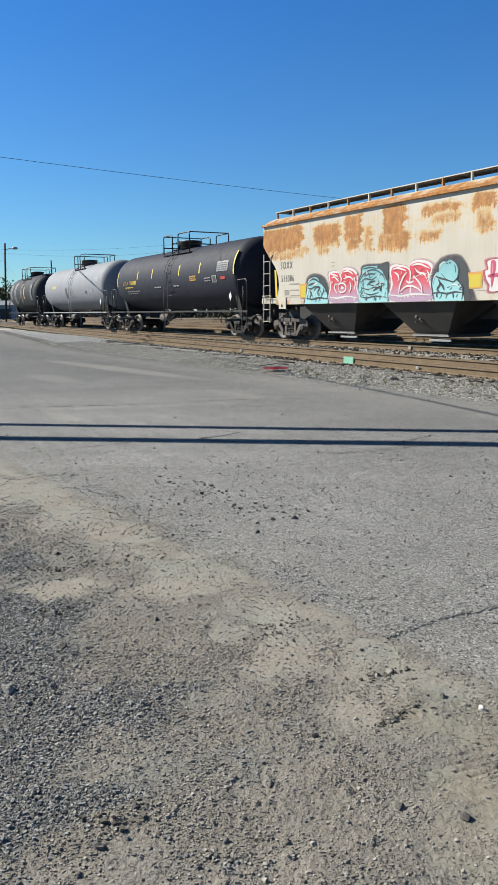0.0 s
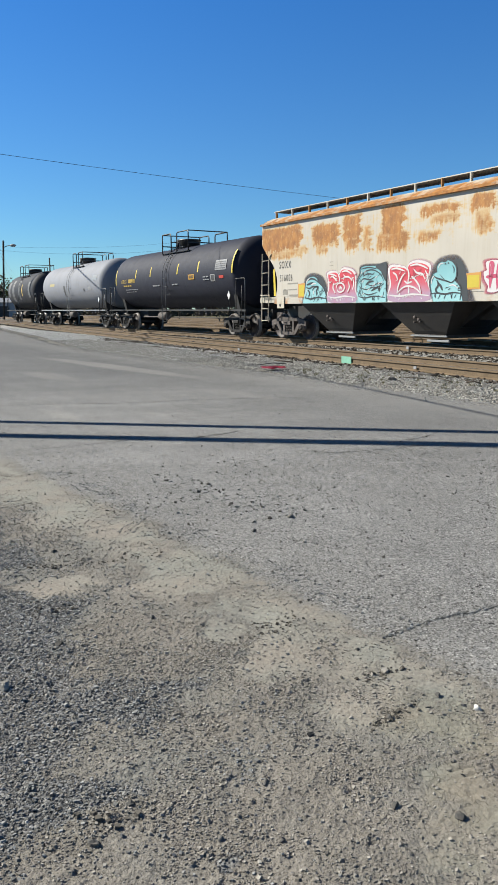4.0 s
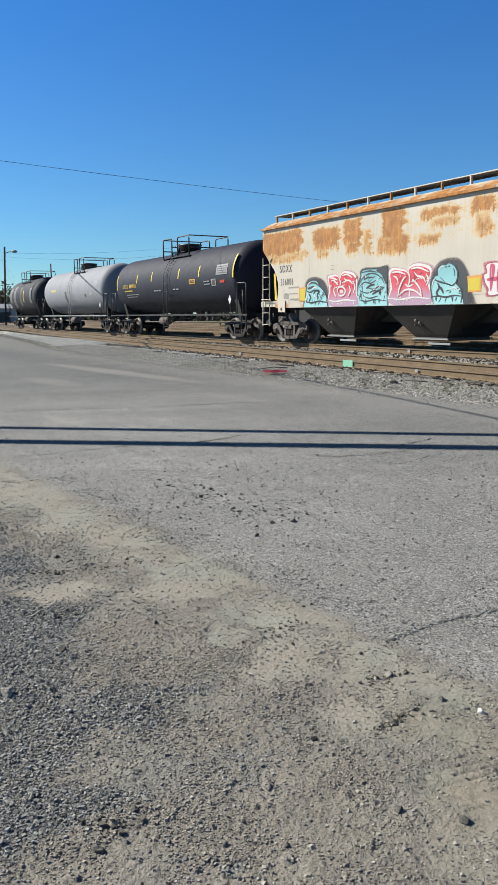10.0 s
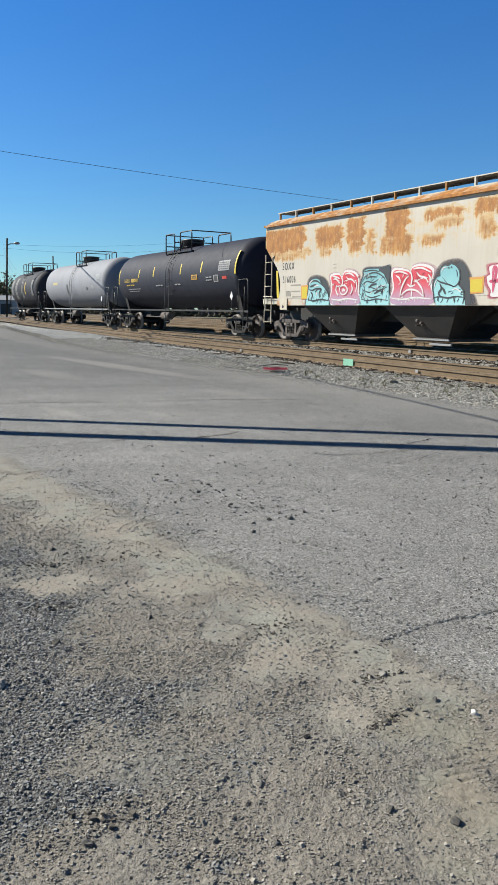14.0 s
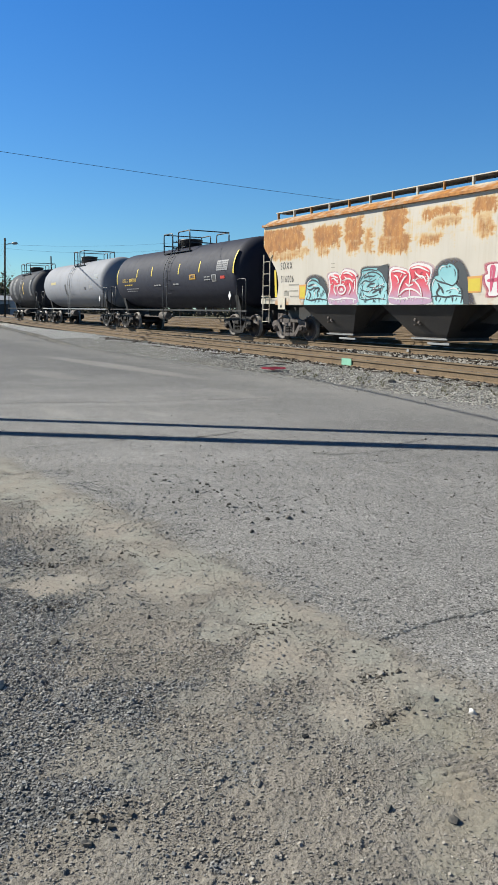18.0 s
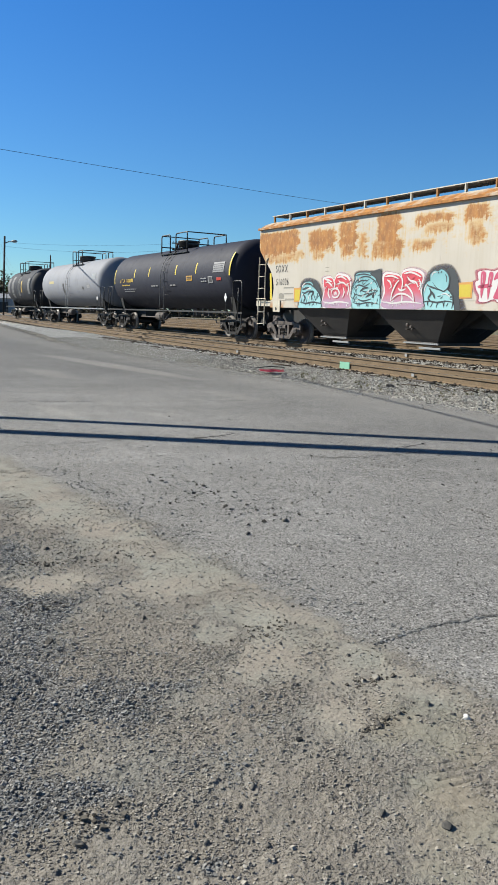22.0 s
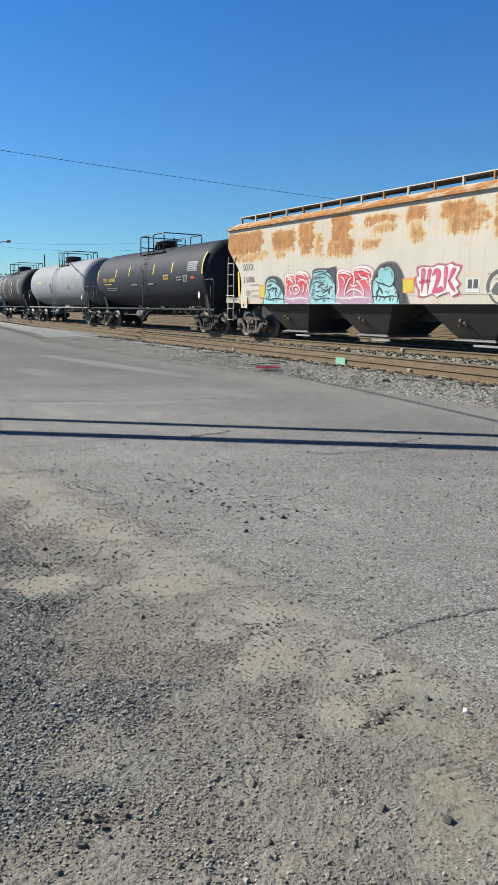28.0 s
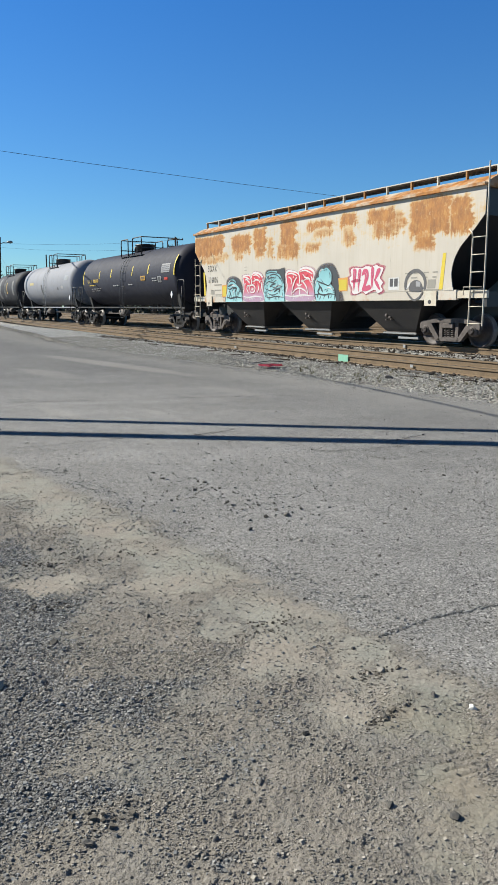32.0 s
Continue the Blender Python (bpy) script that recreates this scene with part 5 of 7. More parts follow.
        box(bm, (min(e * (L + 0.02), e * (L + 0.16)), -1.5, 1.12), (max(e * (L + 0.02), e * (L + 0.16)), 1.5, 1.5))
        bmesh.ops.recalc_face_normals(bm, faces=bm.faces[:])
        part("end_sheet", bm, BLACK, car, "black end slope sheet and posts")
        for sg in (1, -1):
            y = 1.60 * sg
            at_end = L - 0.17 if e > 0 else L
            bm = bmesh.new()
            bar(bm, (e * (at_end + 0.14), y, 0.62), (e * (at_end + 0.10), y, 4.70 if e < 0 else 3.15), 0.02, 0.042)
            bar(bm, (e * (at_end - 0.34), y, 0.62), (e * (at_end - 0.34), y, 2.86), 0.02, 0.04)
            sweep(bm, [(e * (at_end - 0.34), y, 2.86), (e * (at_end - 0.37), y, 3.0), (e * (at_end - 0.48), y - 0.02 * sg, 3.10)], 0.022, 6)
            lad = part("ladder", bm, CREAM_PLAIN, car, "cream steel side ladder")
            for z in np.arange(0.68, 2.9, 0.44):
                bm = bmesh.new()
                sweep(bm, [(e * (at_end + 0.13), y, z), (e * (at_end - 0.34), y, z)], 0.014, 6)
                part("rung", bm, CREAM_PLAIN, lad)
            bm = bmesh.new()
            sweep(bm, [(e * (at_end + 0.12), y + 0.07 * sg, 1.62), (e * (at_end - 0.5), y + 0.07 * sg, 1.62), (e * (at_end - 0.5), y + 0.07 * sg, 1.42)], 0.014, 6)
            part("grab_iron", bm, CREAM_PLAIN, car)
        coupler(car, e * (L + 0.12), e)
    bm = bmesh.new()
    spun(bm, [(-8.60, 0.30), (-8.57, 0.30)], 20, (0, -0.9, 2.2), "x")
    bmesh.ops.recalc_face_normals(bm, faces=bm.faces[:])
    part("brake_wheel", bm, BLACK, car, "black hand brake wheel")
    # bays with their outlet gates
    for xb in (3.85, -0.40, -4.65):
        bm = bmesh.new()
        top = [bm.verts.new((xb + a * 1.54, b * 1.50, 1.31)) for a, b in ((-1, -1), (1, -1), (1, 1), (-1, 1))]
        mid = [bm.verts.new((xb + a * 0.74, b * 0.94, 0.46)) for a, b in ((-1, -1), (1, -1), (1, 1), (-1, 1))]
        low = [bm.verts.new((xb + a * 0.64, b * 0.86, 0.36)) for a, b in ((-1, -1), (1, -1), (1, 1), (-1, 1))]
        for a, b in ((top, mid), (mid, low)):
            for i in range(4):
                bm.faces.new((a[i], a[(i + 1) % 4], b[(i + 1) % 4], b[i]))
        bm.faces.new(low)
        bm.faces.new(top)
        bmesh.ops.recalc_face_normals(bm, faces=bm.faces[:])
        bay = part("hopper_bay", bm, BAY, car, "dark grey tapered discharge bay")
        # recessed black plate fills the gap between bays, for the slopes' shade
        bm = bmesh.new()
        plate(bm, [(xb + a, -0.55, z) for a, z in ((-2.12, 1.30), (-0.72, 0.50), (0.72, 0.50), (2.12, 1.30))], (0, 1.10, 0))
        bmesh.ops.recalc_face_normals(bm, faces=bm.faces[:])
        part("slope_sheet", bm, BLACK, bay, "black plate standing in for the shaded slope sheets between the bays")
        bm = bmesh.new()
        box(bm, (xb - 0.66, -0.90, 0.27), (xb + 0.66, 0.90, 0.362))
        bmesh.ops.bevel(bm, geom=bm.edges[:], offset=0.012, segments=1, affect="EDGES")
        part("outlet_gate", bm, IRON, bay, "steel outlet gate")
        for sg in (1, -1):
            bm = bmesh.new()
            box(bm, (xb - 0.74, 0.92 * sg - 0.015, 0.30), (xb + 0.74, 0.92 * sg + 0.025, 0.335))
            for k in range(18):
                box(bm, (xb - 0.70 + 0.08 * k, 0.92 * sg - 0.012, 0.335), (xb - 0.665 + 0.08 * k, 0.92 * sg + 0.022, 0.352))
            part("gate_rail", bm, LAMP_GREY, bay, "grey worn gate rail with teeth")
            bm = bmesh.new()
            box(bm, (xb - 0.78, 0.86 * sg - 0.03, 0.15), (xb + 0.10, 0.86 * sg + 0.03, 0.215))
            bmesh.ops.bevel(bm, geom=bm.edges[:], offset=0.008, segments=1, affect="EDGES")
            part("outlet_pan", bm, LAMP_GREY, bay, "grey steel edge of the outlet pan")
            bm = bmesh.new()
            spun(bm, [(1.10 * sg, 0.06), (1.235 * sg, 0.055), (1.25 * sg, 0.03)], 10, (xb + 0.30, 0, 0.86), "y")
            spun(bm, [(1.10 * sg, 0.04), (1.225 * sg, 0.04)], 10, (xb + 0.16, 0, 0.80), "y")
            for dx, dz in ((0.36, 0.14), (0.20, 0.16), (0.06, 0.10), (0.10, -0.10), (0.34, -0.12)):
                spun(bm, [(1.10 * sg, 0.022), (1.24 * sg, 0.022)], 6, (xb + dx - 0.02, 0, 0.84 + dz), "y")
            part("vibrator_bracket", bm, IRON, bay, "steel bracket with bolts")
    bm = bmesh.new()
    box(bm, (-7.0, -0.28, 0.80), (7.0, 0.28, 1.30))
    part("centre_sill", bm, BLACK, car)
    # stencils and plates on the side that faces the yard
    lettering("SOXX", 0.36, 6.66, SIDE_Y + 0.004, 2.56, INK, car, 0.66)
    lettering("516006", 0.34, 6.62, SIDE_Y + 0.004, 2.10, INK, car, 0.62)
    bars = [(6.1, 5.45, 1.98, 0.05), (6.35, 6.2, 1.77, 0.04), (6.05, 5.5, 1.77, 0.04), (6.0, 5.3, 1.58, 0.04), (-5.5, -5.75, 2.04, 0.035), (-5.85, -6.0, 2.04, 0.035), (-6.25, -6.45, 2.04, 0.035),
            (-6.6, -6.8, 2.04, 0.035), (-5.75, -6.0, 1.91, 0.035), (-6.3, -6.4, 1.91, 0.035), (-6.6, -6.75, 1.91, 0.035), (-6.1, -6.85, 1.56, 0.04), (3.62, 3.42, 2.50, 0.02), (3.62, 3.42, 2.62, 0.02)]
    for x0, x1, z, h in bars:
        decal("faded_line", [(x0, z), (x0, z + h), (x1, z + h), (x1, z)], 1, GREYINK, car)
    for x0, x1, z0, z1, mt, lb in ((6.40, 6.10, 1.62, 1.80, GREYINK, "faded stencil box"), (-4.80, -5.26, 1.60, 1.96, PLATE_WHITE, "white label plate"), (-6.42, -6.72, 1.62, 1.86, GREYINK, "grey stencil patch"), (-6.30, -6.48, 1.42, 1.54, RED, "small red plate")):
        decal("decal", [(x0, z0), (x0, z1), (x1, z1), (x1, z0)], 1, mt, car, lb)
    for k in range(2):
        decal("decal", [(-4.86 - 0.19 * k, 1.70), (-4.86 - 0.19 * k, 1.93), (-5.0 - 0.2 * k, 1.93), (-5.0 - 0.2 * k, 1.70)], 2, DARKINK, car)
    for e in (1, -1):
        decal("reflector", [(e * 6.86, 1.58), (e * 6.96, 2.55), (e * 7.08, 2.55), (e * 7.0, 1.58)], 1, YELLOW, car, "yellow reflective stripe")
    graffiti(car)
    return car


# ---- tank cars ----
def build_tank(label, half, spacing, radius, top, shell, plan, placard, deck):
    car = tagged(new("tank_car"), label, "rail car", "cars of the freight train")
    zc = top - radius
    bm = bmesh.new()
    head = [(half - 0.75 * (1 - math.cos(a)), radius * math.sin(a)) for a in np.linspace(0.02, math.pi / 2, 12)]
    rings = [half - 0.75 - k * (half - 0.75) * 2 / 6 for k in range(7)]
    prof = [(u, r) for u, r in head] + [(u, radius) for u in rings[1:-1]] + [(-u, r) for u, r in head[::-1]]
    spun(bm, prof, 56, (0, 0, zc), "x")
    part("tank_shell", bm, shell, car, label.split(" rail")[0])

    def arc(name, x0, x1, a0, a1, material, lift=0.005, label="", n=8):
        """A patch that lies on the shell, between two heights on its curve."""
        bm = bmesh.new()
        r = radius + lift
        cols = [[bm.verts.new((x, r * math.cos(a), zc + r * math.sin(a))) for x in (x0, x1)] for a in np.linspace(a0, a1, n)]
        for c0, c1 in zip(cols, cols[1:]):
            f = bm.faces.new((c0[0], c0[1], c1[1], c1[0]))
            f.normal_update()
            if f.normal.dot(Vector((0, math.cos(a0), math.sin(a0)))) < 0:
                f.normal_flip()
        return part(name, bm, material, car, label)

    for n, (x0, x1, a0, a1, mt, nm, lb) in enumerate(plan):
        arc(nm, x0, x1, a0, a1, mt, 0.005 + 0.0004 * n, lb)
    for x in rings[1:-1]:
        bm = bmesh.new()
        n = 56
        r0, r1 = radius + 0.004, radius + 0.0005
        vs = [[bm.verts.new((x + d, r * math.cos(2 * math.pi * k / n), zc + r * math.sin(2 * math.pi * k / n))) for d, r in ((-0.02, r1), (0, r0), (0.02, r1))] for k in range(n)]
        for k in range(n):
            for i in (0, 1):
                bm.faces.new((vs[k][i], vs[k][i + 1], vs[(k + 1) % n][i + 1], vs[(k + 1) % n][i]))
        bmesh.ops.recalc_face_normals(bm, faces=bm.faces[:])
        part("weld_seam", bm, shell, car)
    # saddles, stub sills, side walkway beams, end platforms
    for e in (1, -1):
        bm = bmesh.new()
        x = e * spacing / 2
        plate(bm, [(x - 0.16, y, z) for y, z in ((-1.12, zc - 0.95), (-0.9, 0.86), (0.9, 0.86), (1.12, zc - 0.95), (0.8, zc - radius + 0.25), (0, zc - radius + 0.02), (-0.8, zc - radius + 0.25))], (0.32, 0, 0))
        box(bm, (min(x - 1.6, x + e * 1.3), -0.28, 0.66), (max(x + 1.6, x + e * 1.3), 0.28, 1.12))
        bmesh.ops.recalc_face_normals(bm, faces=bm.faces[:])
        part("saddle", bm, UNDER, car, "black saddle and stub sill")
        bm = bmesh.new()
        xe = e * (half + 0.15)
        box(bm, (min(xe, xe + e * 0.35), -1.45, 1.02), (max(xe, xe + e * 0.35), 1.45, 1.10))
        part("end_platform", bm, UNDER, car, "black end platform")
        for sg in (1, -1):
            bm = bmesh.new()
            y = 1.42 * sg
            x0, x1 = e * (half + 0.40), e * (half - 0.35)
            sweep(bm, [(x0, y, 1.08), (x0, y, 2.25), (x0 - e * 0.08, y, 2.33), (x1, y, 2.33), (x1, y, 1.08)], 0.022, 6)
            sweep(bm, [(x0 - e * 0.28, y, 1.08), (x0 - e * 0.28, y, 2.05)], 0.022, 6)
            part("end_handrail", bm, BLACK, car, "black bent end handrail")
            bm = bmesh.new()
            for xs in (x0, x0 - e * 0.38):
                bar(bm, (xs, y, 0.45), (xs, y, 1.05), 0.02, 0.05)
            for z in (0.46, 0.75):
                bar(bm, (x0, y, z), (x0 - e * 0.38, y, z), 0.05, 0.02)
            part("sill_step", bm, BLACK, car, "black sill step")
        coupler(car, e * (half + 0.45), e)
    for sg in (1, -1):
        bm = bmesh.new()
        bar(bm, (-half - 0.1, 1.42 * sg, 1.07), (half + 0.1, 1.42 * sg, 1.07), 0.05, 0.07)
        part("side_beam", bm, LAMP_GREY if shell is TANK_GREY else UNDER, car, "thin steel side beam")
        # ladder that follows the shell up to the platform
        bm = bmesh.new()
        xl = -0.25
        for dx in (-0.23, 0.23):
            pts = [(xl + dx, 1.56 * sg, 0.50), (xl + dx, 1.60 * sg, 1.6)] + [(xl + dx, (radius + 0.10) * math.cos(a) * sg, zc + (radius + 0.10) * math.sin(a)) for a in np.linspace(-0.1, 1.25, 9)]
            sweep(bm, pts, 0, flat_to=(0.03, 0.02))
        for sgn in (1, -1):
            sweep(bm, [(xl - 0.23 * sgn, 1.58 * sg, 0.55), (xl - 0.75 * sgn, 1.42 * sg, 1.0)], 0.016, 5)
        lad = part("ladder", bm, BLACK if shell is not TANK_GREY else LAMP_GREY, car, "curved steel side ladder")
        for k, q in enumerate([(1.575, z) for z in (0.52, 0.84, 1.16)] + [((radius + 0.10) * math.cos(a), zc + (radius + 0.10) * math.sin(a)) for a in np.linspace(-0.55, 1.2, 8)]):
            bm = bmesh.new()
            sweep(bm, [(xl - 0.23, q[0] * sg, q[1]), (xl + 0.23, q[0] * sg, q[1])], 0.010, 5)
            part("rung", bm, BLACK, lad)
    # platform with rails round the valve housing
    px0, px1, py = *deck, 1.03
    bm = bmesh.new()
    zt = top - 0.30
    for sg in (1, -1):
        for y in np.linspace(0.80, py, 4):
            bar(bm, (px0, y * sg, zt), (px1, y * sg, zt), 0.05, 0.03)
    for x in (px0, px1):
        bar(bm, (x, -py, zt + 0.36), (x, py, zt + 0.36), 0.05, 0.05)
        for sg in (1, -1):
            bar(bm, (x, py * sg, zt), (x, 0.92 * sg, zc + radius * 0.70), 0.05, 0.05)
    part("platform", bm, BLACK, car, "black slatted top platform")
    hz = top + 0.60
    for sg in (1, -1):
        for a, b in ((px1, px0 + (px1 - px0) * 0.65), (px0 + (px1 - px0) * 0.43, px0)):
            bm = bmesh.new()
            y = py * sg
            d = 0.12 * (1 if b > a else -1)
            sweep(bm, [(a, y, zt), (a, y, hz - 0.12), (a + d * 0.3, y, hz - 0.03), (a + d, y, hz), (b - d, y, hz), (b - d * 0.3, y, hz - 0.03), (b, y, hz - 0.12), (b, y, zt)], 0.030, 6)
            part("platform_rail", bm, BLACK, car, "black pipe handrail")
    for x in (px0, px1):
        bm = bmesh.new()
        sweep(bm, [(x, -py, zt), (x, -py, hz), (x, py, hz), (x, py, zt)], 0.030, 6)
        part("platform_rail", bm, BLACK, car, "black pipe handrail")
    bm = bmesh.new()
    spun(bm, [(top - 0.05, 0.52), (top + 0.28, 0.52), (top + 0.30, 0.56), (top + 0.36, 0.55), (top + 0.39, 0.3), (top + 0.40, 0.02)], 24, (0.1, 0, 0), "z")
    dome = part("valve_housing", bm, BLACK, car, "black round valve housing")
    bm = bmesh.new()
    for y in (-0.3, 0.25):
        sweep(bm, [(0.95, y, top - 0.02), (0.95, y, top + 0.30)], 0.06, 8)
        sweep(bm, [(0.80, y, top + 0.26), (1.1, y, top + 0.26)], 0.03, 6)
    part("valve", bm, BLACK, car, "black steel valves")
    # brake gear under the belly
    bm = bmesh.new()
    spun(bm, [(-0.55, 0.16), (-0.5, 0.2), (0.35, 0.2), (0.4, 0.12)], 14, (2.2, 0.55, 0.78), "x")
    sweep(bm, [(-spacing / 2 + 1, 0.3, 0.72), (spacing / 2 - 1, 0.3, 0.72)], 0.03, 6)
    part("brake_cylinder", bm, IRON, car, "brake cylinder and rod")
    bm = bmesh.new()
    spun(bm, [(zc - radius - 0.42, 0.16), (zc - radius - 0.1, 0.16), (zc - radius + 0.05, 0.3)], 14, (-0.9, 0, 0), "z")
    for x in (-2.4, -1.7, -3.0):
        box(bm, (x - 0.06, 0.2, zc - radius - 0.30), (x + 0.06, 0.4, zc - radius + 0.12))
    part("outlet_valve", bm, IRON, car, "bottom outlet valve")
    if placard:
        for sg in (1,):
            bm = bmesh.new()
            x, z = placard
            plate(bm, [(x - 0.12, 1.50, z), (x, 1.50, z + 0.18), (x + 0.12, 1.50, z), (x, 1.50, z - 0.18)], (0, 0.02, 0))
            bmesh.ops.recalc_face_normals(bm, faces=bm.faces[:])
            pl = part("placard", bm, WHITE, car, "white diamond placard")
            bm = bmesh.new()
            bar(bm, (x, 1.48, 1.05), (x, 1.48, z), 0.02, 0.03)
            part("placard_post", bm, BLACK, pl)
    return car


def bars_plan(x0, x1, a, h, n, mat_, name, gap=0.18):
    """A line of unreadable lettering: n short bars."""
    w = (x1 - x0) / n
    return [(x0 + k * w, x0 + k * w + w * (1 - gap), a, a + h, mat_, name, "") for k in range(n)]


black_plan = [(x - 0.05, x + 0.05, a0, a1, YELLOW, "reflector", "yellow reflective stripe") for x, a0, a1 in
              ((6.75, -0.14, 0.42), (3.75, 0.05, 0.35), (1.75, 0.05, 0.38), (-1.55, 0.05, 0.38), (-3.75, 0.05, 0.38), (-6.95, -0.06, 0.62))]
black_plan += bars_plan(4.85, 3.85, -0.10, 0.13, 6, LETTER_YELLOW, "lettering_bar", 0.42)
black_plan += bars_plan(5.6, 4.4, -0.22, 0.04, 4, LETTER_YELLOW, "lettering_bar")
black_plan += bars_plan(5.4, 3.6, -0.36, 0.03, 6, PALE, "lettering_bar")
black_plan += bars_plan(5.4, 3.9, -0.44, 0.025, 5, PALE, "lettering_bar")
black_plan += [(-5.45, -6.45, 0.05, 0.34, PANEL, "label_panel", "grey data panel"), (-2.78, -3.40, -0.15, 0.0, ORANGE, "label_plate", "orange warning plate"),
               (-5.00, -5.42, -0.25, -0.05, PALE, "label_plate", "white-edged dark plate"), (-5.06, -5.36, -0.23, -0.07, DARKINK, "label_plate", ""),
               (-5.80, -6.20, -0.18, -0.10, RED, "label_plate", "red plate")]
for q in (0.09, 0.15, 0.21, 0.27):
    black_plan += [(x0, x1, a0, a1, m_, n_, "") for x0, x1, a0, a1, m_, n_, l_ in bars_plan(-5.5, -6.4, q, 0.022, 5, DARKINK, "data_line")]
black_plan += bars_plan(-2.86, -3.34, -0.11, 0.03, 3, DARKINK, "data_line") + bars_plan(-2.86, -3.34, -0.06, 0.03, 4, DARKINK, "data_line")
black_plan += bars_plan(-4.3, -4.9, -0.20, 0.03, 3, PALE, "lettering_bar") + bars_plan(-4.3, -4.9, -0.12, 0.03, 2, PALE, "lettering_bar")
black_plan += bars_plan(0.6, 1.5, -0.28, 0.04, 3, PALE, "lettering_bar") + bars_plan(-0.9, -1.6, -0.28, 0.04, 2, PALE, "lettering_bar")
black_plan = [(x0, x1, a0, a1, m_, n_, l_) if n_ != "label_plate" or l_ else (x0, x1, a0, a1, m_, n_, "dark inner plate") for x0, x1, a0, a1, m_, n_, l_ in black_plan]
grey_plan = [(4.6, 3.4, 0.02, 0.14, FADED_YELLOW, "lettering_bar", "faded yellow lettering"), (-5.4, -6.2, 0.1, 0.32, LAMP_GREY, "label_panel", "pale data panel"),
             (-4.4, -5.0, -0.25, -0.12, PALE, "lettering_bar", ""), (1.1, 0.75, -0.5, 0.0, DARKINK, "stain_plate", "dark stain"), (-3.4, -3.7, -0.3, -0.18, DARKINK, "label_plate", "dark plate")]
old_plan = [(5.0, 4.1, -0.3, 0.6, WORN_BAND, "worn_streak", "pale worn streak"), (3.2, 2.3, -0.6, 0.7, WORN_BAND, "worn_streak", "pale worn streak"), (-1.0, -1.25, -0.3, 0.35, LETTER_YELLOW, "worn_streak", "faded yellow streak"),
            (-3.6, -4.3, -0.4, 0.45, WORN_BAND, "worn_streak", "pale worn streak"), (0.5, -0.3, -0.5, 0.6, WORN_BAND, "worn_streak", "pale worn streak")]

CARS = [  # car, the s of its middle at the start, its truck spacing
    (build_hopper(), -6.8, 13.6),
    (build_tank("glossy black tank rail car with yellow reflective stripes", 7.55, 13.2, 1.47, 4.13, TANK_BLACK, black_plan, (-6.75, 1.68), (-1.9, 1.1)), 10.5, 13.2),
    (build_tank("pale grey tank rail car with a stained shell", 7.35, 12.8, 1.50, 4.20, TANK_GREY, grey_plan, (-6.6, 1.7), (-2.1, 0.1)), 26.85, 12.8),
    (build_tank("worn black tank rail car streaked with white", 5.95, 9.8, 1.50, 4.18, TANK_OLD, old_plan, None, (-2.2, 1.4)), 42.5, 9.8),
]
lettering("UTLX", 0.27, 5.85, 1.485, 4.13 - 1.47 - 0.15, LETTER_YELLOW, CARS[1][0], 0.95, "faded yellow stencilled letters")
WHEELS = []
for car, s_mid, spacing in CARS:
    for e in (1, -1):
        truck, sets = build_truck(car, e * spacing / 2, IRON if s_mid < 0 else DARK_IRON)
        WHEELS += sets


# ---- loose stones ----
def scatter(count, x0, x1, y0, y1, keep, seed):
    r_ = np.random.default_rng(seed)
    x, y = r_.uniform(x0, x1, count), r_.uniform(y0, y1, count)
    k = abs(x) < 0.36 * y + 0.35
    x, y = x[k], y[k]
    k = keep(x, y) > r_.uniform(0, 1, len(x))
    return np.stack([x[k], y[k], level(x[k], y[k])], -1)


def lift(p):
    """Follow the bumps of the ground."""
    return np.column_stack([p[:, 0], p[:, 1], height(p[:, 0], p[:, 1])])


def on_gravel(x, y):
    return covers(x, y)[2] * np.clip(0.75 + 0.5 * layered(x, y, 4, 300, 2), 0.1, 1)


def on_soil(x, y):
    dirt, silt, gravel, mud = covers(x, y)
    return dirt * np.clip(1 - 0.93 * silt, 0, 1) * (1 - 0.6 * gravel) * np.clip(0.50 + 0.7 * layered(x, y, 6, 310, 3), 0.12, 1)


def on_asphalt(x, y):
    e = dirt_line(x, y)
    return (1 - covers(x, y)[0]) * (e > 8.5) * np.clip(0.24 + 0.16 * layered(x, y, 1.6, 320, 3), 0.03, 1) * np.clip((9.0 - y) / 2.5, 0.07, 1)


def on_verge(x, y):
    """The crumbling rim of the asphalt."""
    e = dirt_line(x, y)
    return np.clip(1.1 - abs(e - 13.93) / 0.13, 0, 1) * np.clip(0.30 + 0.9 * layered(x, y, 4, 330, 3), 0, 1)


rng = np.random.default_rng(5)
p = lift(scatter(170000, -2.6, 0.2, 1.4, 5.6, on_gravel, 21))
tagged(shards("gravel", p, np.clip(rng.lognormal(-5.10, 0.36, len(p)), 0.003, 0.016), GRIT, None, 31, 0.72, 0.3), "loose dark grey gravel along the yard's edge", "gravel", kind="stuff")
p = lift(scatter(180000, -2.6, 1.5, 1.4, 6.6, on_soil, 22))
tagged(shards("soil_crumbs", p, np.clip(rng.lognormal(-5.38, 0.45, len(p)), 0.002, 0.013), CRUMB, None, 32, 0.8, 0.35), "brown crumbs of dry churned soil", "soil crumbs", kind="stuff")
p = lift(scatter(62000, -0.95, 1.05, 1.4, 3.3, on_soil, 25))
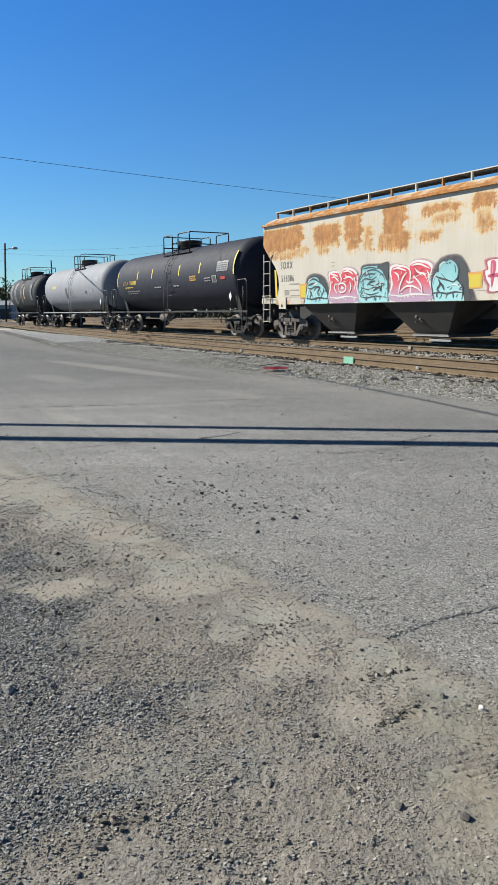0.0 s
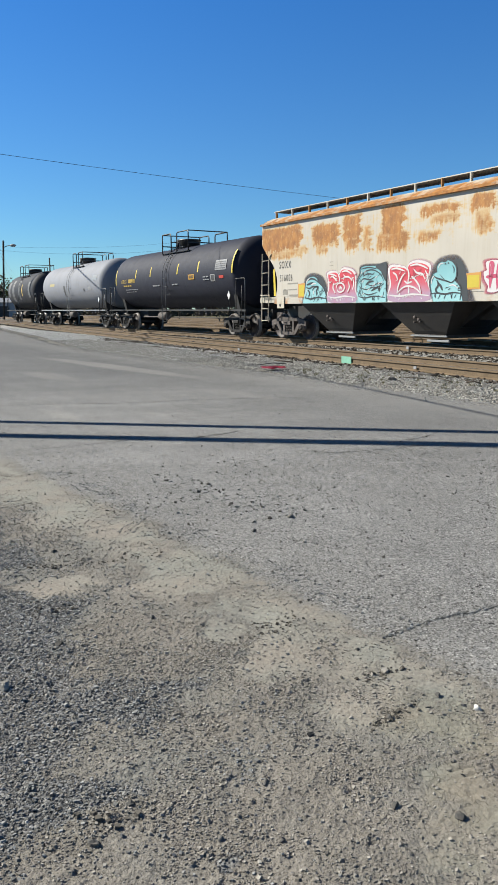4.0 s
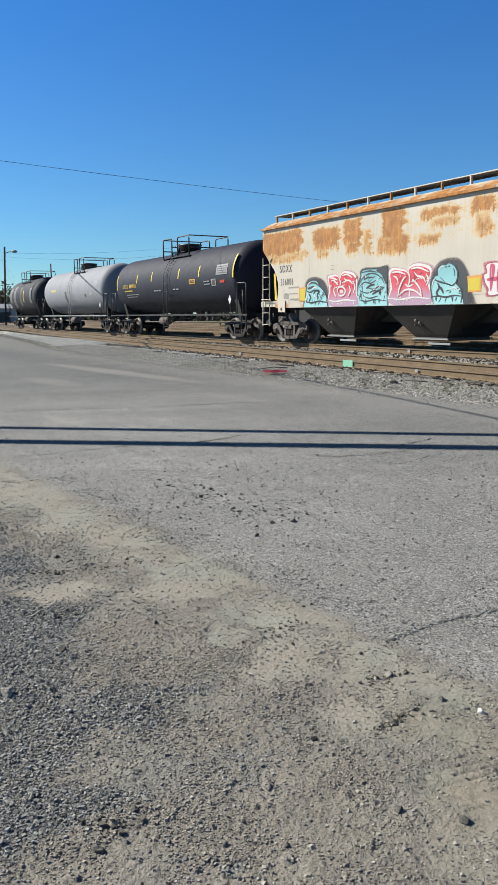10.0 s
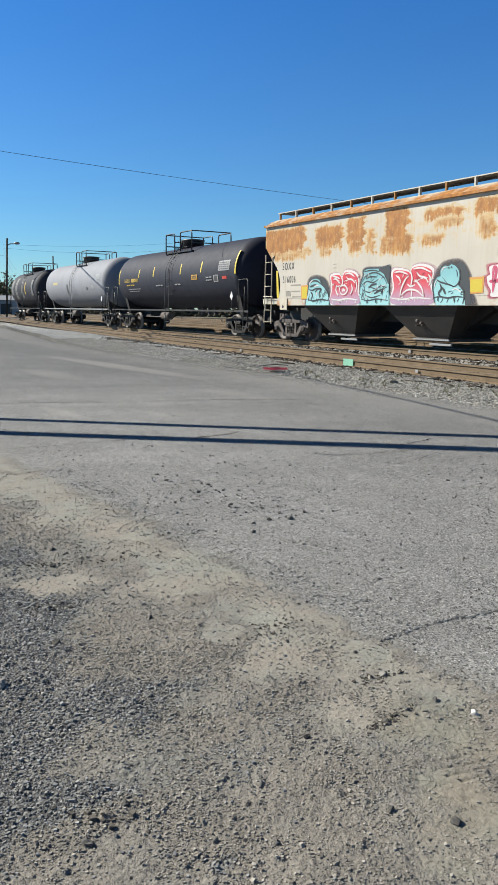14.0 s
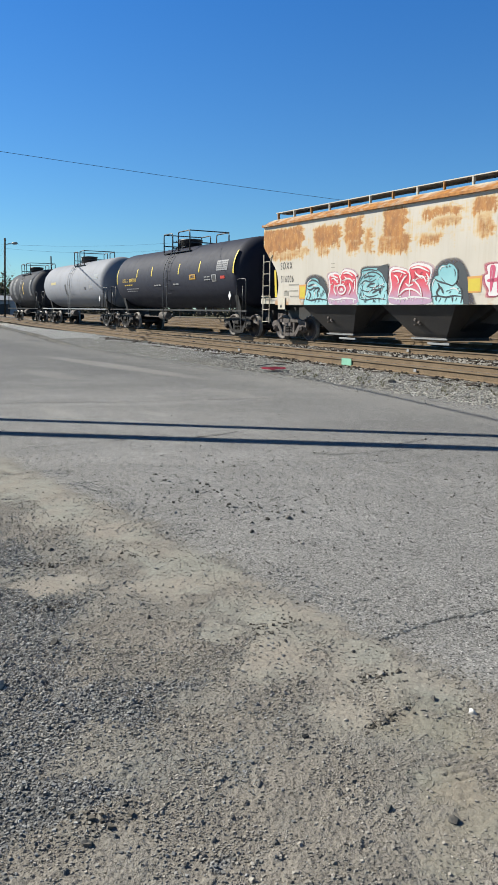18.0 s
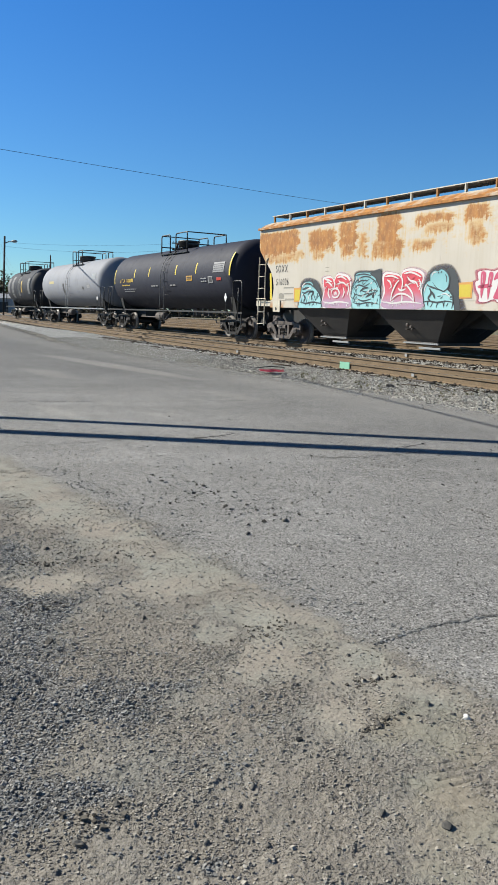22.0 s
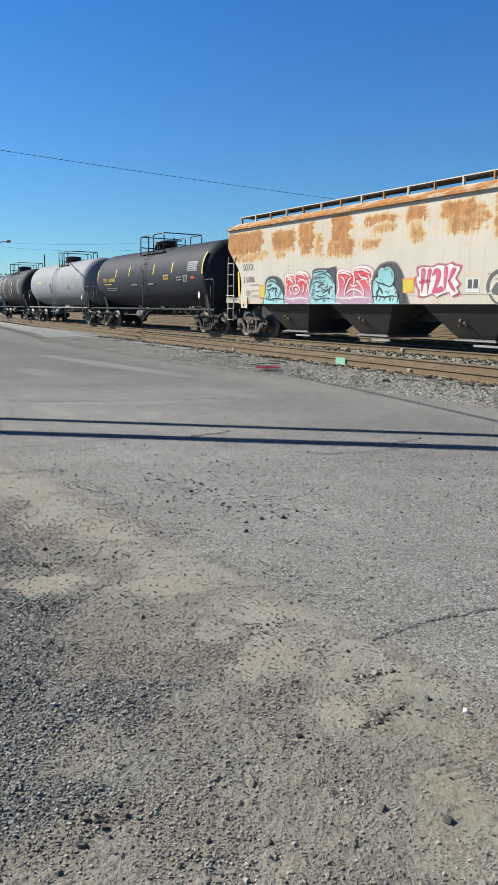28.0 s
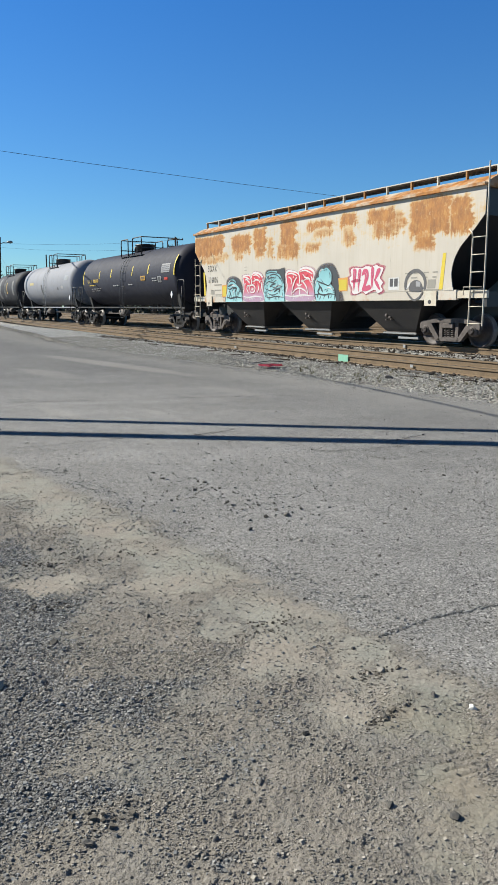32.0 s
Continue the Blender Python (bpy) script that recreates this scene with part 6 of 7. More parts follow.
tagged(shards("soil_crumbs", p, np.clip(rng.lognormal(-5.50, 0.42, len(p)), 0.002, 0.011), CRUMB, None, 37, 0.8, 0.35), "brown crumbs of dry churned soil", "soil crumbs", kind="stuff")
p = lift(scatter(9000, -2.6, 1.5, 1.4, 6.6, lambda x, y: covers(x, y)[0] * 0.8, 24))
tagged(shards("grit", p, np.clip(rng.lognormal(-5.45, 0.40, len(p)), 0.002, 0.011), PEBBLE, None, 36, 0.8), "small stones in pale trodden dirt", "grit", kind="stuff")
p = lift(scatter(110000, -4.0, 5.0, 1.8, 13.0, on_asphalt, 23))
tagged(shards("asphalt_grit", p, np.clip(rng.lognormal(-5.15, 0.42, len(p)), 0.003, 0.018), DARK_STONE, None, 33, 0.8), "fine grit strewn over the asphalt", "grit", kind="stuff")
p = lift(scatter(70000, -2.8, 1.5, 2.2, 7.2, on_verge, 26))
tagged(shards("rim_gravel", p, np.clip(rng.lognormal(-4.95, 0.38, len(p)), 0.004, 0.016), GRIT, None, 38, 0.75, 0.3), "dark crumbled stones along the asphalt's rim", "gravel", kind="stuff")
q = rng.normal(0, 1, (150, 2)) * (0.42, 0.34)
p = np.stack([-0.10 + q[:, 0], 5.45 + q[:, 1] - 0.9 * q[:, 0], np.zeros(150)], -1)
tagged(shards("asphalt_crumbs", lift(p), np.clip(rng.lognormal(-4.55, 0.35, 150), 0.006, 0.022), GRIT, None, 34, 0.8), "dark crumbs of broken asphalt", "crumbs", kind="stuff")


def ballast_stones(count, s0, s1, v0, v1, size, z, seed, name, label, material=STONE):
    r_ = np.random.default_rng(seed)
    ss, u = r_.uniform(s0, s1, count), r_.uniform(0, 1, count)
    pts = []
    for s, w in zip(ss, u):
        a = v0(s) if callable(v0) else v0
        vv = a + (v1 - a) * w + r_.normal(0, 0.05)
        pts.append(at(s, vv, z - float(np.interp(vv - edge(s), (-1.6, -0.9, 0.0), (0.0, 0.014, 0.067)))))
    return tagged(shards(name, np.array(pts), np.clip(r_.normal(size, size * 0.3, count), size * 0.4, size * 1.9), material, None, seed, 0.85, 0.3), label, "ballast stones", kind="stuff")


ballast_stones(56000, -20, 8, lambda s: edge(s) - 0.35, 5.55, 0.023, 0.270, 41, "ballast_stones", "pale grey crushed ballast stones")
ballast_stones(20000, 8, 34, lambda s: edge(s) - 0.4, 3.6, 0.034, 0.270, 42, "ballast_stones", "pale grey crushed ballast stones farther down the line", FAR_STONE)
ballast_stones(9000, -6, 10, lambda s: edge(s) - 0.3, 5.0, 0.025, 0.270, 45, "ballast_stones", "pale crushed stones among the ballast", FAR_STONE)
ballast_stones(9000, -20, 10, 3.9, 0.25, 0.033, 0.270, 43, "ballast_stones", "ballast stones between the two tracks")
ballast_stones(5000, -20, 10, 5.2, 3.6, 0.033, 0.268, 44, "ballast_stones", "ballast stones between the siding's rails")


ballast_stones(1300, -20, 12, 3.4, 0.3, 0.05, 0.285, 47, "wood_chips", "dark rotten chips of tie wood between the tracks", TIE)
ballast_stones(500, -20, 8, lambda s: siding(s) + 1.35, 5.0, 0.045, 0.280, 48, "wood_chips", "dark rotten chips of tie wood beside the siding", TIE)


def weeds(count, s0, s1, v0, v1, seed):
    """Tufts of thin dry blades between the stones."""
    r_ = random.Random(seed)
    verts, faces = [], []
    for _ in range(count):
        c = at(r_.uniform(s0, s1), r_.uniform(v0, v1), 0.255)
        for _ in range(14):
            a, l = r_.uniform(0, 6.283), r_.uniform(0.04, 0.12)
            d, w = Vector((math.cos(a), math.sin(a), 0)), Vector((-math.sin(a), math.cos(a), 0)) * 0.003
            o = c + d * r_.uniform(0, 0.03)
            tip = o + d * l * 0.6 + Vector((0, 0, l * 0.8))
            n = len(verts)
            mid = o + d * l * 0.2 + Vector((0, 0, l * 0.5))
            verts += [o - w, o + w, mid - w * 0.8, mid + w * 0.8, tip]
            faces += [(n, n + 1, n + 3, n + 2), (n + 2, n + 3, n + 4)]
    me = bpy.data.meshes.new("weeds")
    me.from_pydata(verts, [], faces)
    me.materials.append(DRY_GRASS)
    return tagged(new("weeds", me), "thin dry olive weeds in the ballast", "weeds", kind="stuff")


weeds(170, -20, -10.5, 5.4, 7.6, 49)
weeds(24, -10, 4, 5.2, 6.2, 50)


# a thin fringe of stray stones where the ballast runs out over the asphalt
r_ = np.random.default_rng(46)
pts = []
for s, u in zip(r_.uniform(-18, 34, 15000), r_.exponential(0.26, 15000)):
    c = at(s, edge(s) - 0.30 + u + 0.25 * noise.noise((s * 0.6, 4, 0)), 0)
    pts.append((c.x, c.y, max(level(c.x, c.y), 0.205)))
tagged(shards("stray_stones", np.array(pts), np.clip(r_.lognormal(-4.40, 0.35, 15000), 0.005, 0.022), STONE, None, 46, 0.5, 0.35), "stray stones spilled from the ballast onto the asphalt", "stones", kind="stuff")


def rock(name, size, seed, material, label, category="stone"):
    r_ = random.Random(seed)
    bm = bmesh.new()
    bmesh.ops.create_icosphere(bm, subdivisions=2, radius=0.5)
    k = Vector((r_.uniform(0.8, 1.1), r_.uniform(0.6, 0.9), r_.uniform(0.6, 0.85)))
    cuts = [(Vector((r_.uniform(-1, 1), r_.uniform(-1, 1), r_.uniform(-.3, 1))).normalized(), r_.uniform(0.20, 0.40)) for _ in range(9)]
    for v in bm.verts:
        for n, d in cuts:
            over = v.co.dot(n) - d
            if over > 0:
                v.co -= n * over
        v.co *= 1.0 + 0.35 * noise.noise(v.co * 5 + Vector((seed, 0, 0))) + r_.uniform(-0.06, 0.06)
        v.co = Vector((v.co.x * k.x, v.co.y * k.y, v.co.z * k.z)) * size
    ob = part(name, bm, material)
    return tagged(ob, label, category, "loose stones")


ROCKS = [(0.31, 4.97, 0.078), (0.05, 4.67, 0.050), (0.05, 4.87, 0.035), (-1.18, 4.38, 0.045), (-0.45, 3.37, 0.048), (0.56, 2.80, 0.063), (-0.83, 3.10, 0.080), (-0.35, 2.02, 0.045),
         (0.62, 1.93, 0.049), (0.06, 2.11, 0.043), (0.84, 2.50, 0.05), (0.44, 1.98, 0.038), (0.72, 2.60, 0.037), (0.60, 2.53, 0.040), (0.51, 2.45, 0.038), (-0.96, 2.72, 0.083), (-0.43, 1.86, 0.055)]
ROCKS2 = [(-0.07, 1.87, 0.029), (0.10, 1.86, 0.032), (0.22, 2.36, 0.034), (0.36, 4.43, 0.038), (-0.11, 5.35, 0.05), (-0.37, 5.98, 0.045), (-0.77, 6.33, 0.045), (0.72, 3.83, 0.028), (0.29, 1.99, 0.028),
          (0.27, 3.50, 0.030), (-1.01, 5.25, 0.038), (-1.11, 4.09, 0.047), (1.19, 3.65, 0.028), (0.31, 3.01, 0.028), (0.19, 3.09, 0.031), (0.07, 3.17, 0.032), (0.48, 3.0, 0.031), (0.38, 2.76, 0.026),
          (0.44, 9.64, 0.044), (-0.97, 9.68, 0.052)]
WHITE_STONE = stone_material("white_stone", (0.40, 0.395, 0.38), (0.50, 0.49, 0.47), (0.38, 0.36, 0.33))
for n, (x, y, size) in enumerate(ROCKS + ROCKS2):
    size *= 0.85
    white = (x, y) == (0.84, 2.50)
    ob = rock("stone", size, n + 3, WHITE_STONE if white else (DARK_STONE if n % 5 else PEBBLE), "small white stone on the dirt" if white else "small rough dark stone lying on the yard")
    base = lift(np.array([(x, y, level(x, y))]))[0]
    ob.matrix_basis = Matrix.Translation((base[0], base[1], base[2] + size * 0.10)) @ pose(0, 0, 0, 0, 0, n * 67)
ob = rock("stone", 0.16, 77, DARK_STONE, "dark rock lying on the ballast")
ob.matrix_basis = Matrix.Translation((2.63, 13.36, 0.30))

q = rng.normal(0, 1, (44, 2)) * (0.38, 0.26)
p = np.stack([-0.12 + q[:, 0], 5.48 + q[:, 1] - 0.9 * q[:, 0], np.zeros(44)], -1)
tagged(shards("asphalt_lumps", lift(p), np.clip(rng.lognormal(-4.1, 0.40, 44), 0.009, 0.030), DARK_STONE, None, 35, 0.8, 0.3), "dark lumps of broken asphalt lying in a loose spread", "lumps", kind="stuff")


def clods(name, x, y, lx, ly, turn, count, size, seed, label):
    """A short ridge of churned soil."""
    r_ = np.random.default_rng(seed)
    u, w = r_.normal(0, lx, count), r_.normal(0, ly, count)
    px, py = x + u * math.cos(turn) - w * math.sin(turn), y + u * math.sin(turn) + w * math.cos(turn)
    p = lift(np.stack([px, py, level(px, py)], -1))
    tagged(shards(name, p, np.clip(r_.lognormal(math.log(size), 0.45, count), 0.003, 0.022), SOIL, None, seed, 0.8, 0.3), label, "soil clods", kind="stuff")


for n, (x, y, lx, ly, turn, count, size) in enumerate(((0.52, 2.46, 0.07, 0.012, 0.75, 110, 0.0055), (0.135, 3.22, 0.10, 0.05, 0.5, 60, 0.007), (-1.13, 4.13, 0.16, 0.03, 0.2, 60, 0.008), (-0.99, 3.48, 0.12, 0.04, 0.3, 50, 0.008),
                                                        (0.55, 2.79, 0.05, 0.02, 0.4, 36, 0.008), (-1.75, 5.0, 0.22, 0.05, 0.1, 50, 0.009), (-0.43, 1.95, 0.07, 0.03, 0.2, 40, 0.008), (-0.66, 4.25, 0.16, 0.04, 0.35, 50, 0.007), (-0.92, 4.36, 0.20, 0.02, 0.35, 50, 0.006))):
    clods("soil_ridge", x, y, lx, ly, turn, count, size, 80 + n, "dark clods of churned soil in the dirt")
# middling stones trodden into the dirt, more of them towards the gravel
p = lift(scatter(1100, -2.2, 1.2, 1.5, 6.0, lambda x, y: covers(x, y)[0] * np.clip(0.30 + 0.4 * layered(x, y, 1.7, 340, 2) + 0.3 * covers(x, y)[2], 0.03, 1), 51))
tagged(shards("pebbles", p, np.clip(rng.lognormal(-4.85, 0.34, len(p)), 0.005, 0.018), DARK_STONE, None, 52, 0.7, 0.35), "dark angular pebbles scattered over the dirt", "pebbles", kind="stuff")


# ---- cracks in the asphalt: ragged seams, their shade laid on as flat dark strips ----
CRACKS = [([(-3.73, 11.09), (-2.9, 11.15), (-1.78, 11.08), (-0.94, 11.21), (-0.01, 11.25), (0.85, 11.18)], 0.030), ([(-0.54, 8.11), (-0.26, 8.27), (-0.11, 8.43)], 0.045), ([(-2.46, 7.57), (-1.92, 7.75), (-1.3, 8.04)], 0.016),
          ([(0.68, 7.13), (0.92, 7.09), (1.44, 7.21), (1.85, 7.4)], 0.018), ([(1.66, 7.62), (1.96, 7.86)], 0.03), ([(0.92, 7.09), (1.09, 6.59), (1.25, 6.21), (1.31, 5.96)], 0.010),
          ([(0.62, 3.1), (0.77, 3.21), (0.92, 3.29), (1.06, 3.34), (1.2, 3.4), (1.5, 3.47)], 0.006), ([(-0.1, 12.57), (0.05, 13.77), (0.4, 15.21)], 0.02), ([(-0.09, 10.83), (0.66, 10.84), (1.53, 10.07)], 0.016)]
CRACK = rusty("crack_shadow", (0.05, 0.047, 0.043), (0.03, 0.028, 0.026), 0.95, 30)
for n, (line, w) in enumerate(CRACKS):
    bm = bmesh.new()
    prev = None
    pts = smooth_loop(line, 26, False)
    for i, (x, y) in enumerate(pts):
        jx, jy = 0.05 * noise.noise((i * 0.35, n, 0)), 0.09 * noise.noise((i * 0.35, n, 5))
        h = w * (0.18 + 0.9 * abs(noise.noise((i * 0.6, n, 9))))
        z = lift(np.array([(x + jx, y + jy, level(x + jx, y + jy))]))[0][2] + 0.004
        cur = (bm.verts.new((x + jx, y + jy - h, z)), bm.verts.new((x + jx, y + jy + h, z)))
        if prev:
            bm.faces.new((prev[0], cur[0], cur[1], prev[1]))
        prev = cur
    tagged(part("asphalt_crack", bm, CRACK), "ragged dark crack in the grey asphalt", "crack", "cracks", "structure")
# crumbs along the widest crack
r_ = np.random.default_rng(8)
line = np.array(smooth_loop(CRACKS[6][0], 40, False))
p = np.concatenate([line + r_.normal(0, 0.008, line.shape) for _ in range(1)])
p = np.column_stack([p, level(p[:, 0], p[:, 1])])
tagged(shards("crack_crumbs", lift(p), np.clip(r_.lognormal(-4.6, 0.3, len(p)), 0.004, 0.012), GRIT, None, 61), "loose crumbs along a crack", "crumbs", kind="stuff")


# ---- litter by the track, marks on the rails ----
def sheet_litter():
    bm = bmesh.new()
    n = 7
    rows = [[bm.verts.new((0.52 * (i / n - 0.5), 0.26 * (j / 3 - 0.5) * (1 - 0.5 * abs(i / n - 0.5)), 0.035 + 0.03 * noise.noise((i * 0.8, j, 2)))) for j in range(4)] for i in range(n + 1)]
    for a, b in zip(rows, rows[1:]):
        for j in range(3):
            bm.faces.new((a[j], b[j], b[j + 1], a[j + 1]))
    ret = bmesh.ops.solidify(bm, geom=bm.faces[:], thickness=0.006)
    ob = tagged(part("plastic_scrap", bm, RED_CLOTH), "crumpled red plastic scrap on the ballast", "litter")
    ob.matrix_basis = Matrix.Translation((0.58, 15.75, 0.29)) @ pose(0, 0, 0, 8, 0, 8)
    bm = bmesh.new()
    sweep(bm, [(-0.34, 0.16, 0.04), (0.0, 0.19, 0.075), (0.30, 0.17, 0.06)], 0.009, 6)
    st = part("stick", bm, INK)
    tagged(st, "thin black stick lying on a red scrap", "stick")
    st.matrix_basis = ob.matrix_basis @ pose(0, 0, 0.01)


sheet_litter()


def rail_mark(s, v, length, material, label, z0=-0.150, z1=-0.010):
    """Paint daubed on the web of a rail."""
    bm = bmesh.new()
    a, b = at(s - length / 2, v + 0.045, 0), at(s + length / 2, v + 0.045, 0)
    d = (at(s, v + 0.052, 0) - at(s, v + 0.040, 0))
    up = Vector((0, 0, 1))
    plate(bm, [a + up * (ZR + z0), b + up * (ZR + z0), b + up * (ZR + z1), a + up * (ZR + z1)], d)
    bmesh.ops.recalc_face_normals(bm, faces=bm.faces[:])
    tagged(part("rail_marker", bm, material), label, "marker")


rail_mark(-9.75, siding(-9.75) + 0.7525, 0.36, GREEN_MARK, "pale green paint daub on a rusty rail", -0.165, 0.004)
rail_mark(-4.1, siding(-4.1) + 0.7525, 0.10, PALE, "faded white paint mark on a rusty rail", -0.12, -0.05)
rail_mark(-12.2, siding(-12.2) + 0.7525, 0.08, PALE, "faded white paint mark on a rusty rail", -0.12, -0.06)
rail_mark(-6.2, 0.0, 0.10, PALE, "faded white paint mark on a rusty rail", -0.12, -0.03)
bm = bmesh.new()
sweep(bm, [at(-13.3, 5.86, 0.30), at(-12.75, 5.85, 0.30)], 0.03, 10)
tagged(part("pipe_piece", bm, RAIL_TOP), "short dark rusty pipe lying beside a rail", "pipe")
r_ = random.Random(12)
for k in range(46):
    s, v = r_.uniform(-16, 8), r_.choice((r_.uniform(0.3, 3.6), r_.uniform(0.3, 1.6), r_.uniform(5.6, 6.0)))
    v = v - 0.05 * s if v > 5 else v
    l = r_.uniform(0.25, 0.9)
    c, a = at(s, v, 0.31), r_.uniform(-0.5, 0.5) + heading(s) + math.pi / 2
    bm = bmesh.new()
    d = Vector((math.cos(a), math.sin(a), 0)) * l / 2
    sweep(bm, [c - d, c + Vector((0, 0, r_.uniform(0, 0.03))), c + d], r_.uniform(0.008, 0.018), 5)
    tagged(part("wood_splinter", bm, TIE), "dark splintered piece of old tie wood", "splinter", "wood splinters")


# ---- poles and wires ----
def utility_pole(x, y, z0, z1, lean, arms, lamp, label, r=0.13):
    pole = tagged(new("utility_pole"), label, "utility pole", "utility poles")
    bm = bmesh.new()
    sweep(bm, [(x, y, z0 - 0.3), (x + lean / 2, y, (z0 + z1) / 2), (x + lean, y, z1)], r, 10)
    part("shaft", bm, WOOD, pole, "dark wooden pole")
    for z, w in arms:
        bm = bmesh.new()
        bar(bm, (x + lean - w, y, z), (x + lean + w, y, z), 0.12, 0.14)
        arm = part("crossarm", bm, WOOD, pole, "wooden crossarm")
        for k in (-0.9, -0.45, 0.45, 0.9):
            bm = bmesh.new()
            spun(bm, [(z + 0.07, 0.05), (z + 0.22, 0.07), (z + 0.26, 0.03)], 8, (x + lean + w * k, y, 0), "z")
            part("insulator", bm, LAMP_GREY, arm, "grey insulator")
    if lamp:
        bm = bmesh.new()
        sweep(bm, [(x + lean, y, lamp - 0.25), (x + lean + 0.5, y, lamp), (x + lean + 1.3, y, lamp + 0.08)], 0.05, 6)
        arm = part("lamp_arm", bm, LAMP_GREY, pole, "grey lamp arm")
        bm = bmesh.new()
        spun(bm, [(0.9, 0.06), (1.1, 0.17), (1.5, 0.19), (1.7, 0.08)], 10, (x + lean, y, lamp + 0.05), "x")
        part("lamp_head", bm, LAMP_GREY, arm, "grey street lamp head")
    return pole


def wire(a, b, sag, r, label, n=16):
    a, b = Vector(a), Vector(b)
    bm = bmesh.new()
    sweep(bm, [a.lerp(b, t) - Vector((0, 0, 4 * sag * t * (1 - t))) for t in (i / n for i in range(n + 1))], r, 5)
    return tagged(part("overhead_wire", bm, CABLE), label, "wire", "overhead wires")


utility_pole(-33.6, 105, 0.3, 10.9, 0.46, [], 10.2, "dark wooden utility pole with a street lamp")
utility_pole(-30.8, 120, 0.3, 9.6, 0, [], None, "plain dark wooden utility pole", 0.10)
utility_pole(-9.7, 110, 0.3, 11.5, 0, [(11.1, 1.1), (10.2, 1.1)], None, "wooden utility pole with two crossarms")
utility_pole(-22.4, 15.15, 0.0, 8.6, 0, [(8.1, 0.9)], None, "wooden utility pole beside the yard")
utility_pole(23.2, 2.2, 0.0, 8.6, 0, [(8.1, 0.9)], None, "wooden utility pole beside the yard")
for x_, y_ in ((-21.95, 13.75), (-0.5, -10.5), (-26.2, 63.5), (-26.5, 20.0), (28.0, 57.3)):
    utility_pole(x_, y_, 0.1, 9.3, 0, [], None, "plain wooden utility pole at the yard's edge")
wire((-33.7, 105, 10.1), (-9.7, 110, 11.1), 0.4, 0.009, "thin black overhead wire")
wire((-33.7, 105, 9.6), (-9.7, 110, 10.2), 0.6, 0.009, "thin black overhead wire")
wire((-33.7, 105, 10.0), (-28.0, 92, 6.0), 0.5, 0.009, "thin black service wire")
wire((-33.7, 105, 9.5), (-28.0, 92, 5.6), 0.9, 0.009, "thin black service wire")
wire((-33.7, 105, 10.4), (-70.0, 100, 10.2), 0.8, 0.009, "thin black overhead wire")
wire((-33.7, 105, 8.6), (-70.0, 100, 8.4), 0.8, 0.009, "thin black overhead wire")
wire((-26.5, 20.0, 8.30), (28, 57.3, 7.72), 0.55, 0.009, "thin black wire high over the tracks", 24)
# the two bundled cables whose shadows cross the asphalt
K = Vector((SUN_TO.x / SUN_TO.z, SUN_TO.y / SUN_TO.z))
for y0, y1, h, r in ((9.54, 7.93, 7.6, 0.095), (8.58, 7.18, 7.2, 0.135)):
    g = (y1 - y0) / 5.83
    def over(x):
        return (x + K.x * h, y0 + g * (x + 3.03) + K.y * h, h)
    wire(over(-12.5), over(33), 0.0, r, "thick black cable bundle over the yard")
utility_pole(-26.9, 64.2, 0.2, 15.3, 0, [], None, "tall wooden utility pole beyond the yard")
utility_pole(-15.61, 32.33, 0.2, 9.4, 0, [], None, "plain wooden utility pole at the yard's edge", 0.10)
wire((-0.5, -10.5, 9.0), (-15.61, 32.33, 9.2), 0.0, 0.024, "thin black wire along the line of poles", 40)
wire((-15.61, 32.33, 9.2), (-26.2, 63.5, 14.98), 0.0, 0.038, "black wire rising along the line of poles", 24)


# ---- far side: tree line, shed ----
def tree(x, y, height, spread, seed):
    r_ = random.Random(seed)
    t = tagged(new("tree"), "young leafy green tree in the far distance", "tree", "far trees")
    bm = bmesh.new()
    sweep(bm, [(x, y, 0), (x + 0.1, y, height * 0.35), (x, y, height * 0.7)], 0.22, 7)
    for k in range(6):
        a = r_.uniform(0, 6.28)
        z = height * r_.uniform(0.35, 0.6)
        sweep(bm, [(x, y, z), (x + math.cos(a) * spread * 0.6, y + math.sin(a) * spread * 0.6, z + height * 0.22)], 0.08, 5)
    part("trunk", bm, WOOD, t, "dark trunk with limbs")
    pts, sizes = [], []
    for k in range(26):
        a, d = r_.uniform(0, 6.28), spread * math.sqrt(r_.random())
        c = Vector((x + math.cos(a) * d, y + math.sin(a) * d, height * (0.38 + 0.55 * r_.random() * (1 - 0.5 * d / spread))))
        for q in range(26):
            pts.append(c + Vector((r_.gauss(0, 0.5), r_.gauss(0, 0.5), r_.gauss(0, 0.4))))
            sizes.append(r_.uniform(0.18, 0.42))
    tagged(shards("crown", np.array(pts), sizes, LEAF, t, seed, 0.5), "uneven crown of small leaf clumps")
    return t


r_ = random.Random(4)
for k in range(44):
    px_ = -78 + k * 3.6
    tree(px_ + r_.uniform(-0.8, 0.8), 178 + r_.uniform(-6, 10), r_.uniform(8.8, 11.2), r_.uniform(2.6, 3.6), 100 + k)


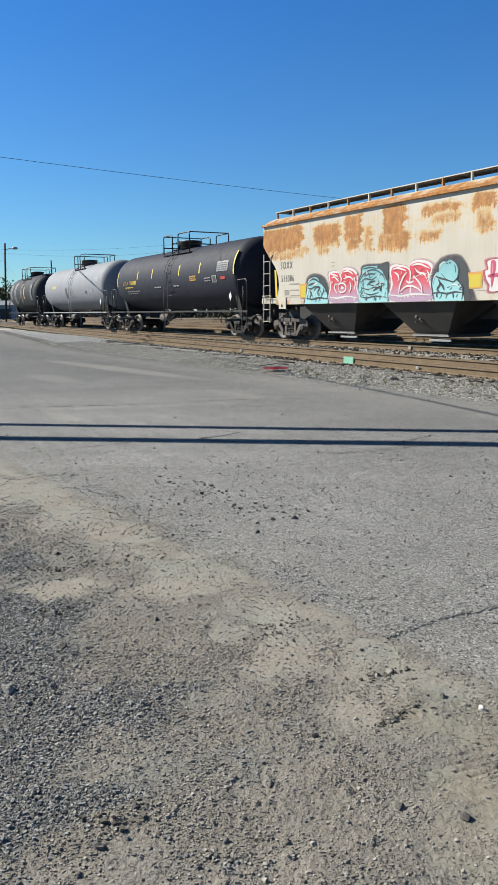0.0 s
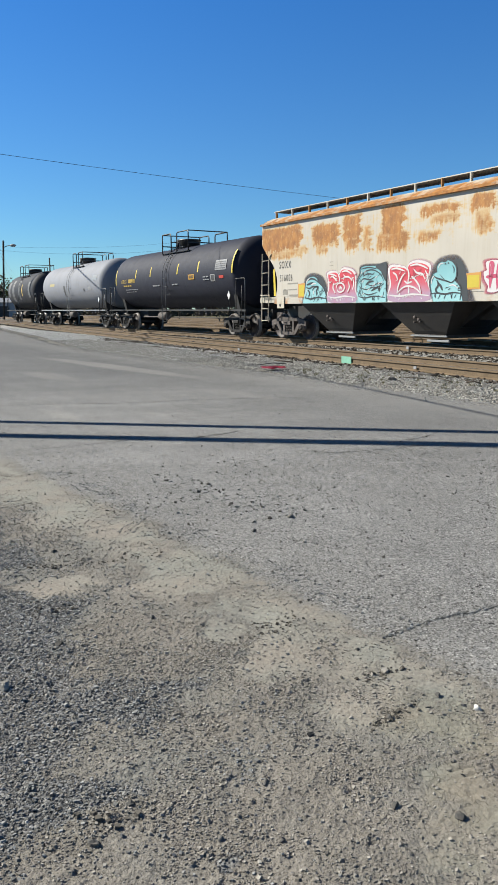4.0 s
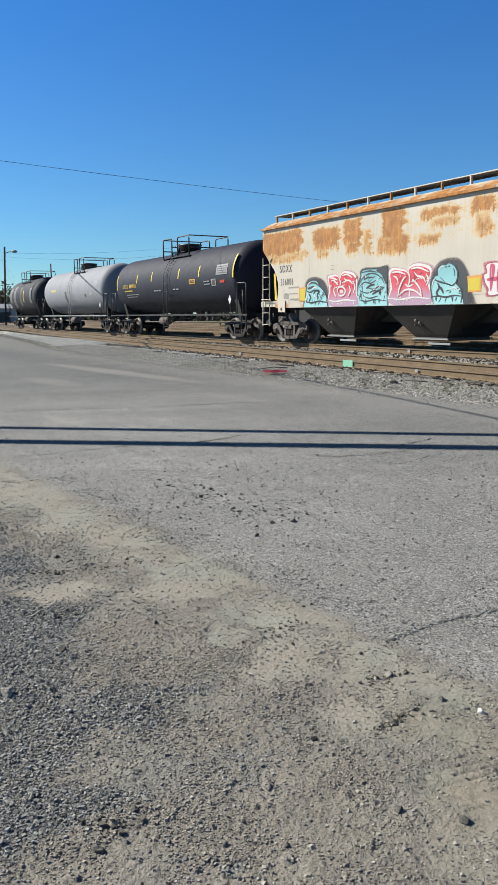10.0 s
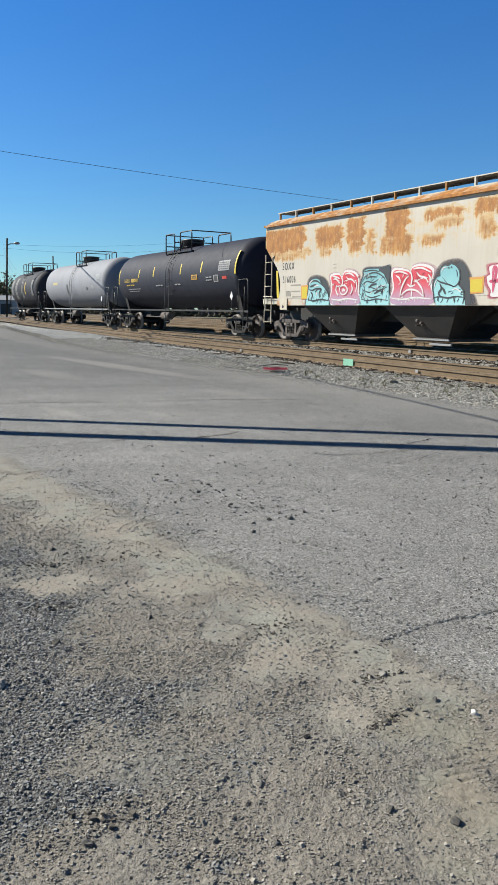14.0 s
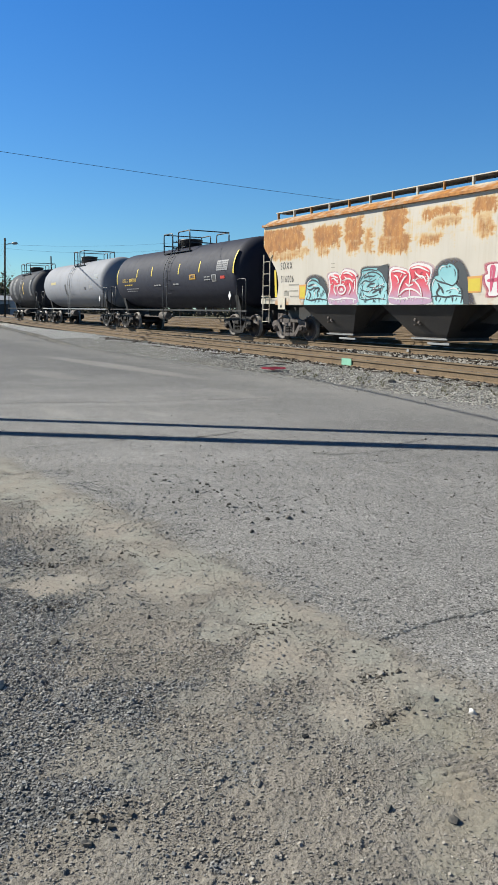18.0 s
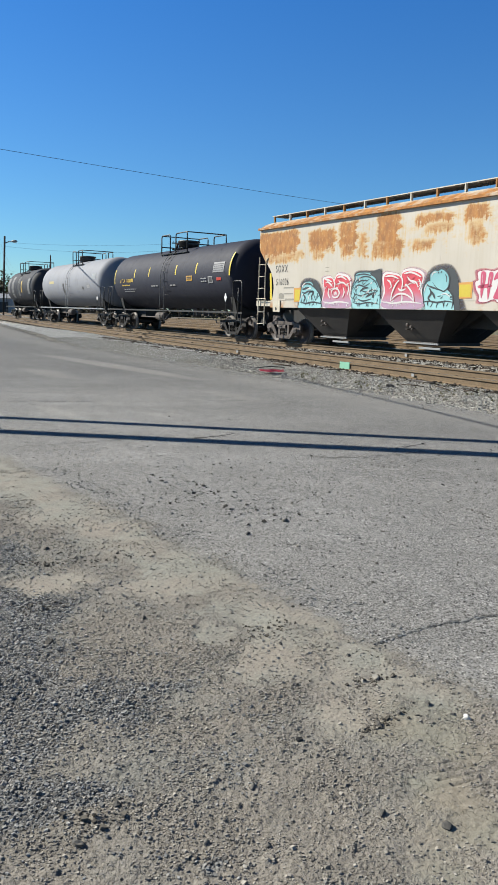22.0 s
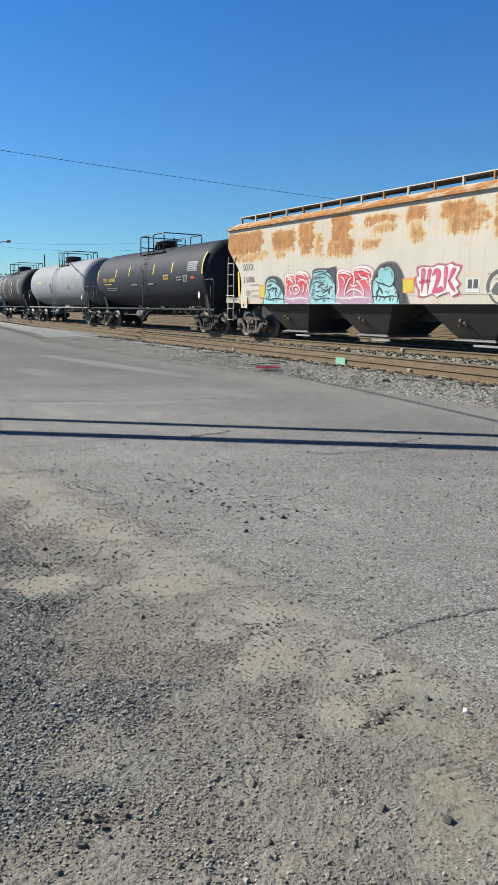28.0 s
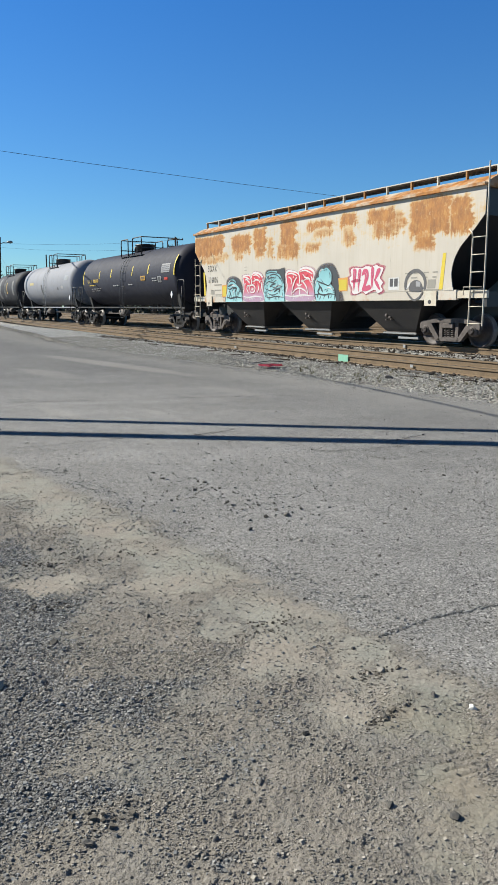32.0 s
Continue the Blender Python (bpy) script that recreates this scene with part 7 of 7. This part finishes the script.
def shed():
    s_ = tagged(new("shed"), "low pale metal shed beyond the tracks", "shed")
    bm = bmesh.new()
    box(bm, (-52, 142, 0.0), (-42.5, 150, 3.0))
    part("wall", bm, CONCRETE, s_, "pale grey wall")
    bm = bmesh.new()
    plate(bm, [(-52.3, 141.7, 3.0), (-52.3, 146, 3.9), (-52.3, 150.3, 3.0)], (10.1, 0, 0))
    bmesh.ops.recalc_face_normals(bm, faces=bm.faces[:])
    part("roof", bm, LAMP_GREY, s_, "grey gable roof")
    bm = bmesh.new()
    box(bm, (-46.5, 141.93, 0.0), (-44.5, 142.02, 2.3))
    part("door", bm, BLACK, s_, "dark door")


shed()


# low scrub along the far edge of the yard
r_ = np.random.default_rng(9)
n = 14000
xx = r_.uniform(-95, 110, n)
p = np.column_stack([xx, 170 + r_.normal(0, 2.0, n), np.abs(r_.normal(0.5, 0.9, n)) * (1.7 + 0.8 * np.sin(xx * 0.21) + 0.5 * np.sin(xx * 0.67))])
tagged(shards("scrub", p, r_.uniform(0.3, 0.8, n), SCRUB, None, 71, 0.7), "low dry scrub along the far edge of the yard", "scrub", kind="stuff")


# ---- a fly that darts past once ----
FLIGHT = [(0, (-0.334, 2.454, 2.741)), (1.7, (-0.334, 2.454, 2.741)), (1.8, (-0.226, 2.408, 2.479)), (1.9, (-0.119, 2.361, 2.216)), (2.0, (-0.011, 2.315, 1.954)), (2.1, (0.135, 2.277, 1.746)), (2.3, (0.947, 2.476, 1.736)), (32, (0.947, 2.476, 1.736))]


def build_fly():
    fly = tagged(new("fly"), "small dark fly darting through the air", "insect")
    bm = bmesh.new()
    spun(bm, [(-0.006, 0.0004), (-0.005, 0.0018), (-0.001, 0.0024), (0.002, 0.0020), (0.0035, 0.0014), (0.005, 0.0018), (0.006, 0.0004)], 10, (0, 0, 0), "x")
    part("body", bm, INK, fly, "dark bristly body")
    for sg in (1, -1):
        bm = bmesh.new()
        plate(bm, [(0.002, 0.0015 * sg, 0.0012), (-0.001, 0.006 * sg, 0.003), (-0.005, 0.0075 * sg, 0.0035), (-0.006, 0.0045 * sg, 0.0025), (-0.002, 0.0015 * sg, 0.0012)], (0, 0, 0.0002))
        bmesh.ops.recalc_face_normals(bm, faces=bm.faces[:])
        part("wing", bm, DARKINK, fly, "thin smoky wing")
    return fly


FLY = build_fly()


# ---- the train creeps off to the far end from about twenty seconds on ----
STEPS = [(0, 0), (20, 0), (20.5, 0.05), (21, 0.10), (21.5, 0.19), (22, 0.28), (22.5, 0.39), (23, 0.52), (23.5, 0.67), (24, 0.82), (24.5, 0.95), (25, 1.08), (25.5, 1.22), (26, 1.38),
         (26.5, 1.55), (27, 1.75), (27.5, 1.98), (28, 2.25), (28.5, 2.55), (29, 2.86), (29.5, 3.19), (30, 3.57), (30.5, 3.98), (31, 4.41), (31.5, 4.87), (32, 5.36)]


def standing(s_mid, spacing):
    a, b = at(s_mid - spacing / 2, -0.7525, ZR), at(s_mid + spacing / 2, -0.7525, ZR)
    d = b - a
    return Matrix.Translation((a + b) / 2) @ pose(0, 0, 0, 0, 0, math.degrees(math.atan2(d.y, d.x)))


def motions():
    walk(FLY, [(t, pose(*p)) for t, p in FLIGHT])
    for car, s_mid, spacing in CARS:
        walk(car, [(t, standing(s_mid + d, spacing)) for t, d in STEPS])
    for w in WHEELS:
        place = w.matrix_basis.translation.copy()
        walk(w, [(t, Matrix.Translation(place) @ Matrix.Rotation(d / 0.457, 4, "Y")) for t, d in STEPS])


motions()
